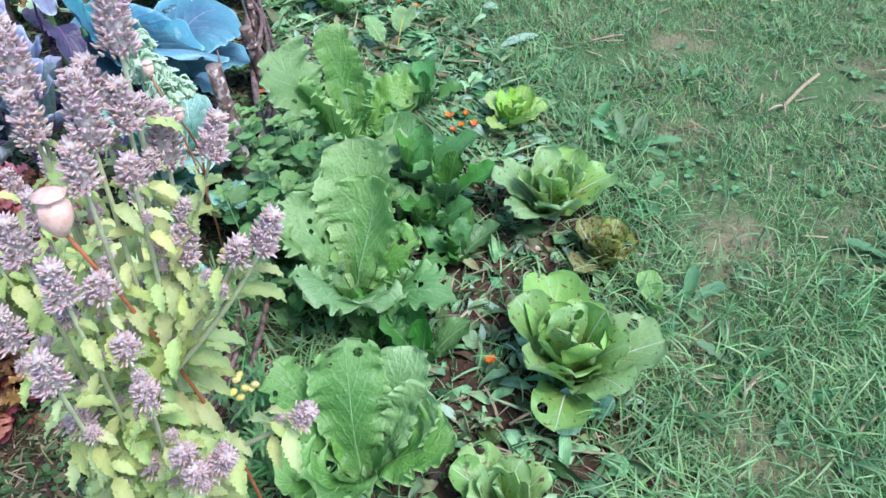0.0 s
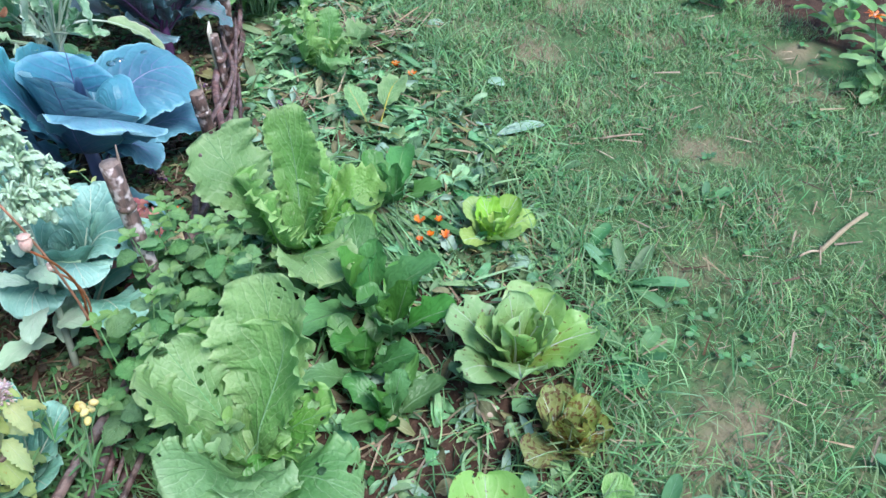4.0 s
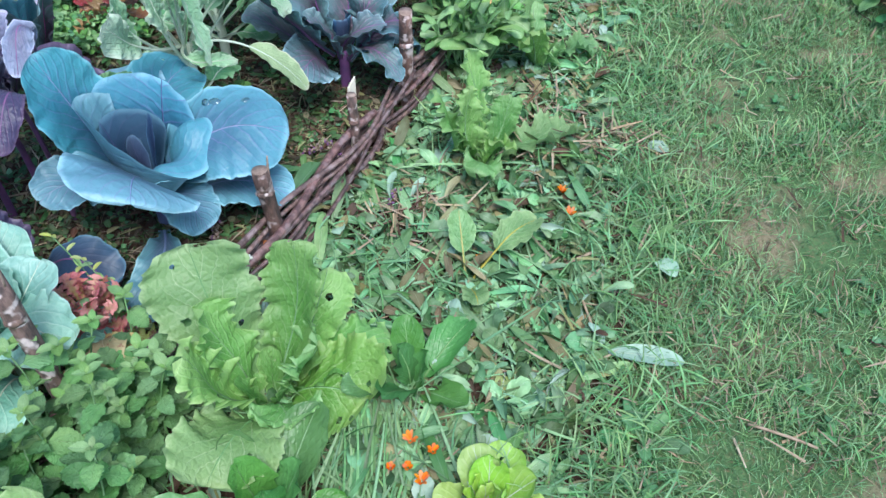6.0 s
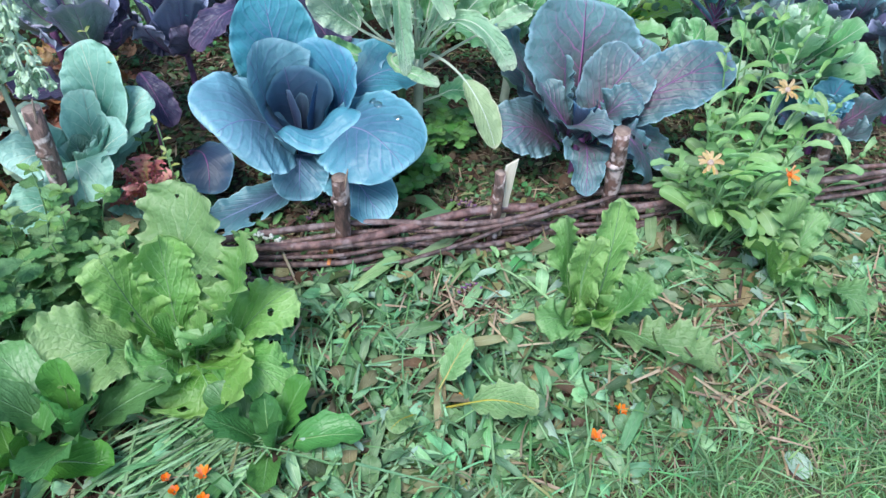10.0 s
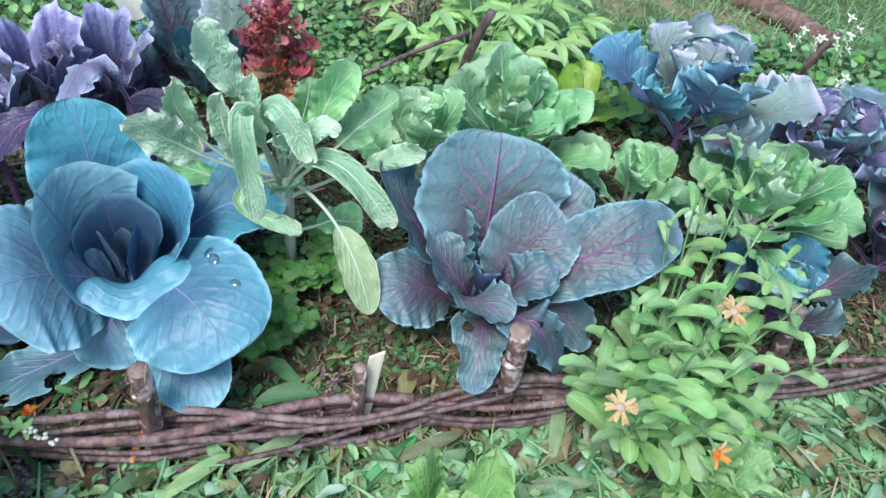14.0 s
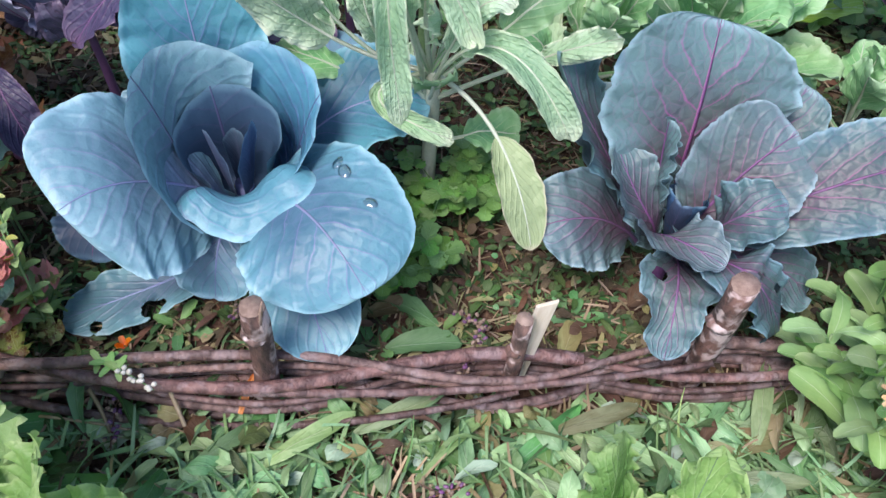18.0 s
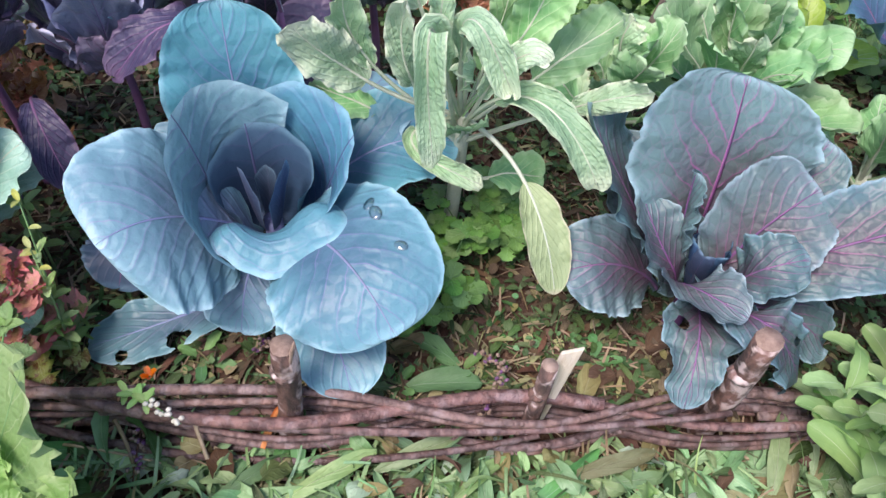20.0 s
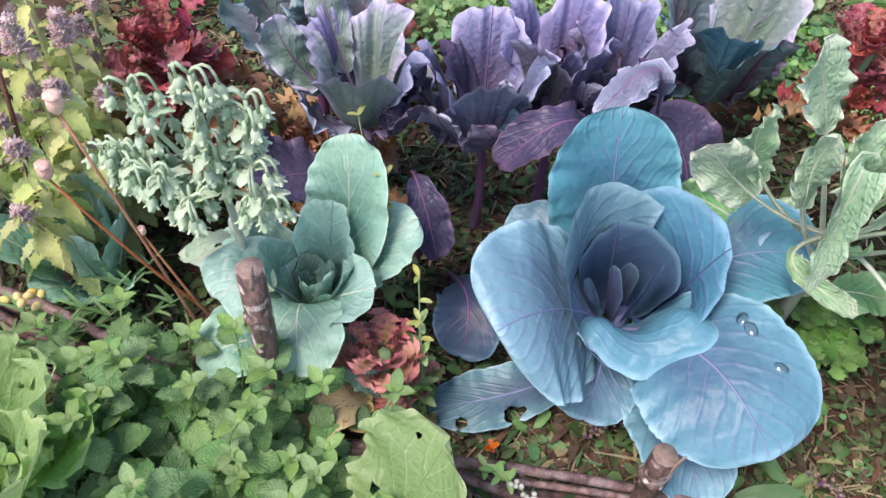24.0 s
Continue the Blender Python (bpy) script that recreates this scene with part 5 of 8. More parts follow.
loose_leaf("kale_leaf", "dark purple upturned kale leaf", "kale", (M["dusky"], M["stempurple"]), (-0.530, 0.500, 0.24), (-0.590, 0.432, 0.300), (-0.640, 0.352, 0.345), 0.165, (0.3, 0.0, 1), "stray kale leaves", cup=0.7, pet=0.2, **frill)
loose_leaf("kale_leaf", "narrow blue-violet kale leaf hanging down", "kale", (M["dusky"], M["stempurple"]), (-0.420, 0.530, 0.25), (-0.395, 0.470, 0.305), (-0.335, 0.395, 0.215), 0.075, (0.3, -0.4, 0.9), "stray kale leaves", cup=0.8, pet=0.35, **frill)
loose_leaf("kale_leaf", "dull violet-brown kale leaf hanging beside the cabbage", "kale", (M["dusky"], M["stempurple"]), (-0.140, 0.600, 0.36), (-0.185, 0.545, 0.425), (-0.270, 0.500, 0.356), 0.080, (-0.2, -0.5, 0.85), "stray kale leaves", cup=0.6, pet=0.12, **frill)
loose_leaf("kale_leaf", "lilac kale leaf curled over the cabbage's tall leaf", "kale", (M["kale"], M["stempurple"]), (-0.040, 0.640, 0.40), (-0.072, 0.602, 0.510), (-0.138, 0.562, 0.442), 0.062, (-0.4, -0.5, 0.8), "stray kale leaves", cup=-0.7, pet=0.2, **frill)
loose_leaf("kale_leaf", "dull dark purple kale leaf lying low", "kale", (M["heart"], M["stempurple"]), (-0.330, 0.470, 0.08), (-0.275, 0.380, 0.125), (-0.270, 0.300, 0.080), 0.125, (0, -0.3, 1), "stray kale leaves", cup=0.3, pet=0.2, **frill)
loose_leaf("kale_leaf", "dull dark purple kale leaf lying low", "kale", (M["dusky"], M["stempurple"]), (0.060, 0.600, 0.20), (0.020, 0.640, 0.330), (-0.040, 0.640, 0.350), 0.150, (0.2, -0.6, 0.8), "stray kale leaves", cup=0.3, pet=0.2, **frill)


def sprouts(loc, seed, n=18, size=1.0, pale=0.5, tips=()):
    """A leafy stalk; tips: ends, widths and curl of the leaves that stand out."""
    rng = np.random.RandomState(seed)
    root = thing("sprout_plant", "brussels sprout plant with pale curled leaves on long whitish stalks", "sprout plant", (loc[0], loc[1], 0.0), "sprout plants in the bed")
    stump(root, loc[2], 0.015, M["stempale"])
    for k, (az, e0, L, W, bend, cup, z) in enumerate(random_rows(rng, n, (0.27 * size, 0.19 * size), (0.140 * size, 0.105 * size), (26, 78), (30, -14), (0.4, 0.9), (loc[2] * 0.5, loc[2]))):
        curled = rng.rand() < pale
        piece("leaf", leaf("leaf", M["sproutpale" if curled else "sprout"], M["stempale"], L=L, W=W * (0.84 if curled else 1), e0=e0, bend=bend, cup=cup * (1.65 if curled else 0.85), seed=seed * 41 + k,
                           a=0.42, b=0.36, nu=18, nv=44, crimp=0.005 if curled else 0.003, cf=8, pet=0.40, pw=0.0042, ruf=0.010 if curled else 0.006, rf=2.2 if curled else 2, rag=0.05, rib=0.005, tw=rng.uniform(-60, 60) if curled else rng.uniform(-25, 25), wave=0.008),
              root, at_angle(az, z))
    for k, (m, t, W, face, cup, pet, kind) in enumerate(tips):
        plain = kind == "sproutfaded"
        grown(root, "leaf", (M[kind], M["stempale"]), (loc[0], loc[1], loc[2] - 0.03 * (k % 3)), m, t, W * (0.80 if plain else 0.76), face, tw=rng.uniform(-30, 30), seed=seed * 51 + k, a=0.55 if plain else 0.40, b=0.55 if plain else 0.26, nu=24, nv=60, cup=cup * 1.3, pet=pet, pw=0.0042,
              ruf=0.003 if plain else 0.006, rf=2.6, edge=1.7, crimp=0.001 if plain else 0.0045, cf=7, rag=0.08, rib=0.005, wave=0.004 if plain else 0.010, lip=-0.3 if kind == "sproutpale" else 0.1)
    return root


sprouts((0.259, 0.530, 0.322), 1, 4, 0.62, 0.8, (
    ((0.128, 0.500, 0.392), (0.018, 0.460, 0.516), 0.115, (0.25, -0.85, 0.45), 0.35, 0.52, "sproutpale"),
    ((0.117, 0.510, 0.429), (0.085, 0.500, 0.565), 0.075, (0.30, -0.85, 0.40), 0.70, 0.55, "sproutpale"),
    ((0.178, 0.490, 0.426), (0.170, 0.470, 0.561), 0.075, (0.20, -0.90, 0.40), 0.70, 0.50, "sproutpale"),
    ((0.222, 0.500, 0.466), (0.219, 0.490, 0.589), 0.060, (0.00, -0.90, 0.40), 0.90, 0.50, "sproutpale"),
    ((0.188, 0.560, 0.483), (0.122, 0.560, 0.637), 0.100, (0.30, -0.85, 0.40), 0.50, 0.58, "sproutpale"),
    ((0.207, 0.440, 0.549), (0.223, 0.410, 0.329), 0.075, (0.10, -0.60, 0.80), 0.90, 0.34, "sproutpale"),
    ((0.255, 0.470, 0.541), (0.322, 0.420, 0.465), 0.080, (-0.20, -0.60, 0.80), 1.00, 0.38, "sproutpale"),
    ((0.351, 0.430, 0.458), (0.461, 0.370, 0.357), 0.090, (-0.20, -0.60, 0.80), 1.00, 0.36, "sproutpale"),
    ((0.311, 0.470, 0.475), (0.366, 0.450, 0.506), 0.055, (0.00, -0.80, 0.60), 0.60, 0.45, "sproutpale"),
    ((0.331, 0.550, 0.461), (0.374, 0.570, 0.576), 0.105, (-0.10, -0.90, 0.40), 0.45, 0.48, "sprout"),
    ((0.383, 0.560, 0.405), (0.477, 0.580, 0.500), 0.110, (-0.20, -0.80, 0.55), 0.45, 0.48, "sprout"),
    ((0.424, 0.500, 0.389), (0.521, 0.470, 0.455), 0.065, (-0.20, -0.70, 0.70), 0.60, 0.62, "sproutpale"),
    ((0.190, 0.430, 0.355), (0.300, 0.410, 0.301), 0.060, (0.00, -0.50, 0.85), 1.00, 0.40, "sproutpale"),
    ((0.297, 0.580, 0.440), (0.310, 0.600, 0.512), 0.090, (0.00, -0.90, 0.40), 0.50, 0.45, "sprout"),
    ((0.093, 0.560, 0.299), (0.016, 0.570, 0.326), 0.080, (0.30, -0.80, 0.50), 0.50, 0.55, "sprout"),
    ((0.365, 0.425, 0.300), (0.433, 0.308, 0.175), 0.092, (0.3, -0.65, 0.7), 0.30, 0.46, "sproutfaded"),
))
sprouts((0.54, 0.72, 0.24), 2, 14, 0.85, 0.3)
sprouts((0.77, 0.78, 0.24), 3, 20, 1.0, 0.12, (
    ((0.730, 0.790, 0.350), (0.700, 0.815, 0.470), 0.140, (0.15, -0.9, 0.4), 0.3, 0.25, "sprout"),
    ((0.850, 0.770, 0.320), (0.920, 0.740, 0.370), 0.130, (-0.3, -0.7, 0.6), 0.3, 0.30, "sprout"),
    ((0.800, 0.720, 0.310), (0.830, 0.660, 0.360), 0.120, (-0.1, -0.5, 0.85), 0.3, 0.30, "sprout"),
))
sprouts((1.34, 0.62, 0.18), 4, 24, 1.0, 0.12)
sprouts((1.06, 0.70, 0.12), 5, 10, 0.9, 0.25)


def mustard(loc, seed, tips, label="tall light green mustard plant with ragged, insect-holed leaves", narrow=False, holes=4):
    """tips: end of each leaf, its width and its upward bow."""
    root = thing("mustard_plant", label, "mustard plant", loc, "mustard plants in front of the edging")
    rng = np.random.RandomState(seed)
    for k, (t, W, arch) in enumerate(tips):
        a = rng.uniform(0, 6.28)
        base = (loc[0] + 0.012 * math.cos(a), loc[1] + 0.012 * math.sin(a), 0.005)
        reach(root, "leaf", (M["mustard"], M["stemgreen"]), base, t, W * 0.92, arch, 0.7, rng.uniform(-0.06, 0.06), seed=seed * 17 + k, a=0.62, b=0.24, nu=26, nv=64, pet=0.10, pw=0.008, cup=rng.uniform(0.3, 0.75),
              ruf=0.015, rf=rng.uniform(2.5, 4), serr=0.11 if not narrow else 0.14, sn=20, rag=0.16, edge=2.2, rib=0.0040, wave=0.016, crimp=0.009, cf=12, tw=rng.uniform(-28, 28), holes=holes if k % 2 == 0 else 1, hole_r=0.0075)
    for k in range(3):
        piece("young_leaf", leaf("young_leaf", M["mustard"], M["stemgreen"], L=0.13, W=0.055, e0=72, bend=10, cup=0.7, seed=seed * 17 + 50 + k, a=0.8, b=0.35, nu=8, nv=14, ruf=0.006, serr=0.1), root, at_angle(120 * k + 30, 0.01, 0.01))
    return root


mustard((-0.280, -0.150, 0), 1, (((-0.235, 0.030, 0.335), 0.215, 0.02), ((-0.112, -0.118, 0.325), 0.130, 0.04), ((-0.405, -0.090, 0.275), 0.130, 0.06), ((-0.510, -0.220, 0.130), 0.200, 0.20), ((-0.205, -0.330, 0.080), 0.220, 0.22), ((-0.050, -0.130, 0.180), 0.130, 0.18), ((-0.070, -0.290, 0.085), 0.150, 0.20), ((-0.300, -0.040, 0.270), 0.130, 0.04), ((-0.215, -0.220, 0.200), 0.120, 0.08), ((-0.340, -0.260, 0.120), 0.140, 0.18)), holes=7)
mustard((-0.870, -0.120, 0), 2, (((-0.690, -0.150, 0.350), 0.190, 0.04), ((-0.750, -0.185, 0.290), 0.200, 0.05), ((-0.790, 0.010, 0.285), 0.140, 0.06), ((-1.030, -0.025, 0.240), 0.160, 0.15), ((-1.010, -0.335, 0.140), 0.175, 0.20), ((-1.030, -0.170, 0.170), 0.170, 0.18), ((-0.900, 0.030, 0.300), 0.150, 0.05), ((-0.700, -0.050, 0.250), 0.160, 0.10), ((-0.860, -0.280, 0.180), 0.130, 0.16)), holes=9)
mustard((-1.330, -0.100, 0), 3, (((-1.205, -0.110, 0.290), 0.170, 0.05), ((-1.350, -0.275, 0.190), 0.130, 0.14), ((-1.205, 0.035, 0.250), 0.120, 0.08), ((-1.185, -0.205, 0.230), 0.140, 0.10), ((-1.440, -0.040, 0.200), 0.150, 0.14), ((-1.280, -0.240, 0.220), 0.120, 0.10), ((-1.400, 0.030, 0.190), 0.120, 0.14)))
mustard((0.580, -0.130, 0), 4, (((0.615, -0.065, 0.325), 0.095, 0.02), ((0.512, -0.022, 0.248), 0.095, 0.05), ((0.815, -0.300, 0.050), 0.125, 0.16), ((0.690, -0.150, 0.180), 0.090, 0.12), ((0.440, -0.200, 0.110), 0.110, 0.20), ((0.545, -0.215, 0.140), 0.095, 0.18), ((0.570, -0.090, 0.250), 0.085, 0.03)), "light green mustard plant with narrow frilled leaves, one lying flat", True, 1)
mustard((1.065, -0.050, 0), 5, (((1.045, -0.005, 0.260), 0.105, 0.03), ((1.215, -0.185, 0.050), 0.130, 0.18), ((0.935, -0.080, 0.200), 0.090, 0.10), ((1.130, 0.010, 0.200), 0.090, 0.08), ((1.050, -0.140, 0.140), 0.090, 0.18)), "light green mustard plant with narrow frilled leaves, one lying flat", True, 1)
mustard((1.620, 0.060, 0), 6, (((1.640, 0.150, 0.220), 0.100, 0.06), ((1.450, 0.090, 0.160), 0.100, 0.14), ((1.800, 0.060, 0.140), 0.110, 0.16), ((1.660, -0.090, 0.120), 0.100, 0.18)), "small light green mustard plant", True, 1)


def lettuce(loc, seed, mat, size, n, label):
    rng = np.random.RandomState(seed)
    rows = random_rows(rng, n, (0.19 * size, 0.150 * size), (0.118 * size, 0.085 * size), (46, 84), (44, -6), (0.4, 0.9))
    return rosette("lettuce", label, "lettuce", loc, rows, M[mat], M["stempale"], "row of lettuces", seed * 13, a=0.68, b=0.33, nu=16, nv=24, ruf=0.006 * size, rf=3, rag=0.035, pw=0.012 * size, wave=0.009 * size, rib=0.004 * size, edge=3.0, bp=1.5, holes=1)


lettuce((-0.245, -0.62, 0), 1, "lime", 0.72, 12, "small yellow-green lettuce with upright leaves")
lettuce((-0.645, -0.635, 0), 2, "lettuce", 1.08, 13, "spotted green cos lettuce with upright leaves")
lettuce((-0.845, -0.715, 0), 3, "rusty", 0.70, 11, "small lettuce heavily flecked with brown")
lettuce((-1.165, -0.545, 0), 4, "lettuce", 1.18, 16, "large spotted green cos lettuce")
lettuce((-1.425, -0.345, 0), 5, "lettuce", 0.80, 12, "spotted green lettuce with brown-tinged leaves")


def beet(loc, seed, n=7, size=1.0, mat="beet", label="young beet plant with glossy dark green leaves", stem="stemgreen", rise=(34, 72)):
    rng = np.random.RandomState(seed)
    rows = random_rows(rng, n, (0.19 * size, 0.14 * size), (0.078 * size, 0.06 * size), (rise[0] + 10, rise[1] + 8), (44, 10), (0.4, 0.9))
    return rosette("beet_plant", label, "beet plant", loc, rows, M[mat], M[stem], "young beets", seed * 19, a=0.6, b=0.4, nu=8, nv=14, ruf=0.010, rf=3.5, pet=0.22, pw=0.003, rib=0.0035, rag=0.06, wave=0.007)


for k, (x, y, s, n) in enumerate(((-0.77, -0.37, 0.8, 8), (-0.66, -0.31, 0.9, 7), (-1.07, -0.25, 1.0, 6), (-0.105, -0.37, 1.0, 7), (-0.47, -0.31, 1.25, 8), (-0.56, -0.37, 1.0, 7), (-1.0, -0.14, 0.8, 5))):
    beet((x, y, 0), 10 + k, n, s)


def torn_seedling():
    root = thing("beet_plant", "sparse beet seedling with yellow stalks and a torn leaf", "beet plant", (0.200, -0.315, 0.0), "young beets")
    for k, (t, W, arch) in enumerate((((0.290, -0.235, 0.140), 0.065, 0.05), ((0.405, -0.385, 0.095), 0.085, 0.16), ((0.120, -0.390, 0.070), 0.060, 0.2))):
        reach(root, "leaf", (M["mustard"], M["stemyellow"]), (0.200, -0.315, 0.003), t, W, arch, seed=330 + k, a=0.5, b=0.4, nu=12, nv=24, pet=0.45, pw=0.004, rib=0.004, ruf=0.006, rag=0.12, wave=0.006, cup=0.5)


torn_seedling()


def lemon_balm():
    root = thing("lemon_balm", "bushy lemon balm with bright young shoot tips spilling over the edging", "lemon balm", (-0.62, 0.03, 0))
    rng = np.random.RandomState(8)
    shapes = [leaf("leaf", M["mint"], None, L=0.078, W=0.052, a=0.48, b=0.86, e0=20, bend=34 + 12 * k, cup=0.5 - 0.25 * k, serr=0.24, sn=9, nu=8, nv=27, seed=300 + k, pet=0.16, pw=0.0012, ruf=0.002, rag=0.03, wave=0.003) for k in range(4)]
    tips = [leaf("shoot_leaf", M["minttip"], None, L=0.038, W=0.022, a=0.45, b=0.85, e0=30 + 16 * k, bend=30, cup=0.5, serr=0.2, sn=7, nu=6, nv=21, seed=310 + k, pet=0.14, pw=0.001, rag=0.03) for k in range(2)]
    for k in range(46):
        u, v = rng.uniform(-1, 1), rng.uniform(-1, 1)
        bx, by = 0.21 * u, 0.10 * v + 0.01 * u
        h = rng.uniform(0.18, 0.33) * (1 - 0.25 * abs(u)) * (1.0 + 0.10 * v)
        tx, ty = bx + rng.uniform(-0.06, 0.06) + 0.05 * u, by + rng.uniform(-0.06, 0.06) - 0.01
        pts = bow((bx, by, 0), (tx, ty, h), (rng.uniform(-0.02, 0.02), rng.uniform(-0.02, 0.02), 0), 7)
        st = piece("stem", tube("stem", pts, np.linspace(0.0024, 0.0013, 7), [M["stemgreen"]], 5), root)
        yaw = rng.uniform(0, 360)
        for j, f in enumerate((0.25, 0.48, 0.70, 0.88)):
            p = pts[0] * (1 - f) + pts[-1] * f + (pts[3] - (pts[0] + pts[-1]) / 2) * 4 * f * (1 - f)
            for d in (0, 180):
                sc = (1.25 - 0.58 * f) * rng.uniform(0.7, 1.2)
                piece("leaf", shapes[int(rng.randint(4))], st, Matrix.Translation(p) @ Matrix.Rotation(radians(yaw + 90 * (j % 2) + d + rng.uniform(-15, 15)), 4, "Z") @ Matrix.Rotation(radians(rng.uniform(-26, 26)), 4, "X") @ Matrix.Rotation(radians(rng.uniform(-18, 26)), 4, "Y") @ Matrix.Scale(sc, 4))
        for d in range(6):
            piece("shoot_leaf", tips[0 if d < 4 else 1], st, Matrix.Translation(pts[-1]) @ Matrix.Rotation(radians(yaw + 90 * (d % 4) + 45 * (d > 3) + rng.uniform(-12, 12)), 4, "Z") @ Matrix.Scale((0.85 if d < 2 else 0.6 if d < 4 else 0.36) * rng.uniform(0.8, 1.15), 4))


lemon_balm()


def frilly(loc, seed, n, size, mats, label, h=0.0, wide=1.0, group="", name="red_lettuce", low=0.0):
    rng = np.random.RandomState(seed)
    root = thing(name, label, "lettuce", (loc[0], loc[1], 0.0), group)
    if h > 0.05:
        stump(root, h, 0.012, M["stemgreen"])
    shapes = {m: [leaf("leaf", M[m], None, L=0.080 * size, W=0.048 * size * wide, a=0.75, b=0.25, e0=15, bend=20 + 14 * q, cup=0.1 + 0.2 * q, ruf=0.007 * size, rf=4, serr=0.5, sn=9, rag=0.2,
                       lobe=0.72, ln=4, nu=8, nv=26, seed=seed * 23 + q, pet=0.12, pw=0.004, tw=20 * q - 30) for q in range(4)] for m in set(mats)}
    for k in range(n):
        f = k / n
        m = mats[0] if f > 0.3 else mats[-1]
        piece("leaf", shapes[m][int(rng.randint(4))], root, at_angle(k * 137.5 + rng.uniform(-20, 20), low + (h - low) * f ** 0.8 + rng.uniform(-0.03, 0.03), rng.uniform(0.0, 0.045) * size) @ Matrix.Rotation(radians(-15 - 45 * f + rng.uniform(-30, 30)), 4, "Y") @ Matrix.Scale((1.35 - 0.55 * f) * rng.uniform(0.8, 1.2), 4))
    return root


frilly((0.235, 0.72), 1, 95, 0.74, ("red", "rust"), "tall bolting dark red frilled lettuce", 0.55, low=0.36)
frilly((-0.86, 0.55), 2, 125, 0.95, ("red", "rust"), "tall bolting dark red frilled lettuce", 0.44, low=0.20)
frilly((-0.72, 0.60), 3, 60, 1.05, ("rust", "rust"), "rust-brown oak-leaf lettuce gone to seed", 0.24)
frilly((-0.94, 0.64), 7, 70, 1.2, ("rust", "rust"), "rust-brown oak-leaf lettuce gone to seed", 0.22)
frilly((-0.60, 0.66), 8, 60, 1.1, ("rust", "rust"), "rust-brown oak-leaf lettuce gone to seed", 0.22)
frilly((-1.06, 0.62), 4, 60, 1.1, ("rust", "red"), "rust-red frilled lettuce on a tall stalk", 0.16)
frilly((-0.375, 0.205), 5, 80, 0.76, ("pinkish", "rusty"), "small red and russet oak-leaf lettuce beside the edging", 0.20)
frilly((-0.62, 0.95), 6, 44, 1.0, ("red", "rust"), "dark red lettuce behind the kale", 0.28)
tan = rosette("faded_lettuce_leaf", "faded cream and pink lettuce leaf hanging over the edging", "leaf", (-0.39, 0.165, 0.13), ((-118, 50, 0.15, 0.10, 100, 0.3, 0), (-80, 40, 0.08, 0.05, 60, 0.3, 0)), M["tan"], None, seed=400, lobe=0.45, ln=3, nu=12, nv=18, ruf=0.006, a=0.6, b=0.25)


def borage():
    root = thing("borage", "downy pale green borage with drooping clusters of furry buds", "borage", (-0.635, 0.285, 0.0))
    rng = np.random.RandomState(12)
    V, F = ball_geo(1.0, 8, 7, (0.0066, 0.0066, 0.0135))
    V[:, :2] *= (1.15 - 0.55 * np.clip(V[:, 2:3] / 0.0135, 0, 1) ** 2)
    sep, n0 = [], len(V)
    allv, allf = V.tolist(), [list(f) for f in F]
    for k in range(5):
        P, Fq, _, _ = leaf_geo(L=0.015, W=0.0050, a=0.4, b=0.7, e0=80, bend=45, cup=0.5, nu=2, nv=4, seed=k)
        c, s_ = math.cos(1.2566 * k), math.sin(1.2566 * k)
        o = len(allv)
        allv += [((0.004 + x) * c - y * s_, (0.004 + x) * s_ + y * c, z - 0.008) for x, y, z in P]
        allf += [[int(q) + o for q in f] for f in Fq]
    bud_me = mesh_of("bud", allv, allf, [M["borage"]])
    main = bow((0, 0, 0), (0.02, -0.03, 0.50), (0.01, 0, 0), 9)
    piece("stem", tube("stem", main, np.linspace(0.008, 0.005, 9), [M["stempale"]], 7), root)
    lf = [leaf("leaf", M["borage"], None, L=0.12, W=0.055, a=0.5, b=0.55, e0=30, bend=55, cup=0.3, nu=8, nv=12, seed=500 + k, ruf=0.004, wave=0.004) for k in range(3)]
    for k in range(9):
        piece("leaf", lf[k % 3], root, at_angle(137 * k, 0.10 + 0.03 * k, 0.006) @ Matrix.Scale(1.15 - 0.07 * k, 4))
    heads = ((0.020, -0.030, 0.640), (-0.055, -0.050, 0.620), (0.075, -0.010, 0.600), (0.080, -0.030, 0.510), (0.030, -0.050, 0.555), (-0.030, -0.090, 0.520), (-0.070, -0.080, 0.540), (0.010, -0.095, 0.480), (0.100, -0.050, 0.460), (-0.110, -0.060, 0.500))
    for h in heads:
        pts = bow(main[4] if h[2] < 0.41 else main[-2], h, (h[0] * 0.25, h[1] * 0.25, 0.02), 7)
        st = piece("flower_stalk", tube("flower_stalk", pts, np.linspace(0.0045, 0.0028, 7), [M["borage"]], 5), root)
        for j in range(13):
            az, out = j * 2.4 + rng.uniform(-0.4, 0.4), rng.uniform(0.014, 0.034)
            n = Vector(pts[6 - (j % 4)])
            o = Vector((math.cos(az), math.sin(az), 0))
            p = n + o * out + Vector((0, 0, -0.012 - rng.uniform(0.0, 0.02)))
            arc = bow(n, p + Vector((0, 0, 0.010)), (o.x * 0.006, o.y * 0.006, 0.022), 6)
            piece("bud_stalk", tube("bud_stalk", arc, 0.0026, [M["borage"]], 4), st)
            piece("bud", bud_me, st, aim(p, (0.35 * o.x, 0.35 * o.y, -1)) @ Matrix.Scale(rng.uniform(0.75, 1.1), 4))
        for j in range(3):
            piece("leaf", lf[j], st, Matrix.Translation(pts[4]) @ Matrix.Rotation(radians(120 * j + 30), 4, "Z") @ Matrix.Scale(0.32, 4))
    return root


borage()


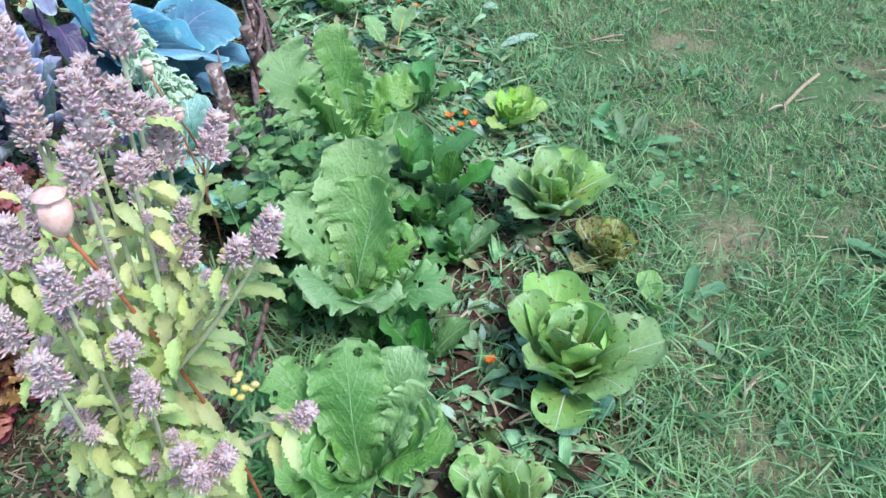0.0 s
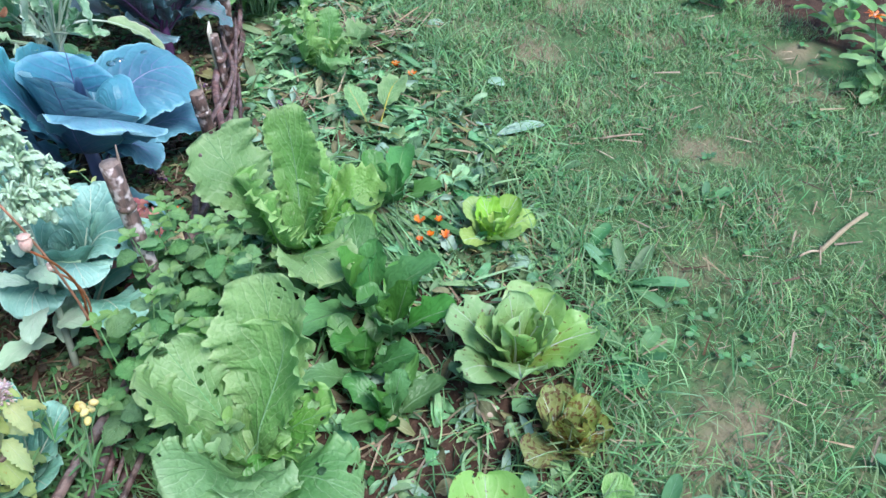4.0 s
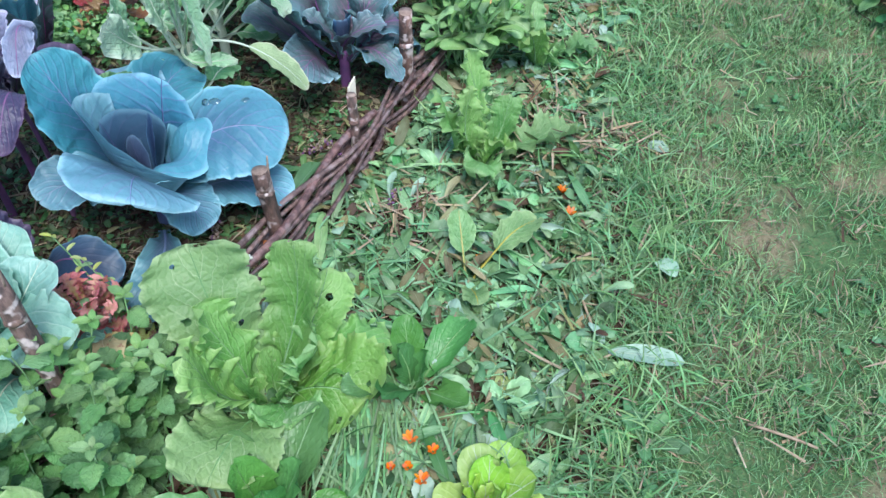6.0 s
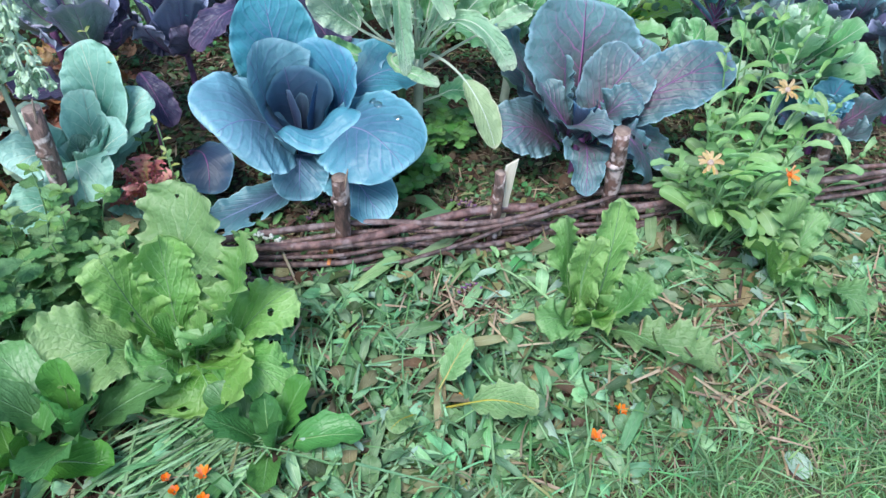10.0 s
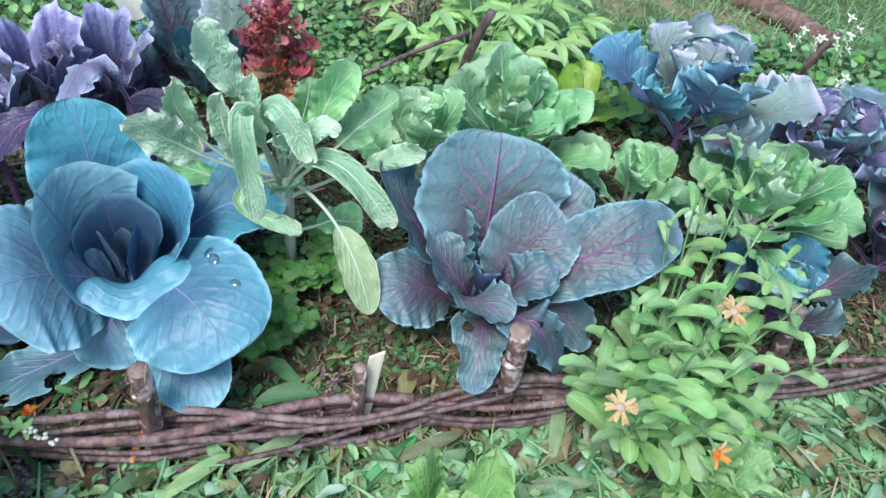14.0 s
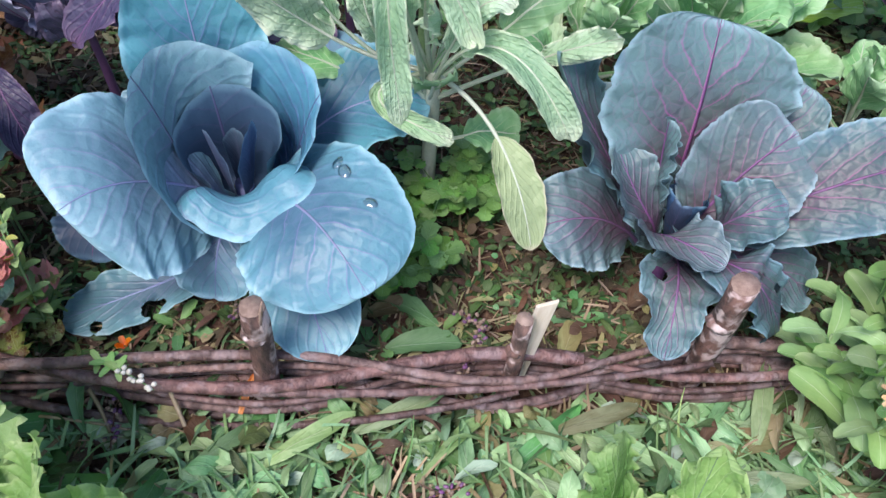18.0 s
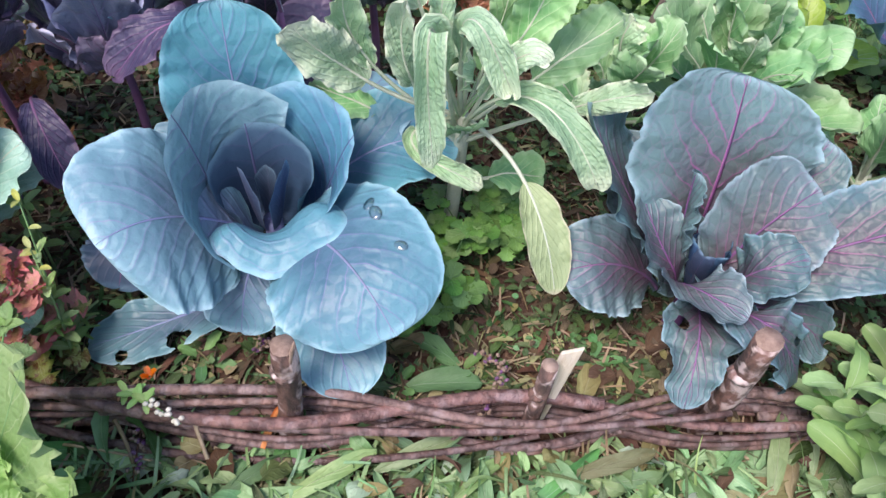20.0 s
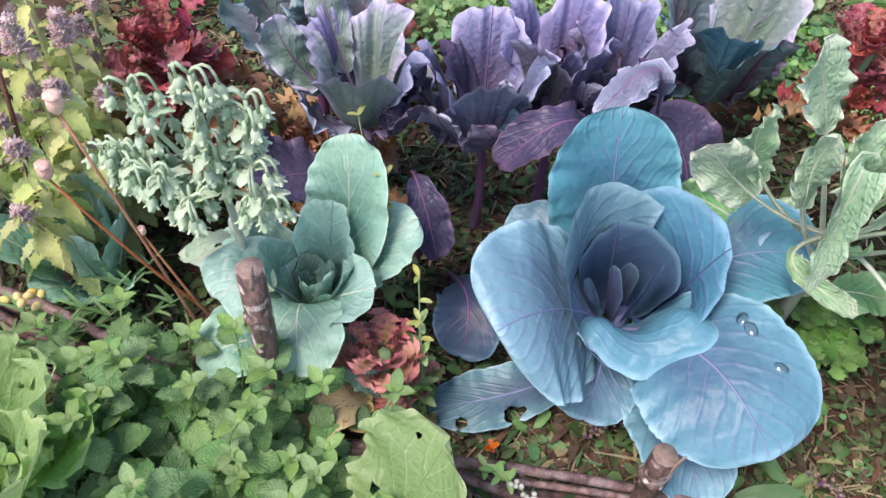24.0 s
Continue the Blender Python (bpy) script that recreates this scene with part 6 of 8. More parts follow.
def poppies():
    rng = np.random.RandomState(3)
    prof = ((0.0, -0.030), (0.35, -0.026), (0.55, -0.020), (0.92, -0.006), (1.0, 0.006), (0.92, 0.018), (0.62, 0.027), (0.55, 0.029), (0.95, 0.031), (1.0, 0.034), (0.5, 0.038), (0.0, 0.039))
    n = 14
    V, F = [], []
    for r, z in prof:
        for j in range(n):
            a = 2 * math.pi * j / n
            rr = 0.021 * r * (1 + (0.05 if j % 2 else -0.03))
            V.append((rr * math.cos(a), rr * math.sin(a), z))
    for i in range(len(prof) - 1):
        for j in range(n):
            F.append((i * n + j, i * n + (j + 1) % n, (i + 1) * n + (j + 1) % n, (i + 1) * n + j))
    cap = mesh_of("seed_head", V, F, [M["poppy"]])
    for top, base, s in (((-1.470, 0.117, 0.850), (-1.40, 0.06, 0.0), 0.72), ((-0.764, 0.193, 0.606), (-0.66, 0.20, 0.0), 0.46), ((-0.791, 0.158, 0.518), (-0.66, 0.20, 0.22), 0.42), ((-0.713, 0.189, 0.393), (-0.66, 0.20, 0.20), 0.24)):
        root = thing("poppy", "dried poppy seed head on a thin russet stalk", "poppy", base, "dried poppies")
        t = Vector(top) - Vector(base)
        pts = bow((0, 0, -0.02), t - Vector((0, 0, 0.03 * s)), (0.02, -0.015, 0.0), 9)
        piece("stalk", tube("stalk", pts, np.linspace(0.0038, 0.0026, 9) * (0.6 + 0.4 * s), [M["stemred"]], 6, 0.08), root)
        piece("seed_head", cap, root, aim(t, (0.12, -0.05, 1)) @ Matrix.Scale(s * 1.1, 4))


poppies()


def catmint(base, tops, seed, size=1.0):
    root = thing("catmint", "tall catmint gone over, mauve flower spikes above yellowing leaves", "catmint", base, "catmint plants")
    rng = np.random.RandomState(seed)
    lvs = [leaf("leaf", M["catmint"], None, L=0.072 * size, W=0.026 * size ** 1.3, a=0.42, b=0.9, e0=0, bend=80, cup=0.7, serr=0.36, sn=8, nu=6, nv=24, tw=25, seed=600 + k, pet=0.12, pw=0.0012, ruf=0.002, rag=0.05) for k in range(4)]
    # a floret cluster: many tiny calyces round an added pale core
    def spike(L, r, seed):
        rs = np.random.RandomState(seed)
        V, F = ball_geo(1.0, 4, 3, (0.0016, 0.0016, 0.0052))
        V[:, :2] *= 1.25 - 0.6 * (V[:, 2:3] / 0.0052)
        F = [f if len(f) == 4 else f + [f[-1]] for f in F]
        allv, allf, sl = [], [], []
        whorls = max(4, int(L / 0.0105))
        for k in range(int(330 * L / 0.06)):
            q = rs.randint(whorls)
            z = (q + 0.5 + rs.normal(0, 0.20)) / whorls
            rr = r * (1.0 - 0.55 * max(0.0, z) ** 1.6) * rs.uniform(0.35, 1.08) * (0.86 if q % 2 else 1.05)
            a = rs.uniform(0, 6.283)
            m = aim((rr * math.cos(a), rr * math.sin(a), z * L), (math.cos(a), math.sin(a), rs.uniform(0.1, 1.5)))
            o = len(allv)
            allv += [tuple(m @ Vector(p)) for p in V]
            allf += [[i + o for i in (f if f[-1] != f[-2] else f[:3])] for f in F]
            sl += [int(rs.choice(3, p=(0.50, 0.26, 0.24)))] * len(F)
        # pale filler tube, added to lighten the shadowed gaps between the florets
        core = [(0, 0, L * q / 8) for q in range(9)]
        V, F = tube_geo(core, [r * (0.62 - 0.36 * (q / 8) ** 1.6) * (1.0 if q % 2 else 0.7) for q in range(9)], 6)[:2]
        o = len(allv)
        allv += [tuple(p) for p in V]
        allf += [[int(i) + o for i in f] for f in F]
        sl += [2] * len(F)
        return mesh_of("flower_spike", allv, allf, [M["bloom"], M["brown"], M["fluff"]], None, sl)
    spikes = [spike(0.056, 0.018, 1), spike(0.084, 0.020, 2), spike(0.034, 0.017, 3)]
    for tx, ty, tz, kind in tops:
        t = Vector((tx - base[0], ty - base[1], tz))
        foot = Vector((t.x * 0.25, t.y * 0.25, 0)) if ty > 0.03 else Vector((t.x * 0.2 - 0.03, t.y * 0.3, tz * 0.62))
        pts = bow(foot, t, (0.10 * t.x, 0.10 * t.y, 0.02), 9)
        st = piece("stem", tube("stem", pts, np.linspace(0.0050, 0.0026, 9), [M["stemcat"]], 6), root)
        d = (t - Vector(pts[-2])).normalized()
        piece("flower_spike", spikes[kind], st, aim(t - d * 0.03, d))
        yaw = rng.uniform(0, 360)
        for j, f in enumerate((0.2, 0.3, 0.4, 0.5, 0.6, 0.68, 0.76, 0.86)):
            p = Vector(pts[int(round(f * 8))])
            if ty < 0.03 and j % 2:
                continue
            for dd in (0, 180):
                piece("leaf", lvs[int(rng.randint(4))], st, Matrix.Translation(p) @ Matrix.Rotation(radians(yaw + 90 * (j % 2) + dd), 4, "Z") @ Matrix.Scale((1.2 - 0.6 * f) * rng.uniform(0.85, 1.25), 4))
                piece("leaf", lvs[int(rng.randint(4))], st, Matrix.Translation(p + Vector((0, 0, 0.025))) @ Matrix.Rotation(radians(yaw + 45 + 90 * (j % 2) + dd), 4, "Z") @ Matrix.Scale((0.9 - 0.5 * f) * rng.uniform(0.7, 1.25), 4))
            if j in (4, 6, 7) and rng.rand() < 0.6:
                q = p + Vector((rng.uniform(-0.02, 0.02), rng.uniform(-0.02, 0.02), 0.02))
                piece("flower_spike", spikes[2], st, aim(q, d) @ Matrix.Scale(rng.uniform(0.4, 0.7), 4))


catmint((-1.40, 0.26, 0.0), (
    (-1.36, 0.034, 0.991, 1), (-1.42, 0.073, 0.926, 1), (-1.38, 0.047, 0.916, 0), (-1.36, 0.141, 0.955, 1), (-1.38, 0.142, 0.915, 0), (-1.34, 0.033, 0.836, 1), (-1.36, -0.029, 0.853, 0), (-1.36, 0.076, 0.934, 0),
    (-1.44, -0.074, 0.776, 0), (-1.45, -0.043, 0.773, 2), (-1.50, 0.133, 0.792, 0), (-1.55, 0.161, 0.719, 0), (-1.50, 0.100, 0.696, 2), (-1.52, 0.093, 0.638, 2), (-1.56, 0.027, 0.523, 0), (-1.56, 0.067, 0.560, 2),
    (-1.54, -0.086, 0.573, 2), (-1.42, 0.049, 0.875, 2), (-1.44, 0.090, 0.889, 0), (-1.40, 0.027, 0.743, 0), (-1.45, 0.179, 0.815, 0), (-1.50, 0.205, 0.737, 0), (-1.48, 0.104, 0.774, 2), (-1.58, 0.053, 0.546, 2),
    (-1.44, 0.16, 0.50, 2), (-1.38, 0.14, 0.44, 2), (-1.50, 0.14, 0.46, 2), (-1.36, 0.20, 0.52, 2), (-1.48, 0.22, 0.56, 2), (-1.42, 0.10, 0.32, 2), (-1.40, 0.24, 0.60, 2), (-1.52, 0.18, 0.60, 2),
), 21)
catmint((-1.02, 0.40, 0.0), (
    (-1.12, 0.32, 0.60, 0), (-0.92, 0.24, 0.46, 2), (-0.95, 0.35, 0.56, 0), (-0.90, 0.33, 0.50, 2), (-1.00, 0.45, 0.60, 0), (-0.94, 0.43, 0.52, 0), (-1.08, 0.46, 0.60, 0), (-1.00, 0.30, 0.44, 2),
    (-0.88, 0.40, 0.44, 2), (-1.05, 0.36, 0.52, 0), (-0.97, 0.50, 0.48, 2), (-1.10, 0.26, 0.46, 2), (-0.93, 0.20, 0.36, 2), (-1.06, 0.52, 0.58, 0), (-0.98, 0.56, 0.50, 2),
), 22, 1.25)


def flower(root, p, d, mat, r=0.022, n=14, core="brown", droop=20):
    head = piece("flower", mesh_of("flower", *[x.tolist() if hasattr(x, "tolist") else x for x in ball_geo(1.0, 8, 5, (r * 0.32, r * 0.32, r * 0.25))], [M[core]]), root, aim(p, d))
    pet = leaf("petal", M[mat], None, L=r, W=r * 0.32, a=0.4, b=0.25, e0=35, bend=35 + droop, cup=0.4, nu=4, nv=5, seed=int(r * 9999), rag=0.1)
    for k in range(n):
        piece("petal", pet, head, at_angle(360 * k / n + 9 * math.sin(k * 5.1), 0, r * 0.2, 25 * math.sin(k * 3.3)) @ Matrix.Rotation(radians(22 * math.sin(k * 2.3)), 4, "Y"))
    return head


def calendula():
    root = thing("calendula", "sprawling calendula with spoon-shaped leaves and faded flower heads", "calendula", (0.98, 0.14, 0.0))
    rng = np.random.RandomState(31)
    lv = [leaf("leaf", M["calend"], None, L=0.135, W=0.038, a=0.9, b=0.36, e0=50, bend=60 + 14 * k, cup=0.55, nu=6, nv=12, tw=25 * k - 35, seed=700 + k, ruf=0.002, pw=0.003, wave=0.003) for k in range(4)]
    stems = []
    for k in range(30):
        f = rng.rand()
        u, v = rng.uniform(-1, 1), rng.uniform(-1, 1)
        top = Vector((0.17 * u + 0.05, 0.15 * v + 0.02, 0.12 + 0.16 * f + 0.12 * max(0, v)))
        stems.append((Vector((0.06 * u, 0.05 * v, 0)), top, 0))
    for t in ((0.05, 0.26, 0.46), (0.12, 0.24, 0.44), (0.17, 0.20, 0.42), (0.22, 0.16, 0.36), (0.10, 0.30, 0.40), (0.28, 0.12, 0.30), (0.35, 0.05, 0.20), (-0.10, 0.05, 0.36), (0.0, 0.22, 0.40), (0.15, 0.28, 0.50)):
        stems.append((Vector((0.03, 0.03, 0)), Vector(t), 1))
    for base, top, tall in stems:
        pts = bow(base, top, (top.x * 0.1, top.y * 0.1, 0.01), 8)
        st = piece("stem", tube("stem", pts, np.linspace(0.0035, 0.002, 8), [M["stemgreen"]], 5), root)
        m = 9 if tall else 6
        for j in range(m):
            g = 0.22 + 0.78 * j / (m - 1)
            p = Vector(pts[min(7, int(round(g * 7)))])
            s = (0.62 if tall else 0.95) * (1.2 - 0.5 * g) * rng.uniform(0.8, 1.2)
            piece("leaf", lv[int(rng.randint(4))], st, Matrix.Translation(p) @ Matrix.Rotation(radians(137.5 * j + rng.uniform(-20, 20)), 4, "Z") @ Matrix.Rotation(radians(-22 * g), 4, "Y") @ Matrix.Scale(s, 4))
        if tall:
            V, F = ball_geo(0.008, 8, 5, (1, 1, 0.85), 0.08)
            piece("bud", mesh_of("bud", V.tolist(), F, [M["calend"]]), st, aim(top, (0.2, 0, 1)))
    for p, mat, d in (((-0.171, -0.148, 0.366), "cream", (-0.1, -0.5, 1)), ((0.022, -0.023, 0.450), "cream", (0.1, -0.4, 1)), ((-0.066, -0.252, 0.415), "faded", (0.4, -0.6, 0.6))):
        pts = bow((0, 0, 0.05), p, (0, 0, 0.06), 7)
        piece("stem", tube("stem", pts, 0.0026, [M["stemgreen"]], 5), root)
        flower(root, p, d, mat, 0.024 if mat == "cream" else 0.019, 14 if mat == "cream" else 9, "brown" if mat == "cream" else "orange", 20 if mat == "cream" else -25)


calendula()


def parsley_plant(loc, seed, n=16, size=1.0, mat="parsley", label="bright green parsley clump", name="parsley"):
    root = thing(name, label, "parsley", (loc[0], loc[1], 0.0), "parsley clumps")
    rng = np.random.RandomState(seed)
    tri = leaf("leaflet", M[mat], None, L=0.034, W=0.032, a=0.5, b=0.4, e0=20, bend=40, cup=0.3, serr=0.5, sn=4, lobe=0.3, ln=2, nu=8, nv=10, seed=seed, rag=0.1, pw=0.001)
    for k in range(n):
        az, out, h = rng.uniform(0, 6.28), rng.uniform(0.01, 0.075) * size, rng.uniform(0.05, 0.13) * size
        p = Vector((out * math.cos(az), out * math.sin(az), h))
        st = piece("stem", tube("stem", bow((0, 0, 0), p, (0, 0, 0.02), 5), 0.0014, [M["stemgreen"]], 4), root)
        for j, d in enumerate((-70, 0, 70, 150)):
            piece("leaflet", tri, st, Matrix.Translation(p) @ Matrix.Rotation(az + radians(d), 4, "Z") @ Matrix.Scale(rng.uniform(0.7, 1.15) * size, 4))
    return root


for k, (x, y) in enumerate(((0.26, 0.39), (0.22, 0.46), (0.31, 0.50), (0.35, 0.56), (0.20, 0.36))):
    parsley_plant((x, y), 50 + k, 14)


# ---- scattered growth and litter ----
def bed_noise(x, y, scale, seed):
    return np.array([noise.noise(Vector((a * scale, b * scale, seed))) for a, b in zip(x, y)])


def turf_and_litter():
    rng = np.random.RandomState(77)
    # grass blades on the lawn in front of the bed
    blade = leaf_geo(L=0.052, W=0.0026, a=0.25, b=0.6, e0=75, bend=70, cup=0.0, nu=1, nv=3, pw=0.0008, rag=0.0)
    n = 230000
    x, y = rng.uniform(-1.9, 3.0, n), rng.uniform(-2.9, 0.2, n)
    ok = (y < lawn_edge(x) + rng.normal(0, 0.05, n)) & (y > -1.6 - (x < 0.5) * 1.2 + 0.5 * (x - 1.4) * (x > 0.8) + rng.normal(0, 0.05, n))
    worn = bed_noise(x, y, 2.6, 3.0)
    path = np.exp(-((y + 1.15 + 0.25 * (x + 1)) / 0.28) ** 2) * (x < 0.3)
    ok &= rng.rand(n) < np.clip(1.0 - 0.85 * np.clip(worn * 1.7 + 0.75 * path, 0, 1), 0.10, 1)
    tuft = np.clip(bed_noise(x, y, 5.0, 9.0), -0.5, 0.6)
    x, y, tuft = x[ok], y[ok], tuft[ok]
    m = turns(len(x), rng, x, y, -0.004, pitch=(-28, 28), roll=(-28, 28), size=(0.55, 1.15))
    m[:, :3, :3] *= (1 + 0.9 * tuft)[:, None, None]
    tagged(scatter("grass", blade, m, [M["grass"], M["drygrass"]], slots=(rng.rand(len(x)) < 0.13).astype(int)), "short trodden lawn grass with dry bleached patches", "grass", kind="stuff")
    # lawn behind the bed
    n = 45000
    x, y = rng.normal(1.2, 1.5, n), 1.25 + 4.0 * rng.rand(n) ** 1.3
    m = turns(n, rng, x, y, -0.004, pitch=(-28, 28), roll=(-28, 28), size=(0.8, 1.6))
    tagged(scatter("grass", blade, m, [M["grass"], M["drygrass"]], slots=(rng.rand(n) < 0.06).astype(int)), "lush lawn grass behind the vegetable bed", "grass", kind="stuff")
    # longer grass along the lawn's edge and in the bed's front strip
    long_blade = leaf_geo(L=0.12, W=0.0042, a=0.2, b=0.7, e0=70, bend=95, cup=0.3, nu=2, nv=6, pw=0.001, rag=0.0)
    n = 5200
    x = rng.uniform(-1.7, 2.4, n)
    y = lawn_edge(x) + rng.normal(0.0, 0.075, n)
    more = 1300
    xb, yb = rng.uniform(-1.5, 1.6, more), rng.uniform(-0.7, 0.1, more)
    xl, yl = rng.normal(-1.0, 0.28, 700), rng.normal(-0.0, 0.07, 700)
    xc, yc = rng.normal(-1.35, 0.22, 3000), rng.normal(-1.25, 0.22, 3000)
    x, y = np.concatenate([x, xb, xl, xc]), np.concatenate([y, yb, yl, yc])
    m = turns(len(x), rng, x, y, -0.004, pitch=(-35, 35), roll=(-35, 35), size=(0.45, 1.15))
    tagged(scatter("grass_tufts", long_blade, m, [M["grass"]]), "long green grass along the edge of the bed", "grass", kind="stuff")
    # cut leaves as mulch
    forms = [leaf_geo(L=0.062, W=0.030, a=0.55, b=0.42, e0=20, bend=55, cup=0.8, nu=4, nv=7, rag=0.14, seed=1, wave=0.006), leaf_geo(L=0.085, W=0.024, a=0.6, b=0.5, e0=18, bend=60, cup=0.9, nu=4, nv=8, rag=0.12, seed=2, tw=50, wave=0.004),
             leaf_geo(L=0.050, W=0.042, a=0.42, b=0.33, e0=22, bend=50, cup=0.7, nu=5, nv=6, rag=0.16, seed=3, wave=0.007), leaf_geo(L=0.10, W=0.005, a=0.2, b=0.5, e0=12, bend=48, cup=0.4, nu=1, nv=6, rag=0.0, seed=4)]
    for f, (form, n) in enumerate(zip(forms, (2800, 3300, 1900, 11000))):
        x = np.concatenate([rng.uniform(-0.35, 2.3, int(n * 0.72)), rng.uniform(-1.5, -0.2, n - int(n * 0.72))])
        y = rng.uniform(0, 1, n)
        lo, hi = lawn_edge(x) + 0.06, wattle_line(x) - 0.03
        y = lo + (hi - lo) * y
        keep = (x > -0.35) | (rng.rand(n) < 0.55)
        x, y = x[keep], y[keep]
        z = rng.uniform(0.0, 0.034, len(x)) * np.clip((x + 0.9) * 1.2, 0.25, 1)
        s = rng.rand(len(x))
        # kind 4: dark green pieces that paint shade between the cut leaves
        kind = np.where(s < 0.56, 0, np.where(s < 0.66, 1, np.where(s < 0.70, 2, np.where(s < 0.77, 3, 4))))
        if f == 3:
            kind = np.where(s < 0.56, 0, np.where(s < 0.68, 1, np.where(s < 0.82, 5, 4)))
        m = turns(len(x), rng, x, y, z, pitch=(-35, 50), roll=(-55, 55), size=(0.45, 1.2) if f < 3 else (0.3, 1.0))
        tagged(scatter("cut_leaves", form, m, [M["cut"], M["wilted"], M["deadleaf"], M["pale"], M["shadegreen"], M["drygrass"]], slots=kind), "fresh and wilting cut leaves strewn as mulch", "mulch", kind="stuff")
    lance = leaf_geo(L=0.15, W=0.030, a=0.6, b=0.55, e0=10, bend=26, cup=0.5, nu=4, nv=9, rag=0.06, seed=7, wave=0.006)
    n = 620
    x = rng.uniform(-0.42, 1.9, n)
    y = lawn_edge(x) + 0.08 + (wattle_line(x) - 0.12 - lawn_edge(x)) * rng.rand(n)
    m = turns(n, rng, x, y, rng.uniform(0.012, 0.036, n), rng.normal(0.4, 0.9, n), (-12, 16), (-35, 35), (0.5, 1.05))
    tagged(scatter("cut_leaves", lance, m, [M["cut"], M["weed"], M["wilted"]], slots=rng.choice(3, n, p=(0.6, 0.3, 0.1))), "long lance-shaped cut leaves strewn over the mulch", "mulch", kind="stuff")
    # litter and small weeds on the soil inside the bed
    small = [leaf_geo(L=0.060, W=0.028, a=0.6, b=0.5, e0=12, bend=38, cup=0.6, nu=2, nv=4, rag=0.12, seed=1), leaf_geo(L=0.085, W=0.020, a=0.6, b=0.5, e0=16, bend=42, cup=0.6, nu=2, nv=4, rag=0.1, seed=2, tw=40),
             leaf_geo(L=0.045, W=0.036, a=0.45, b=0.35, e0=14, bend=35, cup=0.5, nu=2, nv=4, rag=0.15, seed=3), leaf_geo(L=0.10, W=0.006, a=0.2, b=0.5, e0=8, bend=30, cup=0.2, nu=1, nv=4, rag=0.0, seed=4)]
    for f, (form, n) in enumerate(zip(small, (8500, 5000, 3000, 15000))):
        x = rng.uniform(-1.5, 2.2, n)
        y = wattle_line(x) + 0.03 + rng.uniform(0, 0.95, n) ** 1.25
        s = rng.rand(n)
        # kind 0: greens darkened in colour for the shade under the plants
        kind = np.where(s < 0.46, 0, np.where(s < 0.60, 1, np.where(s < 0.78, 2, 3)))
        if f == 3:
            kind = np.where(s < 0.30, 0, np.where(s < 0.42, 1, np.where(s < 0.74, 4, 3)))
        m = turns(n, rng, x, y, BED + rng.uniform(0, 0.014, n), pitch=(-15, 20), roll=(-30, 30), size=(0.25, 0.62))
        tagged(scatter("bed_litter", form, m, [M["shadegreen"], M["wilted"], M["deadleaf"], M["humus"], M["drygrass"]], slots=kind), "withered leaves and seedlings on the bed's soil", "mulch", kind="stuff")
    # straw and dry stalks
    bit = leaf_geo(L=0.085, W=0.0016, a=0.05, b=0.05, e0=3, bend=6, cup=0.8, nu=2, nv=2, rag=0.0)
    n = 2600
    x = rng.uniform(-1.6, 2.2, n)
    y = lawn_edge(x) - 0.1 + rng.uniform(0, 1.0, n) ** 1.1 * 1.7
    y[:700] = lawn_edge(x[:700]) - rng.uniform(0, 1.3, 700)
    m = turns(n, rng, x, y, rng.uniform(0.004, 0.03, n), pitch=(-10, 10), roll=(-40, 40), size=(0.3, 1.0))
    tagged(scatter("straw", bit, m, [M["straw"], M["drygrass"], M["deadleaf"]], slots=rng.randint(0, 3, n)), "loose straw and dry stalks", "straw", kind="stuff")
    # tufts of dead grass raked together on the mulch
    cx = np.repeat((0.845, 0.331, 0.722, 0.877, 1.25), 110)
    cy = np.repeat((-0.367, -0.089, -0.233, -0.143, -0.12), 110)
    x, y = cx + rng.normal(0, 0.055, len(cx)), cy + rng.normal(0, 0.04, len(cx))
    m = turns(len(x), rng, x, y, rng.uniform(0.015, 0.05, len(x)), pitch=(-25, 25), roll=(-40, 40), size=(0.4, 1.1))
    tagged(scatter("dead_grass", bit, m, [M["drygrass"], M["straw"], M["deadleaf"]], slots=rng.randint(0, 3, len(x))), "tufts of raked dead grass on the mulch", "straw", kind="stuff")
    # long cut flower stalks lying in bunches
    stalk = leaf_geo(L=0.18, W=0.0042, a=0.2, b=0.25, e0=6, bend=14, cup=0.9, nu=2, nv=6, rag=0.0)
    n = 420
    x, y = rng.uniform(-0.5, 1.6, n), rng.uniform(-0.6, 0.05, n)
    x[:110], y[:110] = rng.normal(-0.33, 0.07, 110), rng.normal(-0.42, 0.06, 110)
    yaw = rng.uniform(0, 6.28, n)
    yaw[:110] = rng.normal(0.5, 0.25, 110)
    keep = y > lawn_edge(x) + 0.08
    m = turns(n, rng, x, y, rng.uniform(0.02, 0.045, n), yaw, (-8, 8), (-40, 40), (0.5, 1.1))[keep]
    tagged(scatter("cut_stalks", stalk, m, [M["stemgreen"], M["cut"]], slots=(rng.rand(len(m)) < 0.4).astype(int)), "long cut flower stalks lying on the mulch", "mulch", kind="stuff")
    # clover and other low weeds in the turf
    trefoil = leaf_geo(L=0.017, W=0.015, a=0.5, b=0.3, e0=18, bend=25, cup=0.3, nu=2, nv=4, rag=0.0)
    n = 1300
    x, y = rng.uniform(-1.7, 2.6, n), rng.uniform(-2.2, 0.0, n)
    ok = (y < lawn_edge(x) + 0.05) & (bed_noise(x, y, 3.2, 20.0) > 0.02)
    x, y = x[ok], y[ok]
    yaw = rng.uniform(0, 6.28, len(x))
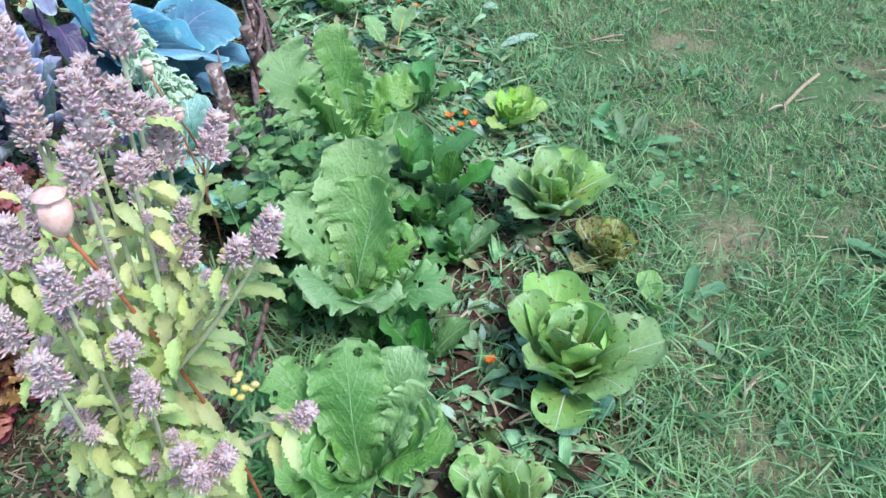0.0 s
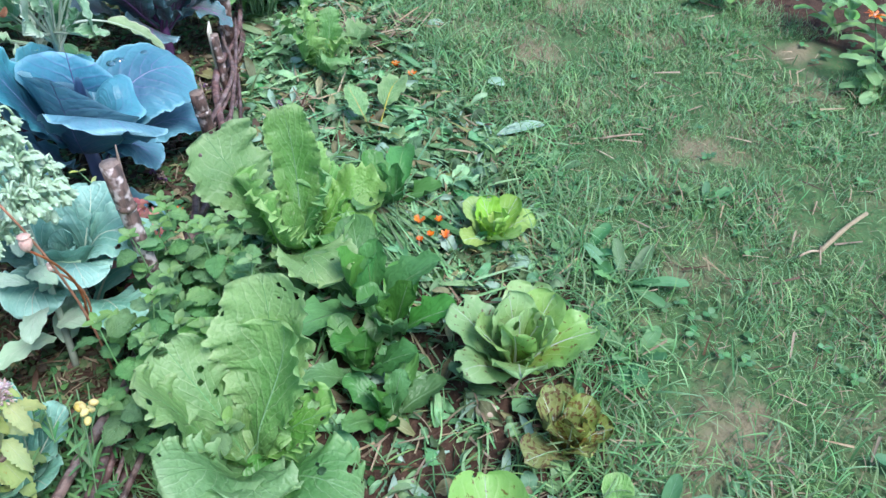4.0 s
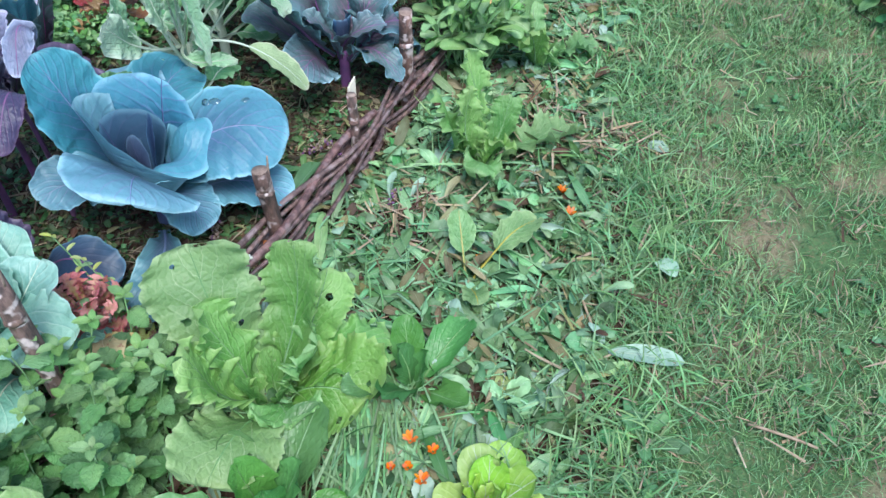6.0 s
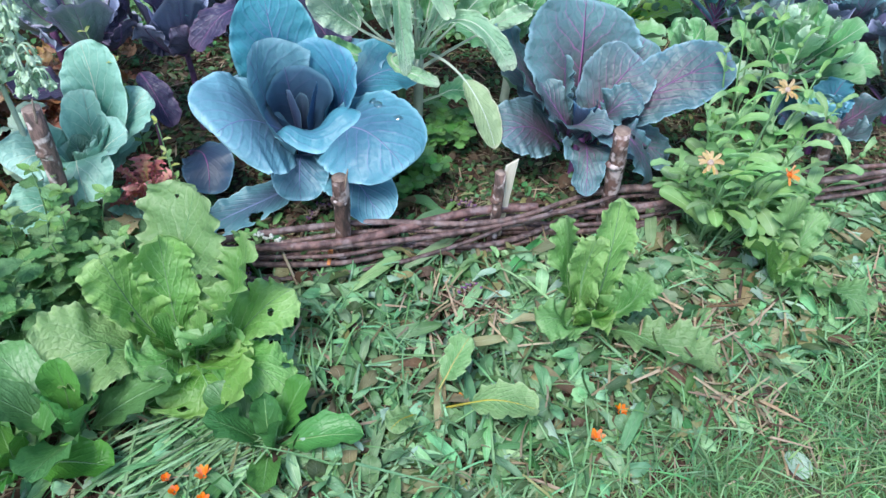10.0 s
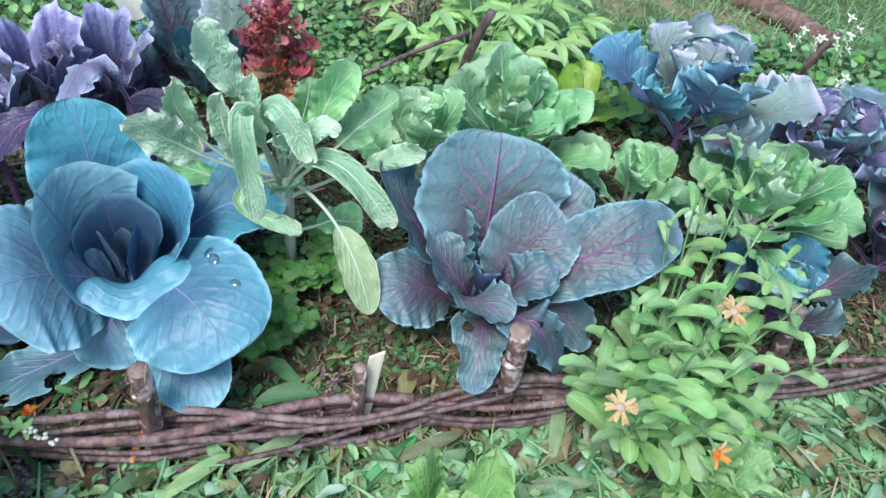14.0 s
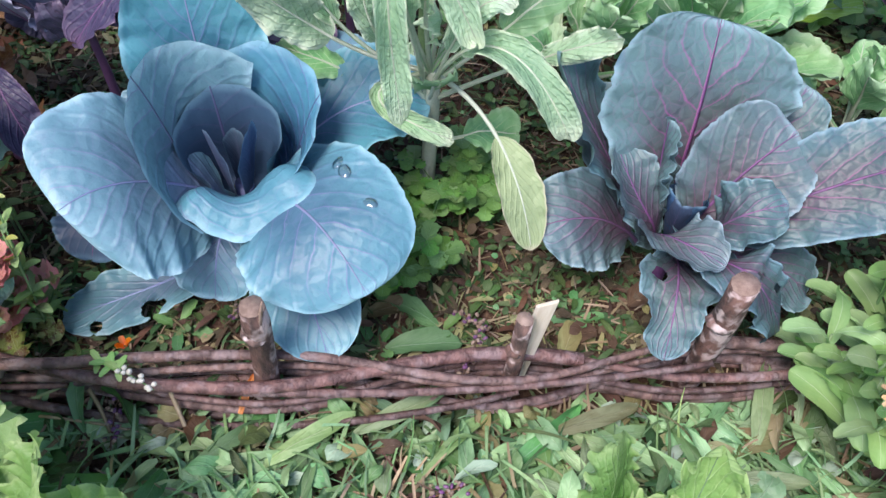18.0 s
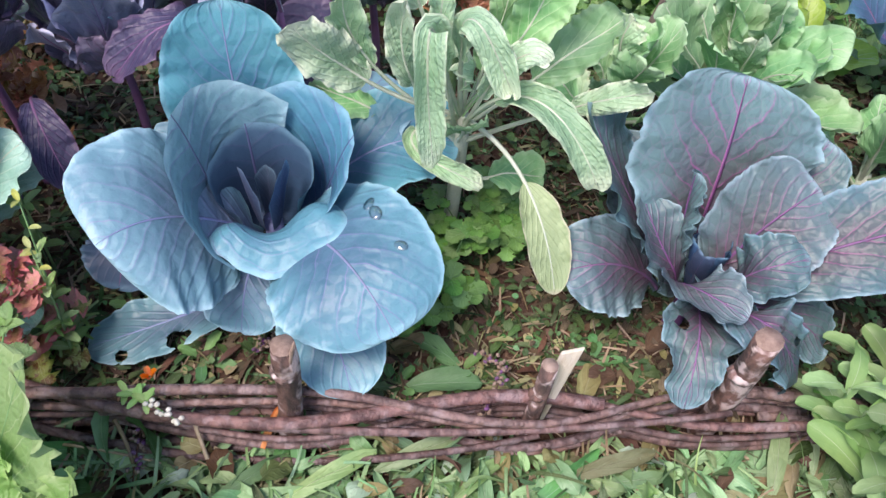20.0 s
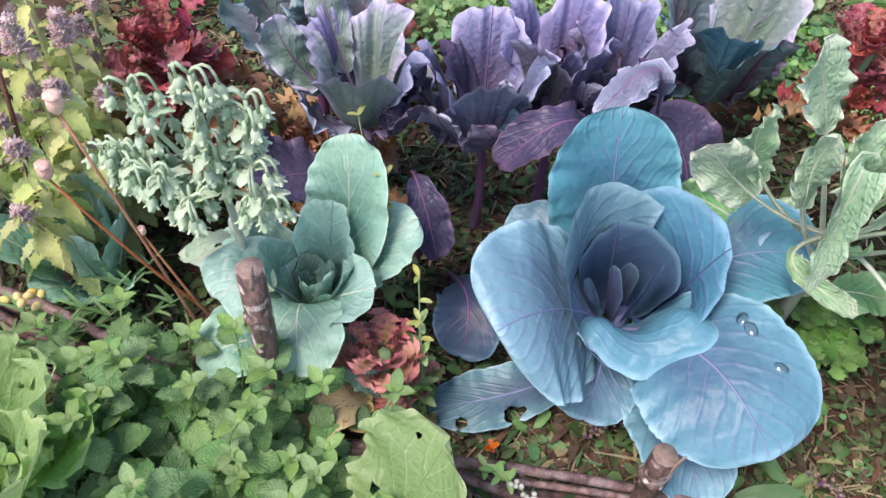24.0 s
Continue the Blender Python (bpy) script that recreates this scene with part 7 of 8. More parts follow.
    parts = [turns(len(x), rng, x + 0.001 * np.cos(yaw + a), y + 0.001 * np.sin(yaw + a), 0.015, yaw + a, (-10, 15), (-10, 10)) for a in (0, 2.09, 4.19)]
    tagged(scatter("clover", trefoil, np.concatenate(parts), [M["weed"]]), "clover growing in the lawn", "clover", kind="stuff")


turf_and_litter()


# ---- lawn weeds, fallen things ----
def weed(loc, seed, n, L, W, mat="weed", label="flat dock weed in the grass", rise=(12, 50), **k):
    return rosette("weed", label, "weed", loc, random_rows(np.random.RandomState(seed), n, (L, L * 0.7), (W, W * 0.8), rise, (30, 20)), M[mat], None, "weeds in the lawn", seed * 7, a=0.7, b=0.4, nu=6, nv=10, ruf=0.003, pet=0.15, pw=0.002, **k)


for k, (x, y, n, L, W) in enumerate(((-1.00, -0.86, 6, 0.13, 0.035), (-1.18, -0.90, 5, 0.12, 0.03), (-0.40, -0.92, 9, 0.16, 0.035), (-0.30, -0.84, 8, 0.13, 0.04), (-1.30, -0.98, 5, 0.10, 0.03), (-0.95, -1.40, 8, 0.14, 0.035), (-0.62, -0.90, 8, 0.12, 0.04), (0.05, -0.80, 7, 0.10, 0.035), (-0.1, -1.2, 6, 0.1, 0.03), (0.55, -0.62, 7, 0.10, 0.03))):
    weed((x, y, 0), 60 + k, n, L, W)
weed((-1.005, -0.790, 0), 80, 2, 0.10, 0.065, "mustard", "single round-leaved seedling at the lawn's edge", (55, 70))
weed((-1.255, -0.545, 0), 81, 4, 0.11, 0.062, "green", "round-leaved grey-green brassica seedling", (30, 55))
for k, (x, y) in enumerate(((0.06, 0.06), (0.28, 0.03), (0.47, 0.08), (0.16, 0.02), (0.72, 0.05), (-0.02, 0.0), (0.38, -0.02), (0.9, 0.0), (1.35, 0.1))):
    weed((x, y, 0.01), 90 + k, 5, 0.045, 0.03, "weed", "small round-leaved weed by the edging", (30, 70))
for k, (x, y) in enumerate(((0.30, 0.24), (0.20, 0.20), (0.52, 0.28), (-0.12, 0.22), (0.58, 0.60), (1.05, 0.46), (-0.25, 0.30))):
    weed((x, y, BED), 110 + k, 6, 0.06, 0.02, "weed", "dandelion-like weed on the bed's soil", (20, 50))


def fallen(name, label, loc, mat, turn, flip=0, **k):
    me = leaf(name, M[mat], None, nu=8, nv=12, **k)
    ob = new(name, me)
    ob.matrix_world = pose(*loc, flip, 0, turn)
    return tagged(ob, label, "leaf")


fallen("fallen_leaf", "long pale green leaf lying on the grass", (0.186, -0.668, 0.03), "pale", -66, L=0.16, W=0.05, a=0.6, b=0.5, e0=6, bend=18, cup=0.5, seed=1)
fallen("fallen_leaf", "pale leaf scrap lying on the grass", (0.470, -0.715, 0.025), "pale", 60, L=0.06, W=0.05, a=0.5, b=0.4, e0=10, bend=30, cup=0.5, seed=2)
fallen("fallen_leaf", "pale leaf scrap at the lawn's edge", (0.895, -0.480, 0.02), "pale", -80, L=0.06, W=0.05, a=0.5, b=0.4, e0=8, bend=25, cup=0.4, seed=3)
for k, (x, y, t) in enumerate(((0.05, -0.50, 200), (0.15, -0.60, -20), (0.10, -0.42, 80))):
    rosette("wilting_seedling", "wilting seedling with yellow leaves", "seedling", (x, y, 0), ((t, 40, 0.085, 0.042, 70, 0.4, 0), (t + 50, 34, 0.07, 0.035, 60, 0.4, 0), (t - 60, 30, 0.06, 0.03, 60, 0.4, 0)), M["yellow"], M["stempale"], "wilting seedlings", 900 + k, a=0.6, b=0.35, nu=8, nv=12, pet=0.3, pw=0.002, rib=0.003, ruf=0.004)


def petals():
    for k, (x, y) in enumerate(((0.584, -0.370), (0.520, -0.422), (-0.218, -0.437), (-0.275, -0.500), (-0.266, -0.463), (-0.214, -0.485), (-0.283, -0.437), (0.272, -0.310), (-1.099, -0.391), (-0.63, -0.56), (-0.179, 0.160))):
        head = thing("calendula_flower", "fallen orange calendula flower head", "flower", (x, y, 0.060 if k == 10 else 0.050 if 1 < k < 7 else 0.030), "fallen calendula flowers")
        rng = np.random.RandomState(k)
        pet = leaf("petal", M["orange"], None, L=(0.019, 0.021, 0.021, 0.020, 0.012, 0.015, 0.011)[k] if k < 7 else 0.016, W=0.009, a=0.4, b=0.25, e0=60, bend=20, cup=0.6, nu=4, nv=4, seed=k)
        for j in range(7):
            piece("petal", pet, head, at_angle(51 * j + rng.uniform(-15, 15), 0, 0.002, rng.uniform(-20, 20)))


petals()


def small_things():
    V, F = ball_geo(0.026, 12, 8, (1.0, 0.75, 0.6), 0.06, 4)
    st = new("stone", mesh_of("stone", V.tolist(), F, [M["stone"]]))
    st.matrix_world = pose(-0.752, -0.563, 0.012, 0, 20, 55)
    tagged(st, "pale pinkish stone on bare soil", "stone")
    straw = thing("straw_piece", "flattened piece of pale straw on the lawn", "straw", (-0.18, -1.60, 0.03))
    for a, b, r in (((0, 0, 0), (-0.14, 0.18, 0.0), 0.006), ((-0.14, 0.18, 0), (-0.16, 0.24, 0.004), 0.003), ((-0.12, 0.17, 0), (-0.19, 0.20, 0.003), 0.002)):
        piece("stalk", tube("stalk", bow(a, b, (0.004, 0, 0.004), 6), r, [M["straw"]], 6, 0.2), straw)
    for a, b in (((0.18, -0.97, 0.02), (0.20, -1.10, 0.02)), ((-1.22, -0.94, 0.02), (-1.26, -0.88, 0.02)), ((-1.35, -1.12, 0.02), (-1.38, -1.06, 0.02)), ((0.895, -0.43, 0.01), (0.872, -0.53, 0.02)), ((-0.98, -0.66, 0.02), (-1.06, -0.73, 0.02)), ((-1.25, -0.40, 0.02), (-1.20, -0.53, 0.02)), ((-1.32, -0.47, 0.02), (-1.35, -0.58, 0.02)), ((0.30, -0.55, 0.03), (0.22, -0.62, 0.03)), ((-0.05, 0.02, 0.0), (-0.09, 0.09, 0.09))):
        s = new("dry_stalk", tube("dry_stalk", bow(a, b, (0, 0, 0.004), 6), 0.0032, [M["straw"]], 6, 0.15))
        tagged(s, "short dry straw-coloured stalk on the ground", "stalk", "dry stalks")


small_things()


def slender_weeds():
    """Thin self-sown weeds between the cabbages."""
    lv = [leaf("leaf", M["yellow" if k else "calend"], None, L=0.034, W=0.015, a=0.5, b=0.6, e0=35, bend=40, cup=0.4, nu=4, nv=8, seed=1200 + k, rag=0.06) for k in range(2)]
    for k, (foot, tops) in enumerate((((-0.42, 0.36, 0.0), ((-0.492, 0.473, 0.424), (-0.422, 0.386, 0.397))), ((-0.33, 0.19, 0.0), ((-0.339, 0.282, 0.311), (-0.325, 0.240, 0.260))))):
        root = thing("slender_weed", "slender yellow-green weed with small leaves and buds between the cabbages", "weed", foot, "slender weeds in the bed")
        for q, top in enumerate(tops):
            t = Vector(top) - Vector(foot)
            pts = bow((0.01 * q, 0, 0), t, (0.012, -0.01, 0.0), 9)
            st = piece("stem", tube("stem", pts, np.linspace(0.0024, 0.0011, 9), [M["stemgreen"]], 5), root)
            for j in range(13):
                f = 0.25 + 0.75 * j / 12
                piece("leaf", lv[1 if f > 0.8 else 0], st, Matrix.Translation(pts[int(round(8 * f))]) @ Matrix.Rotation(j * 2.4 + k, 4, "Z") @ Matrix.Scale(1.35 - 0.8 * f, 4))


def needle_weed():
    root = thing("needle_weed", "light green weed with whorls of needle leaves", "weed", (-0.363, 0.215, 0.0))
    needle = leaf("leaf", M["calend"], None, L=0.042, W=0.0055, a=0.3, b=0.5, e0=12, bend=25, cup=0.4, nu=2, nv=5, seed=5, rag=0)
    for k, (x, y, z) in enumerate(((0.0, 0.013, 0.135), (0.035, -0.01, 0.10), (-0.03, -0.02, 0.09), (0.05, 0.03, 0.07))):
        pts = bow((0, 0, 0), (x, y, z), (0.006, 0, 0), 7)
        st = piece("stem", tube("stem", pts, 0.0013, [M["stemgreen"]], 4), root)
        for ring, f in enumerate((6, 4, 2)):
            for j in range(9):
                piece("leaf", needle, st, Matrix.Translation(pts[f]) @ Matrix.Rotation(j * 0.698 + ring, 4, "Z") @ Matrix.Rotation(radians(-30 if f == 6 else -5), 4, "Y") @ Matrix.Scale(1.0 - 0.08 * ring, 4))


def lying_sprig():
    root = thing("flowering_sprig", "thin sprig with tiny white flowers lying over the edging", "sprig", (-0.204, 0.114, 0.0))
    pts = bow((0, 0, 0.11), (0.121, -0.064, 0.150), (0, 0, 0.012), 11)
    piece("stem", tube("stem", pts, np.linspace(0.0018, 0.0009, 11), [M["stemgreen"]], 5), root)
    lf = leaf("leaf", M["calend"], None, L=0.022, W=0.010, a=0.5, b=0.6, e0=20, bend=35, cup=0.4, nu=3, nv=6, seed=8)
    V, F = ball_geo(0.0042, 6, 4, (1, 1, 0.8), 0.1)
    fl = mesh_of("blossom", V.tolist(), F, [M["white"]])
    rng = np.random.RandomState(14)
    for j in range(26):
        p = Vector(pts[int(2 + 8.9 * j / 26)])
        if j < 12:
            piece("leaf", lf, root, Matrix.Translation(p) @ Matrix.Rotation(j * 2.4, 4, "Z"))
        else:
            piece("blossom", fl, root, Matrix.Translation(p + Vector((rng.uniform(-0.007, 0.007), rng.uniform(-0.007, 0.007), rng.uniform(0, 0.008)))))


def mauve_sprigs():
    V, F = ball_geo(0.0040, 5, 4, (0.8, 0.8, 1.2), 0.15)
    fl = mesh_of("floret", V.tolist(), F, [M["stempurple"]])
    fl2 = mesh_of("floret", V.tolist(), F, [M["cutwood"]])
    rng = np.random.RandomState(15)
    for x, y, z, a in ((0.347, 0.157, 0.085, 70), (-0.169, 0.035, 0.03, 95), (0.306, -0.037, 0.040, 20), (0.37, 0.24, 0.045, 150), (-0.02, 0.24, 0.045, 40)):
        root = thing("flower_sprig", "fallen mauve catmint flower sprig beside the edging", "flower", (x, y, z), "fallen catmint sprigs")
        d = Vector((math.cos(radians(a)), math.sin(radians(a)), 0.25))
        pts = bow(-d * 0.035, d * 0.045, (0, 0, 0.004), 7)
        piece("stem", tube("stem", pts, 0.0014, [M["deadleaf"]], 4), root)
        for j in range(34):
            p = Vector(pts[2 + j % 5]) + Vector(rng.normal(0, 0.006, 3))
            piece("floret", fl2 if j % 3 else fl, root, aim(p, rng.normal(0, 1, 3)))


def edge_litter():
    for x, y, z, m, t, label, L, W in ((0.621, 0.312, 0.03, "deadleaf", 40, "curled brown dead leaf on the bed's soil", 0.06, 0.045), (-0.028, 0.014, 0.03, "deadleaf", 120, "curled brown dead leaf before the edging", 0.06, 0.04), (0.014, 0.066, 0.05, "faded", 80, "narrow orange dry leaf against the edging", 0.075, 0.012), (0.560, 0.255, 0.035, "deadleaf", 200, "curled brown dead leaf on the bed's soil", 0.055, 0.04), (0.214, 0.198, 0.03, "weed", 8, "toothed dandelion leaf on the bed's soil", 0.13, 0.045), (0.300, 0.245, 0.03, "weed", 150, "toothed dandelion leaf on the bed's soil", 0.10, 0.035), (0.50, 0.20, 0.035, "wilted", 70, "wilted leaf on the bed's soil", 0.07, 0.04), (0.18, 0.26, 0.03, "wilted", 20, "wilted leaf on the bed's soil", 0.07, 0.04)):
        fallen("fallen_leaf", label, (x, y, z), m, t, L=L, W=W, a=0.6, b=0.5, e0=25, bend=50, cup=0.6, seed=int(L * 1000), wave=0.005, rag=0.15, serr=0.25 if m == "weed" else 0.05, sn=7)
    for a, b, r, m in (((-0.200, 0.075, 0.085), (-0.170, 0.020, 0.005), 0.0034, "drygrass"), ((-0.28, 0.05, 0.035), (-0.08, 0.03, 0.02), 0.0026, "straw"), ((-0.03, 0.02, 0.01), (0.16, 0.05, 0.02), 0.003, "drygrass"), ((0.35, 0.02, 0.01), (0.47, 0.08, 0.03), 0.002, "straw"), ((-1.02, 0.24, 0.0), (-0.979, 0.326, 0.50), 0.006, "deadleaf")):
        tw = new("dry_twig", tube("dry_twig", bow(a, b, (0.004, 0.002, 0.006), 8), np.linspace(r, r * 0.6, 8), [M[m]], 6, 0.15, 3))
        tagged(tw, "thin dry twig leaning on the edging", "twig", "dry twigs")


slender_weeds()
needle_weed()
lying_sprig()
mauve_sprigs()
edge_litter()


def toadflax():
    root = thing("toadflax", "slender toadflax with needle leaves and yellow flowers", "toadflax", (-1.30, 0.10, 0.0))
    rng = np.random.RandomState(6)
    needle = leaf("leaf", M["weed"], None, L=0.045, W=0.004, a=0.3, b=0.5, e0=40, bend=40, cup=0.4, nu=2, nv=5, seed=1, rag=0)
    V, F = ball_geo(1, 8, 6, (0.0085, 0.006, 0.007), 0.1)
    fl = mesh_of("blossom", V.tolist(), F, [M["yellowfl"]])
    for k in range(34):
        top = Vector((rng.uniform(-0.10, 0.22), rng.uniform(-0.06, 0.06), rng.uniform(0.12, 0.26))) if k < 18 else Vector((rng.uniform(0.35, 0.62), rng.uniform(0.04, 0.2), rng.uniform(0.08, 0.2)))
        if k == 0:
            top = Vector((0.389, 0.018, 0.251))
        if k == 1:
            top = Vector((0.041, -0.030, 0.260))
        pts = bow((top.x * 0.6, top.y * 0.5, 0), top, (0.01, 0, 0), 7)
        st = piece("stem", tube("stem", pts, 0.0013, [M["stemgreen"]], 4), root)
        for j in range(14):
            piece("leaf", needle, st, Matrix.Translation(pts[1 + j % 5]) @ Matrix.Rotation(j * 2.4, 4, "Z"))
        if k < 2:
            for j in range(7):
                piece("blossom", fl, st, Matrix.Translation(Vector(pts[-1]) + Vector((rng.uniform(-0.02, 0.02), rng.uniform(-0.02, 0.02), rng.uniform(-0.02, 0.03)))) @ Matrix.Rotation(rng.rand() * 6, 4, "Z"))


toadflax()


def water_drops():
    V, F = ball_geo(0.0075, 12, 8, (1.2, 0.85, 0.45))
    me = mesh_of("water_drop", V.tolist(), F, [M["water"]])
    scene.view_layers[0].update()
    deps = bpy.context.evaluated_depsgraph_get()
    for x, y, s in ((0.136, 0.352, 1.5), (0.148, 0.334, 1.6), (0.191, 0.280, 1.4)):
        hit, p, nrm, _, ob, _ = scene.ray_cast(deps, Vector((x, y, 0.9)), Vector((0, 0, -1)))
        d = new("water_drop", me)
        d.matrix_world = aim(p + nrm * 0.002, nrm if nrm.z > 0 else -nrm) @ Matrix.Scale(s, 4)
        tagged(d, "clear drop of water resting on a cabbage leaf", "water drop", "water drops")


water_drops()


# ---- the far side of the bed, the second bed across the lawn ----
def far_growth():
    rng = np.random.RandomState(91)
    tri = leaf_geo(L=0.055, W=0.040, a=0.5, b=0.45, e0=25, bend=50, cup=0.3, nu=3, nv=5, rag=0.1, serr=0.2, sn=5)
    def clump(name, label, cat, x0, x1, y0, y1, h, n, mat, size, kind="stuff"):
        x, y = rng.uniform(x0, x1, n), rng.uniform(y0, y1, n)
        far = ((2 * x - x0 - x1) / (x1 - x0)) ** 4 + ((2 * y - y0 - y1) / (y1 - y0)) ** 4
        ok = far < 1.0 + 0.9 * bed_noise(x, y, 4.0, 8.0)
        x, y = x[ok], y[ok]
        n = len(x)
        z = BED + h * rng.uniform(0.1, 1, n) * (0.75 + 0.5 * bed_noise(x, y, 3.0, 5.0))
        tagged(scatter(name, tri, turns(n, rng, x, y, z, pitch=(-40, 30), roll=(-35, 35), size=size), [M[m] for m in mat], slots=rng.randint(0, len(mat), n)), label, cat, kind=kind)
    clump("strawberry_leaves", "low bright green strawberry foliage behind the bed", "strawberry patch", -1.6, 0.42, 1.08, 1.95, 0.15, 7000, ("calend", "weed", "mint"), (0.28, 0.62))
    clump("strawberry_leaves", "low bright green strawberry foliage behind the bed", "strawberry patch", 0.30, 0.98, 1.02, 1.50, 0.12, 1900, ("calend", "weed", "parsley"), (0.28, 0.6))
    straw = leaf_geo(L=0.10, W=0.002, a=0.05, b=0.05, e0=3, bend=20, cup=0.8, nu=2, nv=3, rag=0.0)
    n = 1500
    x, y = rng.normal(0.45, 0.14, n), rng.normal(1.78, 0.11, n)
    tagged(scatter("straw_heap", straw, turns(n, rng, x, y, rng.uniform(0.005, 0.045, n), pitch=(-20, 20), roll=(-40, 40), size=(0.4, 1.1)), [M["straw"], M["drygrass"], M["deadleaf"]], slots=rng.randint(0, 3, n)), "reddish-brown straw raked together beyond the strawberries", "straw", kind="stuff")
    leaflet = leaf("leaflet", M["peony"], None, L=0.105, W=0.030, a=0.6, b=0.7, e0=12, bend=36, cup=0.5, nu=4, nv=10, seed=44, rag=0.03)
    for k, (x, y, n) in enumerate(((0.74, 1.30, 9), (0.92, 1.42, 8), (0.60, 1.42, 7))):
        root = thing("peony", "pale green peony foliage of long pointed leaflets", "peony", (x, y, 0.0), "peonies behind the bed")
        for j in range(n):
            az, out = j * 2.4 + 0.3 * k, rng.uniform(0.05, 0.16)
            top = Vector((out * math.cos(az), out * math.sin(az), rng.uniform(0.16, 0.28)))
            st = piece("stem", tube("stem", bow((0, 0, 0), top, (0, 0, 0.03), 6), 0.0028, [M["stemgreen"]], 5), root)
            for q in range(9):
                d = az + radians(-80 + 20 * q)
                piece("leaflet", leaflet, st, Matrix.Translation(top * (0.80 + 0.2 * (q % 2))) @ Matrix.Rotation(d, 4, "Z") @ Matrix.Scale(rng.uniform(0.75, 1.15), 4))
    pale = rosette("yellow_lettuce", "bright yellow-green lettuce behind the bed", "lettuce", (1.02, 1.14, 0.0), random_rows(rng, 9, (0.22, 0.16), (0.12, 0.08), (46, 82), (30, 0)), M["lime"], M["stempale"], seed=950, a=0.6, b=0.34, nu=10, nv=16, ruf=0.006, rib=0.003)
    clump("low_weeds", "low weeds between the bed and the lawn", "weeds", 0.9, 2.6, 1.05, 1.6, 0.10, 1300, ("weed", "parsley", "grass"), (0.4, 0.9))
    clump("far_shrubs", "dense green planting on the far side of the lawn", "planting", 2.0, 4.2, 2.05, 3.4, 0.34, 4200, ("weed", "mustard", "parsley"), (0.9, 1.8))
    clump("far_planting", "mixed green planting beyond the strawberry patch", "planting", -3.0, 1.2, 2.7, 4.2, 0.35, 3600, ("weed", "parsley", "mustard"), (0.8, 1.6))
    clump("right_planting", "mixed flower planting across the lawn", "planting", 1.75, 3.6, -1.9, -0.75, 0.24, 2600, ("weed", "calend", "mustard"), (0.7, 1.4))
    clump("bed_seedlings", "small weed seedlings carpeting the bed's soil", "weeds", -1.5, 2.1, 0.27, 1.2, 0.035, 5200, ("shadegreen", "shadegreen", "humus", "weed"), (0.14, 0.42))
    stick = new("dead_branch", tube("dead_branch", bow((-1.02, 0.34, 0.0), (-1.09, 0.40, 0.50), (0.02, 0, 0), 9), np.linspace(0.010, 0.007, 9), [M["stake"], M["cutwood"]], 8, 0.1, 9))
    tagged(stick, "dark leaning dead branch among the catmint", "branch")
    log = new("log", tube("log", bow((1.70, 1.98, 0.03), (2.02, 1.62, 0.04), (0.03, 0.02, 0.0), 10), np.linspace(0.05, 0.035, 10), [M["log"], M["cutwood"]], 12, 0.1, 5))
    tagged(log, "rough bark-covered log lying on the lawn's edge", "log")
    # calendulas of the second bed
    lv = [leaf("leaf", M["calend"], None, L=0.13, W=0.042, a=0.8, b=0.35, e0=35, bend=55, cup=0.5, nu=6, nv=10, seed=720 + k, ruf=0.002, pw=0.003) for k in range(3)]
    for k, (x, y, h, fl) in enumerate(((0.47, -1.93, 0.22, 1), (0.62, -2.05, 0.26, 1), (0.85, -1.95, 0.25, 0), (1.30, -1.42, 0.20, 0), (1.48, -1.22, 0.22, 2), (1.62, -1.30, 0.26, 2), (1.80, -1.12, 0.26, 1), (1.15, -1.62, 0.22, 0), (1.50, -1.65, 0.28, 1))):
        root = thing("calendula", "leafy calendula clump across the lawn" + (" with orange flowers" if fl else ""), "calendula", (x, y, -0.01), "calendulas across the lawn")
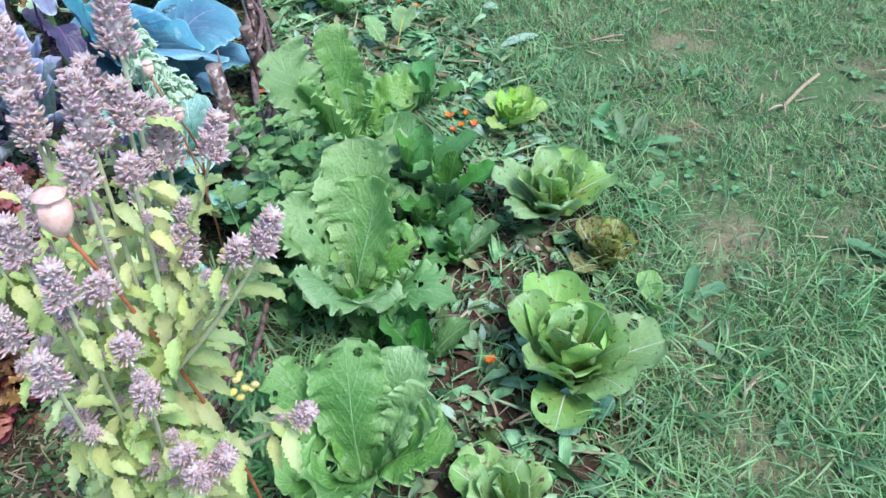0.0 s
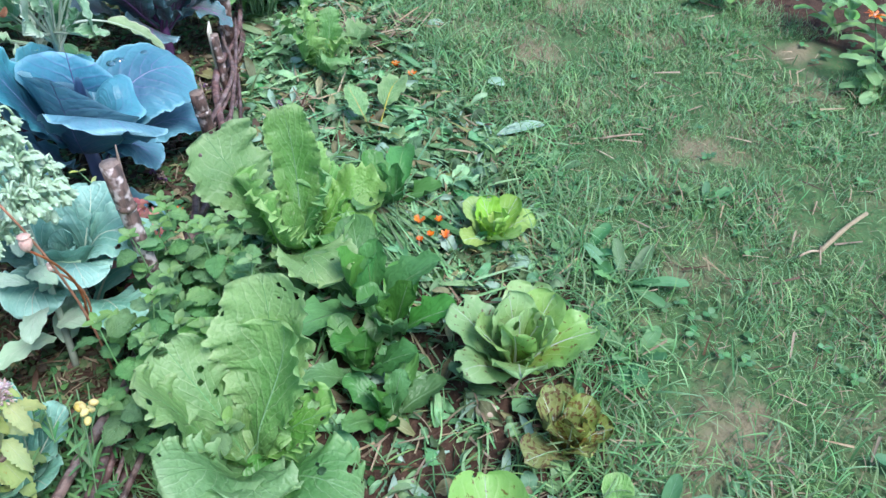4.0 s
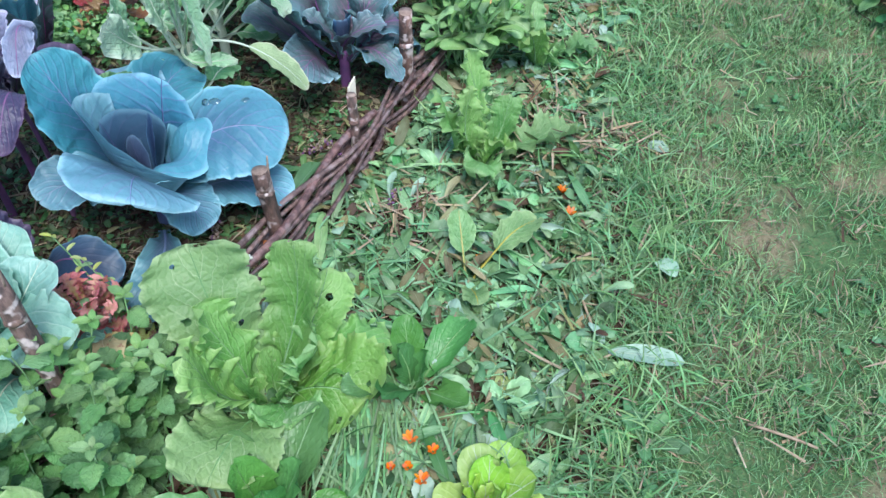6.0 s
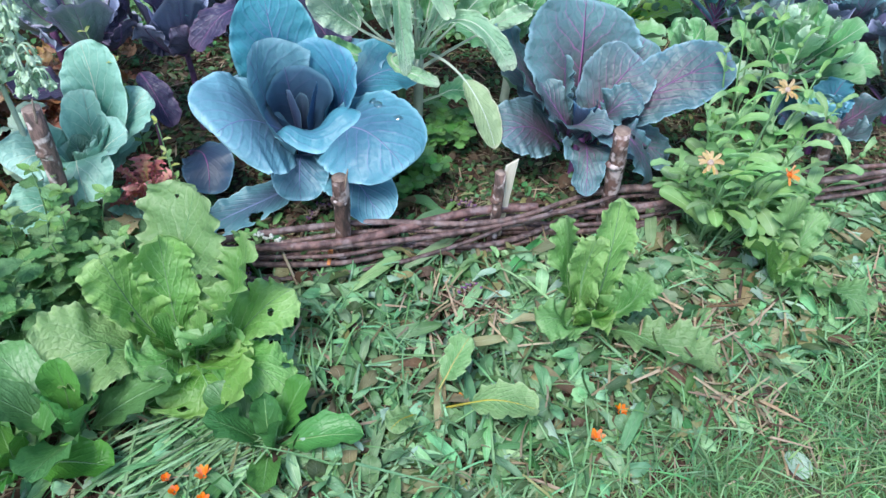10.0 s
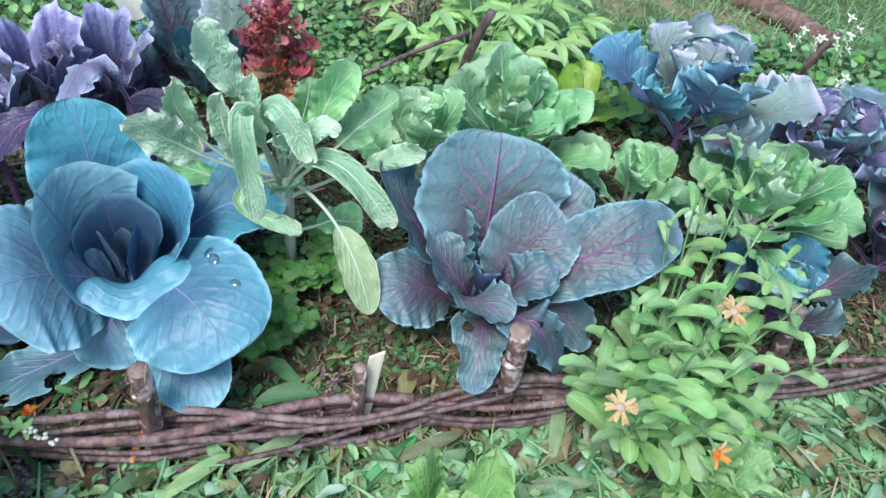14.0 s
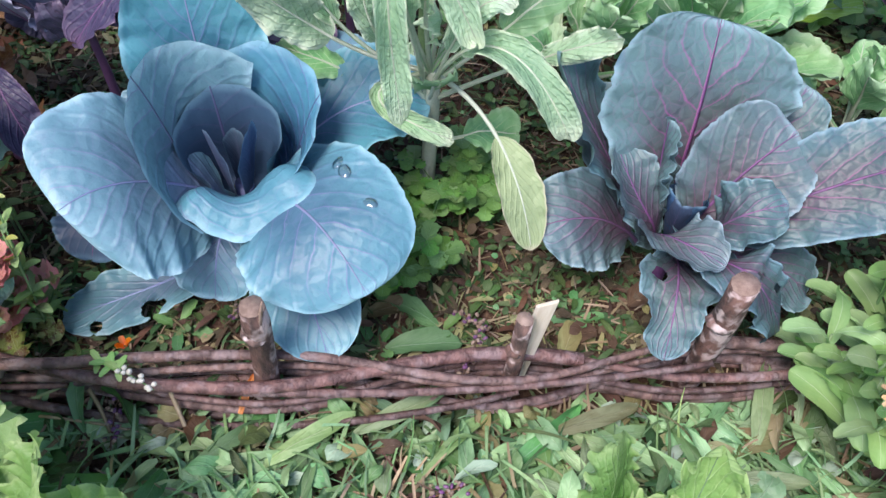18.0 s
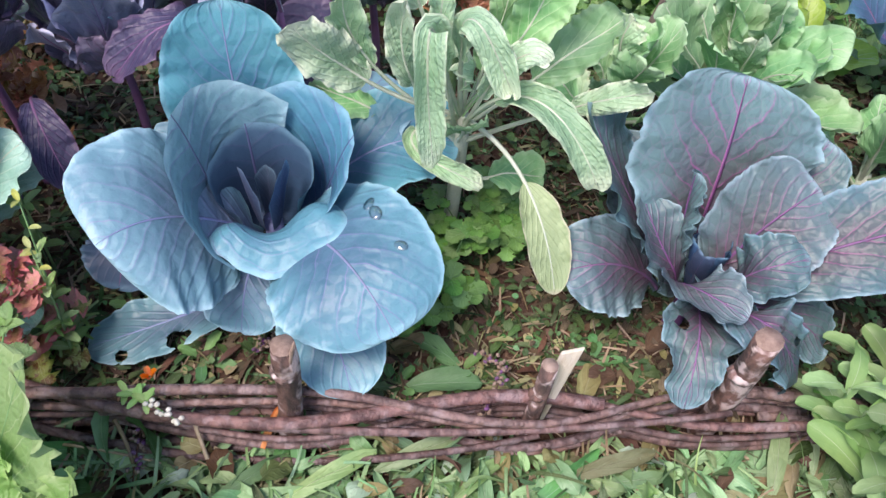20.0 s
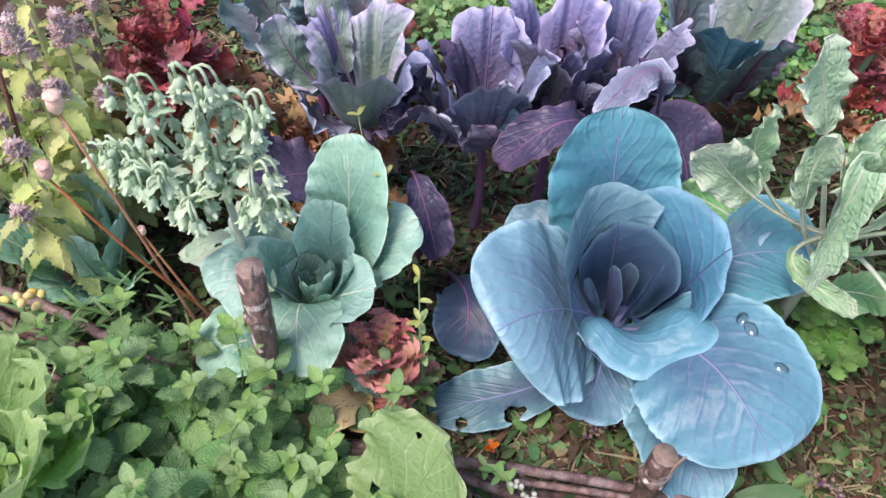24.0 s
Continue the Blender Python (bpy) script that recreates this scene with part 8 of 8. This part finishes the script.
        for j in range(26):
            f = rng.rand()
            piece("leaf", lv[j % 3], root, Matrix.Translation((rng.uniform(-0.06, 0.06), rng.uniform(-0.06, 0.06), h * f * 0.7)) @ Matrix.Rotation(j * 2.4, 4, "Z") @ Matrix.Scale(rng.uniform(0.7, 1.15), 4))
        for j in range(fl):
            p = Vector((rng.uniform(-0.06, 0.06), rng.uniform(-0.04, 0.08), h + 0.02))
            piece("stem", tube("stem", bow((0, 0, 0), p, (0, 0, 0.02), 5), 0.003, [M["stemgreen"]], 5), root)
            flower(root, p, (0.1, -0.2, 1), "orange" if j == 0 else "cream", 0.028, 12)
    # pink and white flowers behind the bed
    for p, mat, r, label in (((1.99, 1.06, 0.24), "pinkfl", 0.03, "pink flower behind the purple cabbages"),):
        root = thing("garden_flower", label, "flower", (p[0], p[1], 0))
        piece("stem", tube("stem", bow((0, 0, 0), (0, 0, p[2]), (0.01, 0, 0), 6), 0.003, [M["stemgreen"]], 5), root)
        flower(root, (0, 0, p[2]), (-0.1, -0.7, 0.6), mat, r, 12, "cream")
    root = thing("white_bloom", "single large drooping white flower petal on a stalk behind the kale", "flower", (-0.13, 1.02, 0))
    piece("stem", tube("stem", bow((0, 0, 0), (0.02, 0.01, 0.44), (0.02, 0, 0), 6), 0.003, [M["stemgreen"]], 5), root)
    piece("petal", leaf("petal", M["white"], None, L=0.10, W=0.085, a=0.4, b=0.6, e0=-35, bend=40, cup=0.5, nu=10, nv=12, seed=3), root, Matrix.Translation((0.02, 0.01, 0.45)) @ Matrix.Rotation(radians(-70), 4, "Z"))
    for k in range(7):
        x, y = rng.uniform(1.45, 1.72), rng.uniform(1.0, 1.12)
        root = thing("radish_flower", "thin stalk with small white four-petalled flowers", "flower", (x, y, 0), "white radish flowers")
        h = rng.uniform(0.28, 0.42)
        piece("stem", tube("stem", bow((0, 0, 0), (0.02, 0, h), (0.02, 0, 0), 6), 0.0018, [M["stemgreen"]], 4), root)
        for j in range(3):
            flower(root, (0.02 + rng.uniform(-0.02, 0.02), rng.uniform(-0.02, 0.02), h - 0.02 * j), (rng.uniform(-0.4, 0.4), -0.4, 1), "white", 0.013, 4, "lime")


far_growth()
